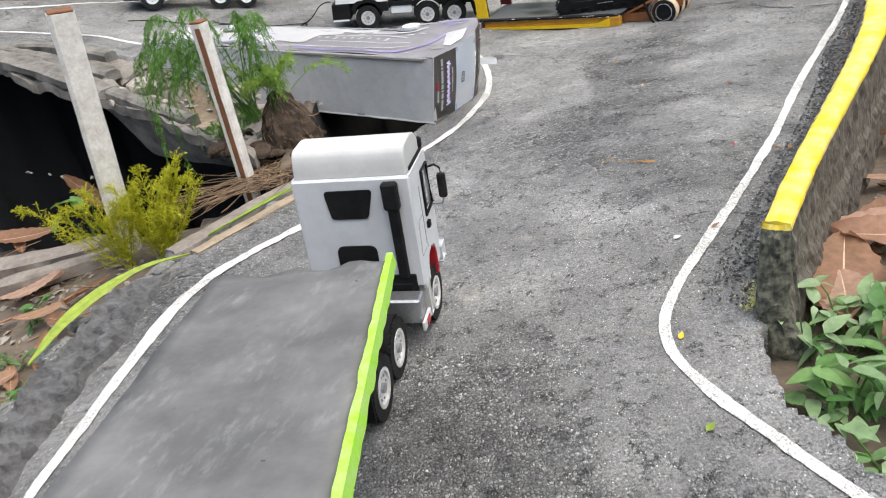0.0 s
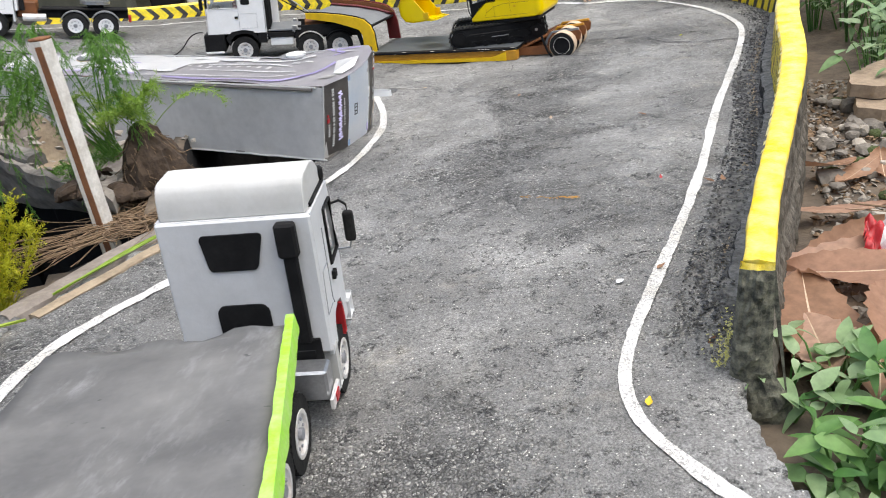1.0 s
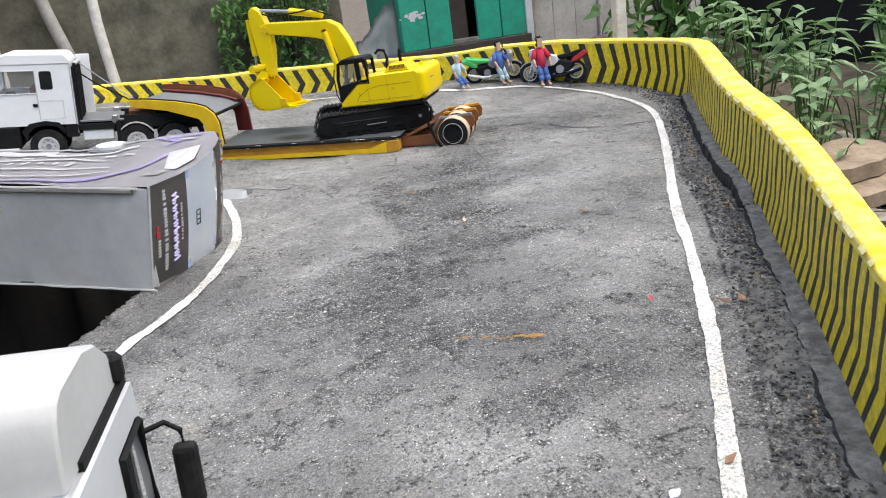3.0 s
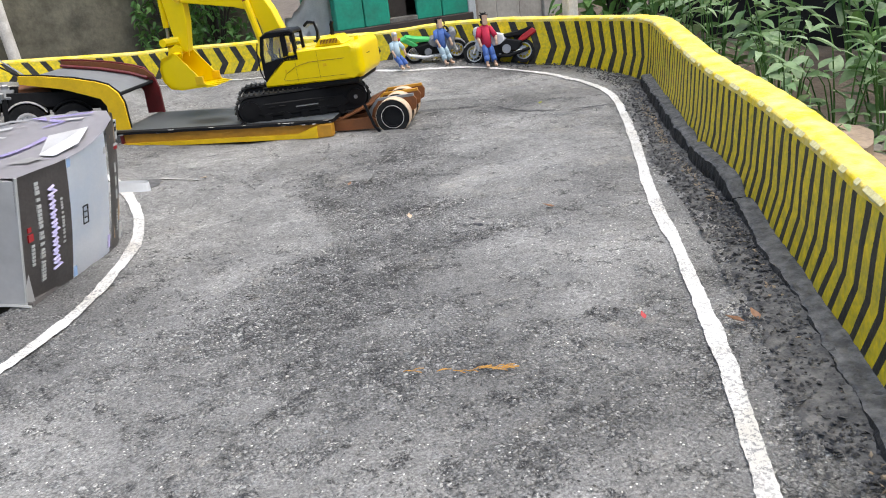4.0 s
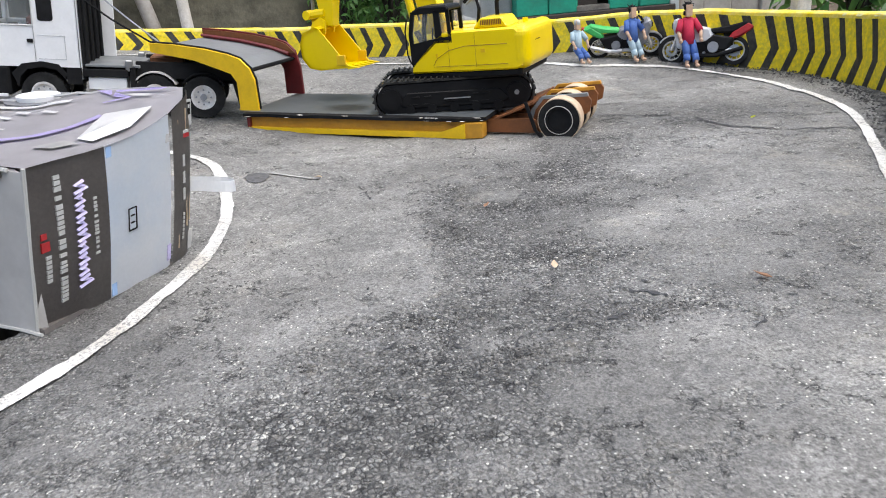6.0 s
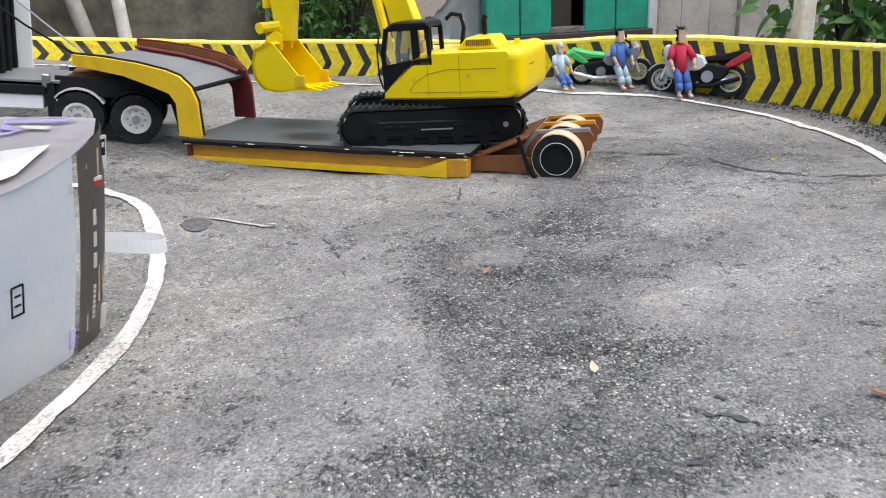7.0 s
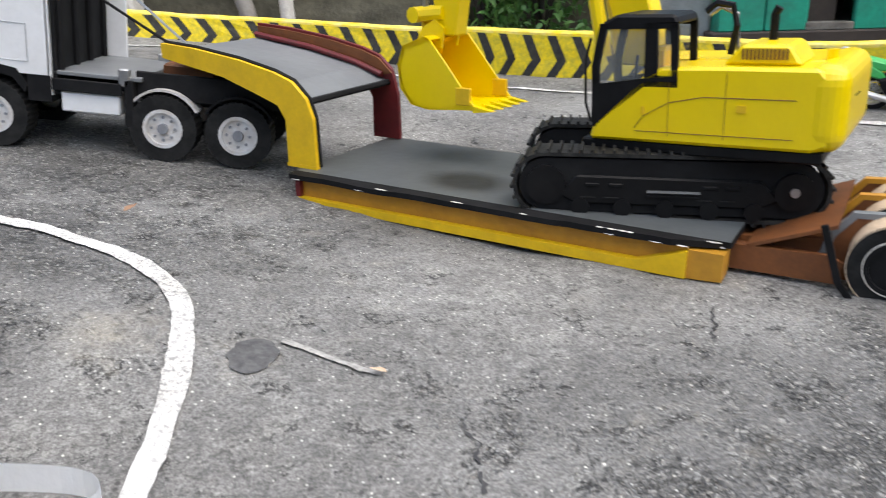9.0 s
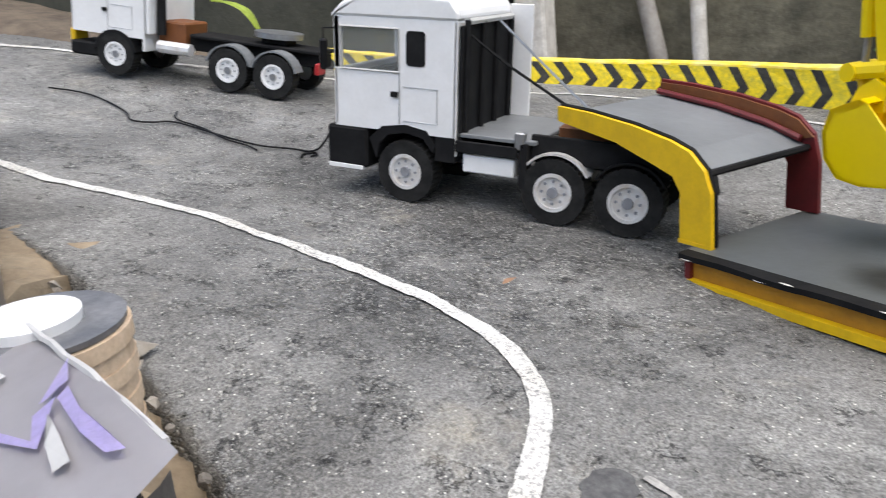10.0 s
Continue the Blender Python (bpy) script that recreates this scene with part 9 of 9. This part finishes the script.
flat_patch("tar_spot", [(0.075 + 0.02 * math.cos(a / 4) * (1 + 0.1 * math.sin(a * 2.1)), 2.6 + 0.026 * math.sin(a / 4)) for a in range(25)], SPOT, "round dark tar spot on the road")
painted_line([(0.095, 2.625), (0.14, 2.6), (0.182, 2.578)], 0.0065, "road_mark_1", "faint white chalk mark on the road", CHALK)


def crack(points, w, seed):
    """A jagged crack in short broken runs, with a fallen-in black bed."""
    rng = random.Random(seed)
    pts = smooth_path([(*p, 0) for p in points], 0.0045, 1)
    bm = bmesh.new()
    prev = None
    side = 0.0
    for i, p in enumerate(pts):
        d = (pts[min(i + 1, len(pts) - 1)] - pts[max(i - 1, 0)]).normalized()
        nn = Vector((-d.y, d.x, 0))
        side = 0.75 * side + rng.uniform(-0.0035, 0.0035)
        k = w * rng.uniform(0.1 if seed else 0.3, 1.0) * (0.25 + 0.75 * math.sin(3.1416 * i / max(1, len(pts) - 1)))
        if fbm(p.x * 30, p.y * 30, seed * 3.1, 2) < (-0.12 if seed else -0.45):
            prev = None
            continue
        q = p + nn * side
        row = []
        for s in (-1, 1):
            r = q + nn * s * k / 2
            row.append(bm.verts.new((r.x, r.y, zroad(r.x, r.y) + road_relief(r.x, r.y) + 0.0012)))
        if prev:
            bm.faces.new((prev[0], prev[1], row[1], row[0]))
        prev = row
    tagged(part("road_crack", bm, TAR), "thin dark crack in the asphalt", "crack", kind="structure")


for i, (pts, w) in enumerate((([(0.77, 2.831), (0.835, 2.797), (0.888, 2.771), (0.929, 2.725), (0.955, 2.653), (0.979, 2.607), (1.007, 2.574), (1.08, 2.52), (1.137, 2.486), (1.179, 2.487)], 0.012), ([(0.93, 2.72), (0.95, 2.6), (0.967, 2.526), (1.018, 2.496), (1.049, 2.509)], 0.008), ([(0.496, 1.992), (0.503, 1.974), (0.508, 1.945)], 0.009), ([(0.475, 1.976), (0.495, 1.95), (0.512, 1.927)], 0.009),
                              ([(0.187, 1.908), (0.254, 1.938), (0.29, 1.881), (0.325, 1.863), (0.335, 1.89)], 0.006), ([(0.335, 1.89), (0.387, 1.911), (0.446, 1.91), (0.5, 1.93)], 0.007), ([(0.489, 2.7), (0.448, 2.6), (0.42, 2.565)], 0.005), ([(0.247, 2.535), (0.254, 2.42), (0.248, 2.36)], 0.005),
                              ([(0.286, 1.868), (0.326, 1.862)], 0.006), ([(0.62, 1.9), (0.66, 1.905)], 0.006), ([(0.55, 1.84), (0.58, 1.86)], 0.005), ([(-0.25, 3.0), (-0.18, 2.98), (-0.12, 2.985)], 0.004), ([(0.75, 2.5), (0.85, 2.55), (0.95, 2.53)], 0.003))):
    crack(pts, w, i)


def cable():
    pts = smooth_path([(x, y, zroad(x, y) + 0.006) for x, y in ((-1.38, 3.326), (-1.288, 3.346), (-1.197, 3.328), (-1.12, 3.302), (-1.093, 3.272), (-1.05, 3.285), (-1.02, 3.317), (-0.946, 3.31), (-0.865, 3.296), (-0.77, 3.282), (-0.706, 3.296), (-0.655, 3.29))] + [(-0.61, 3.27, 0.155), (-0.585, 3.262, 0.185), (-0.55, 3.255, 0.2), (-0.525, 3.25, 0.195)], 0.012, 2)
    tagged(part("black_cable", tube(pts, 0.002, 6), BLACK), "black cable lying on the road and tied to the lorry bumper", "cable")
    pts = smooth_path([(x, y, zroad(x, y) + 0.006) for x, y in ((-1.045, 3.36), (-1.025, 3.325), (-0.94, 3.318), (-0.86, 3.285), (-0.8, 3.278), (-0.765, 3.262))], 0.012, 2)
    tagged(part("black_cable", tube(pts, 0.0018, 6), BLACK), "short black cable end lying on the road", "cable")
    pts = smooth_path([(x, y, zroad(x, y) + 0.006) for x, y in ((-0.665, 3.262), (-0.675, 3.272), (-0.662, 3.295), (-0.645, 3.286), (-0.655, 3.268))], 0.006, 2)
    tagged(part("black_cable", tube(pts, 0.0022, 6), BLACK), "knotted loop of black cable lying on the road", "cable")


cable()


# ---- figures and motorcycles by the kerb ----
def limb(bm, a, b, r0, r1, mat):
    n0 = len(bm.faces)
    tube([a, Vector(a).lerp(Vector(b), 0.5), b], r0, 8, bm, r1 / r0)
    bm.faces.ensure_lookup_table()
    for f in bm.faces[n0:]:
        f.material_index = mat
        f.smooth = True


def ball(bm, c, rx, ry, rz, mat):
    n0 = len(bm.faces)
    vs = bmesh.ops.create_uvsphere(bm, u_segments=12, v_segments=8, radius=1.0)["verts"]
    for v in vs:
        v.co = Vector((c[0] + v.co.x * rx, c[1] + v.co.y * ry, c[2] + v.co.z * rz))
    bm.faces.ensure_lookup_table()
    for f in bm.faces[n0:]:
        f.material_index = mat
        f.smooth = True


def doll(x, y, heading, top, legs, label, hat, lean, sit=0.0, h=0.14):
    """A cloth doll, one plain mesh, leaning on a motorcycle; it faces +x before turning."""
    bm = bmesh.new()
    k = h / 0.14
    hip = 0.055 - sit
    mats = [SKIN, top, legs, MATTBLACK if not hat else OFFWHITE]
    for s in (-1, 1):
        knee = Vector((0.012 + sit * 0.9, s * 0.012, hip * 0.5 + sit * 0.35))
        limb(bm, (-0.01, s * 0.01, hip), knee, 0.0115, 0.0105, 2)
        limb(bm, knee, (0.02 + sit, s * 0.014, 0.014), 0.0105, 0.01, 2)
        limb(bm, (0.02 + sit, s * 0.014, 0.016), (0.022 + sit, s * 0.015, 0.004), 0.0055, 0.005, 0)
        ball(bm, (0.03 + sit, s * 0.015, 0.0045), 0.011, 0.006, 0.0045, 0)
    sh = Vector((-0.018 + lean, 0, hip + 0.05))
    limb(bm, (-0.012, 0, hip - 0.006), sh, 0.0195, 0.017, 1)
    ball(bm, tuple(sh), 0.013, 0.022, 0.01, 1)
    for s in (-1, 1):
        elbow = Vector((0.0 + lean, s * 0.033, hip + 0.026))
        limb(bm, (sh.x, s * 0.02, sh.z), elbow, 0.009, 0.0095, 1)
        limb(bm, elbow, (0.014 + lean, s * 0.03 - s * 0.012 * (lean > 0), hip + 0.008), 0.0055, 0.0048, 0)
        ball(bm, (0.015 + lean, s * 0.03 - s * 0.012 * (lean > 0), hip + 0.006), 0.006, 0.0055, 0.006, 0)
    head = sh + Vector((0.004, 0, 0.024))
    limb(bm, sh, head, 0.006, 0.006, 0)
    box(head.x - 0.009, head.x + 0.009, head.y - 0.009, head.y + 0.009, head.z - 0.013, head.z + 0.014, 0.0, bm)
    if hat:
        ball(bm, (head.x - 0.001, head.y, head.z + 0.008), 0.0135, 0.013, 0.011, 3)
    else:
        ball(bm, (head.x - 0.005, head.y, head.z + 0.008), 0.0125, 0.0125, 0.0125, 3)
        for a in range(14):
            limb(bm, (head.x - 0.005, head.y, head.z + 0.01), (head.x - 0.005 + 0.015 * math.cos(a * 2.4), head.y + 0.017 * math.sin(a * 2.4), head.z + 0.016 + 0.006 * math.sin(a * 1.7)), 0.003, 0.0008, 3)
    bmesh.ops.scale(bm, vec=(k * 0.86, k * 0.76, k * 0.94), verts=bm.verts[:])
    tagged(part("doll", bm, mats, m=pose(x, y, zroad(x, y) + 0.002, 0, 0, heading)), label, "doll", "dolls by the motorcycles")


doll(0.96, 3.425, -78, PALECLOTH, DENIM, "cloth doll in pale blue clothes and white cap by a motorcycle", True, 0.0, 0.012, 0.13)
doll(1.112, 3.395, -80, DENIM, PALECLOTH, "black-haired cloth doll in blue shirt and pale trousers, leaning", False, 0.0, 0.0, 0.15)
doll(1.228, 3.297, -100, REDCLOTH, DENIM, "black-haired cloth doll in red shirt and blue jeans with folded arms", False, -0.006, 0.0, 0.168)


def motorcycle(x, y, heading, body_mat, seat_mat, tail_mat, label, L=0.19, tilt=8, size=1.0):
    """A toy motorcycle; x runs forward."""
    t = thing("toy_motorcycle", label, "toy motorcycle", pose(x, y, zroad(x, y), tilt, 0, heading) @ Matrix.Scale(size, 4), "toy motorcycles")
    r = 0.031
    for wx in (-L * 0.33, L * 0.36):
        bm = disc(r * 0.72, r, -0.008, 0.008, 24)
        w = part("wheel", bm, RUBBER, t, m=pose(wx, 0, r))
        bm = disc(r * 0.62, r * 0.76, -0.005, 0.005, 24)
        for i in range(10):
            a = 6.28318 * i / 10
            tube([(0.004 * math.cos(a), 0, 0.004 * math.sin(a)), (r * 0.68 * math.cos(a), 0, r * 0.68 * math.sin(a))], 0.0012, 4, bm)
        part("rim", bm, SILVER, w)
        part("brake_disc", disc(r * 0.18, r * 0.42, 0.006, 0.0085, 18), CHROME, w)
    bm = prism([(-0.035, 0.022), (-0.04, 0.05), (-0.01, 0.058), (0.035, 0.055), (0.04, 0.035), (0.02, 0.018)], -0.014, 0.014, 0.003)
    part("engine", bm, MATTBLACK, t)
    bm = prism([(-0.025, 0.05), (-0.012, 0.08), (0.03, 0.088), (0.055, 0.075), (0.05, 0.05), (0.02, 0.045)], -0.016, 0.016, 0.005)
    part("tank", bm, body_mat, t)
    bm = prism([(0.03, 0.03), (0.045, 0.075), (0.062, 0.092), (0.07, 0.08), (0.06, 0.035)], -0.017, 0.017, 0.004)
    part("fairing", bm, body_mat, t)
    bm = prism([(-0.095, 0.08), (-0.06, 0.07), (-0.015, 0.068), (-0.01, 0.078), (-0.05, 0.084), (-0.09, 0.094)], -0.013, 0.013, 0.003)
    part("seat", bm, seat_mat, t)
    bm = prism([(-0.11, 0.082), (-0.09, 0.09), (-0.06, 0.07), (-0.045, 0.05), (-0.075, 0.06)], -0.0145, 0.0145, 0.003)
    part("tail", bm, tail_mat, t)
    part("side_cover", prism([(-0.05, 0.03), (-0.066, 0.058), (-0.02, 0.066), (0.0, 0.05), (-0.012, 0.03)], -0.0185, 0.0185, 0.004), MATTBLACK, t)
    part("crank_case", disc(0, 0.012, -0.021, 0.021, 18), GREYBIKE, t, m=pose(-0.022, 0, 0.038))
    part("front_shield", prism([(0.036, 0.028), (0.026, 0.05), (0.05, 0.098), (0.066, 0.104), (0.074, 0.088), (0.058, 0.05)], -0.021, 0.021, 0.006), body_mat, t)
    part("headlamp", box(0.066, 0.076, -0.01, 0.01, 0.078, 0.094, 0.004, seg=2), DARKGLASS, t)
    part("foot_peg", tube([(-0.004, -0.026, 0.026), (-0.004, 0.026, 0.026)], 0.0022, 6), CHROME, t)
    for sy in (-1, 1):
        part("hand_mirror", box(0.04, 0.044, *sorted((sy * 0.026, sy * 0.04)), 0.106, 0.116, 0.002), MATTBLACK, t)
    part("tail_lamp", box(-0.113, -0.105, -0.009, 0.009, 0.076, 0.086, 0.002), RED, t)
    bm = tube([(L * 0.36, 0.012, r), (0.052, 0.012, 0.09)], 0.0032, 6)
    part("fork_leg", bm, SILVER, t)
    part("fork_leg", tube([(L * 0.36, -0.012, r), (0.052, -0.012, 0.09)], 0.0032, 6), SILVER, t)
    part("handlebar", tube([(0.042, -0.034, 0.1), (0.05, -0.012, 0.097), (0.05, 0.012, 0.097), (0.042, 0.034, 0.1)], 0.0026, 6), MATTBLACK, t)
    part("swing_arm", tube([(-0.02, 0.013, 0.035), (-L * 0.33, 0.011, r)], 0.0042, 6), SILVER, t)
    part("exhaust", tube([(0.02, -0.016, 0.022), (-0.04, -0.018, 0.022), (-0.09, -0.019, 0.036)], 0.0055, 8), SILVER, t)
    part("exhaust", tube([(0.02, 0.016, 0.02), (-0.03, 0.018, 0.02), (-0.085, 0.019, 0.036)], 0.0045, 8), MATTBLACK, t)
    part("mudguard", arch(r * 1.04, r * 1.12, 30, 140, -0.008, 0.008), body_mat, t, m=pose(L * 0.36, 0, r))


motorcycle(1.1, 3.448, -18, GREYBIKE, GREENBIKE, GREENBIKE, "grey and bright green toy motorcycle parked at the kerb", 0.2, 10, 1.05)
motorcycle(1.272, 3.30, 138, WHITE, MATTBLACK, RED, "white and black toy motorcycle with red tail parked at the kerb", 0.2, 10, 1.22)


# loose stones along the outer foot of the kerb wall
RS = random.Random(77)
for k in range(40):
    p, nrm = kerb_point(KP, RS.uniform(0.3, 1.5))
    q = p + nrm * RS.uniform(0.09, 0.34)
    stone(q.x, q.y, RS.uniform(0.03, 0.075), RS, 0.006, "pale flat piece of broken concrete on the rubble")
for k in range(16):
    p, nrm = kerb_point(KP, RS.uniform(0.4, 1.6))
    q = p + nrm * RS.uniform(0.1, 0.32)
    ob = new("moss_clump", MOSS[k % 3])
    ob.matrix_basis = pose(q.x, q.y, ground_at(q.x, q.y) + 0.012, 0, 0, RS.uniform(0, 360)) @ Matrix.Scale(RS.uniform(0.03, 0.07), 4)
    tagged(ob, "dark green moss clump among the rubble", "moss", "moss clumps")
for k in range(46):
    s = RS.uniform(0.42, 1.25)
    p, nrm = kerb_point(KP, s)
    q = p + nrm * RS.uniform(0.09, 0.3)
    stone(q.x, q.y, RS.choice((0.016, 0.022, 0.03, 0.04)) * RS.uniform(0.8, 1.2), RS, 0.012)

for name, lab, mat, count, lo, hi, seed in (("stone_chips", "grey stone chips behind the kerb wall", STONE, 1300, 0.004, 0.013, 81), ("leaf_litter", "dark brown crumbled leaf litter behind the kerb wall", ROOT, 1100, 0.004, 0.014, 82)):
    spots = []
    for k in range(count):
        p, nrm = kerb_point(KP, RS.uniform(0.2, 1.7))
        q = p + nrm * RS.uniform(0.07, 0.42)
        spots.append((q.x, q.y, ground_at(q.x, q.y) + 0.003, RS.uniform(lo, hi)))
    rubble(name, lab, spots, mat, seed)
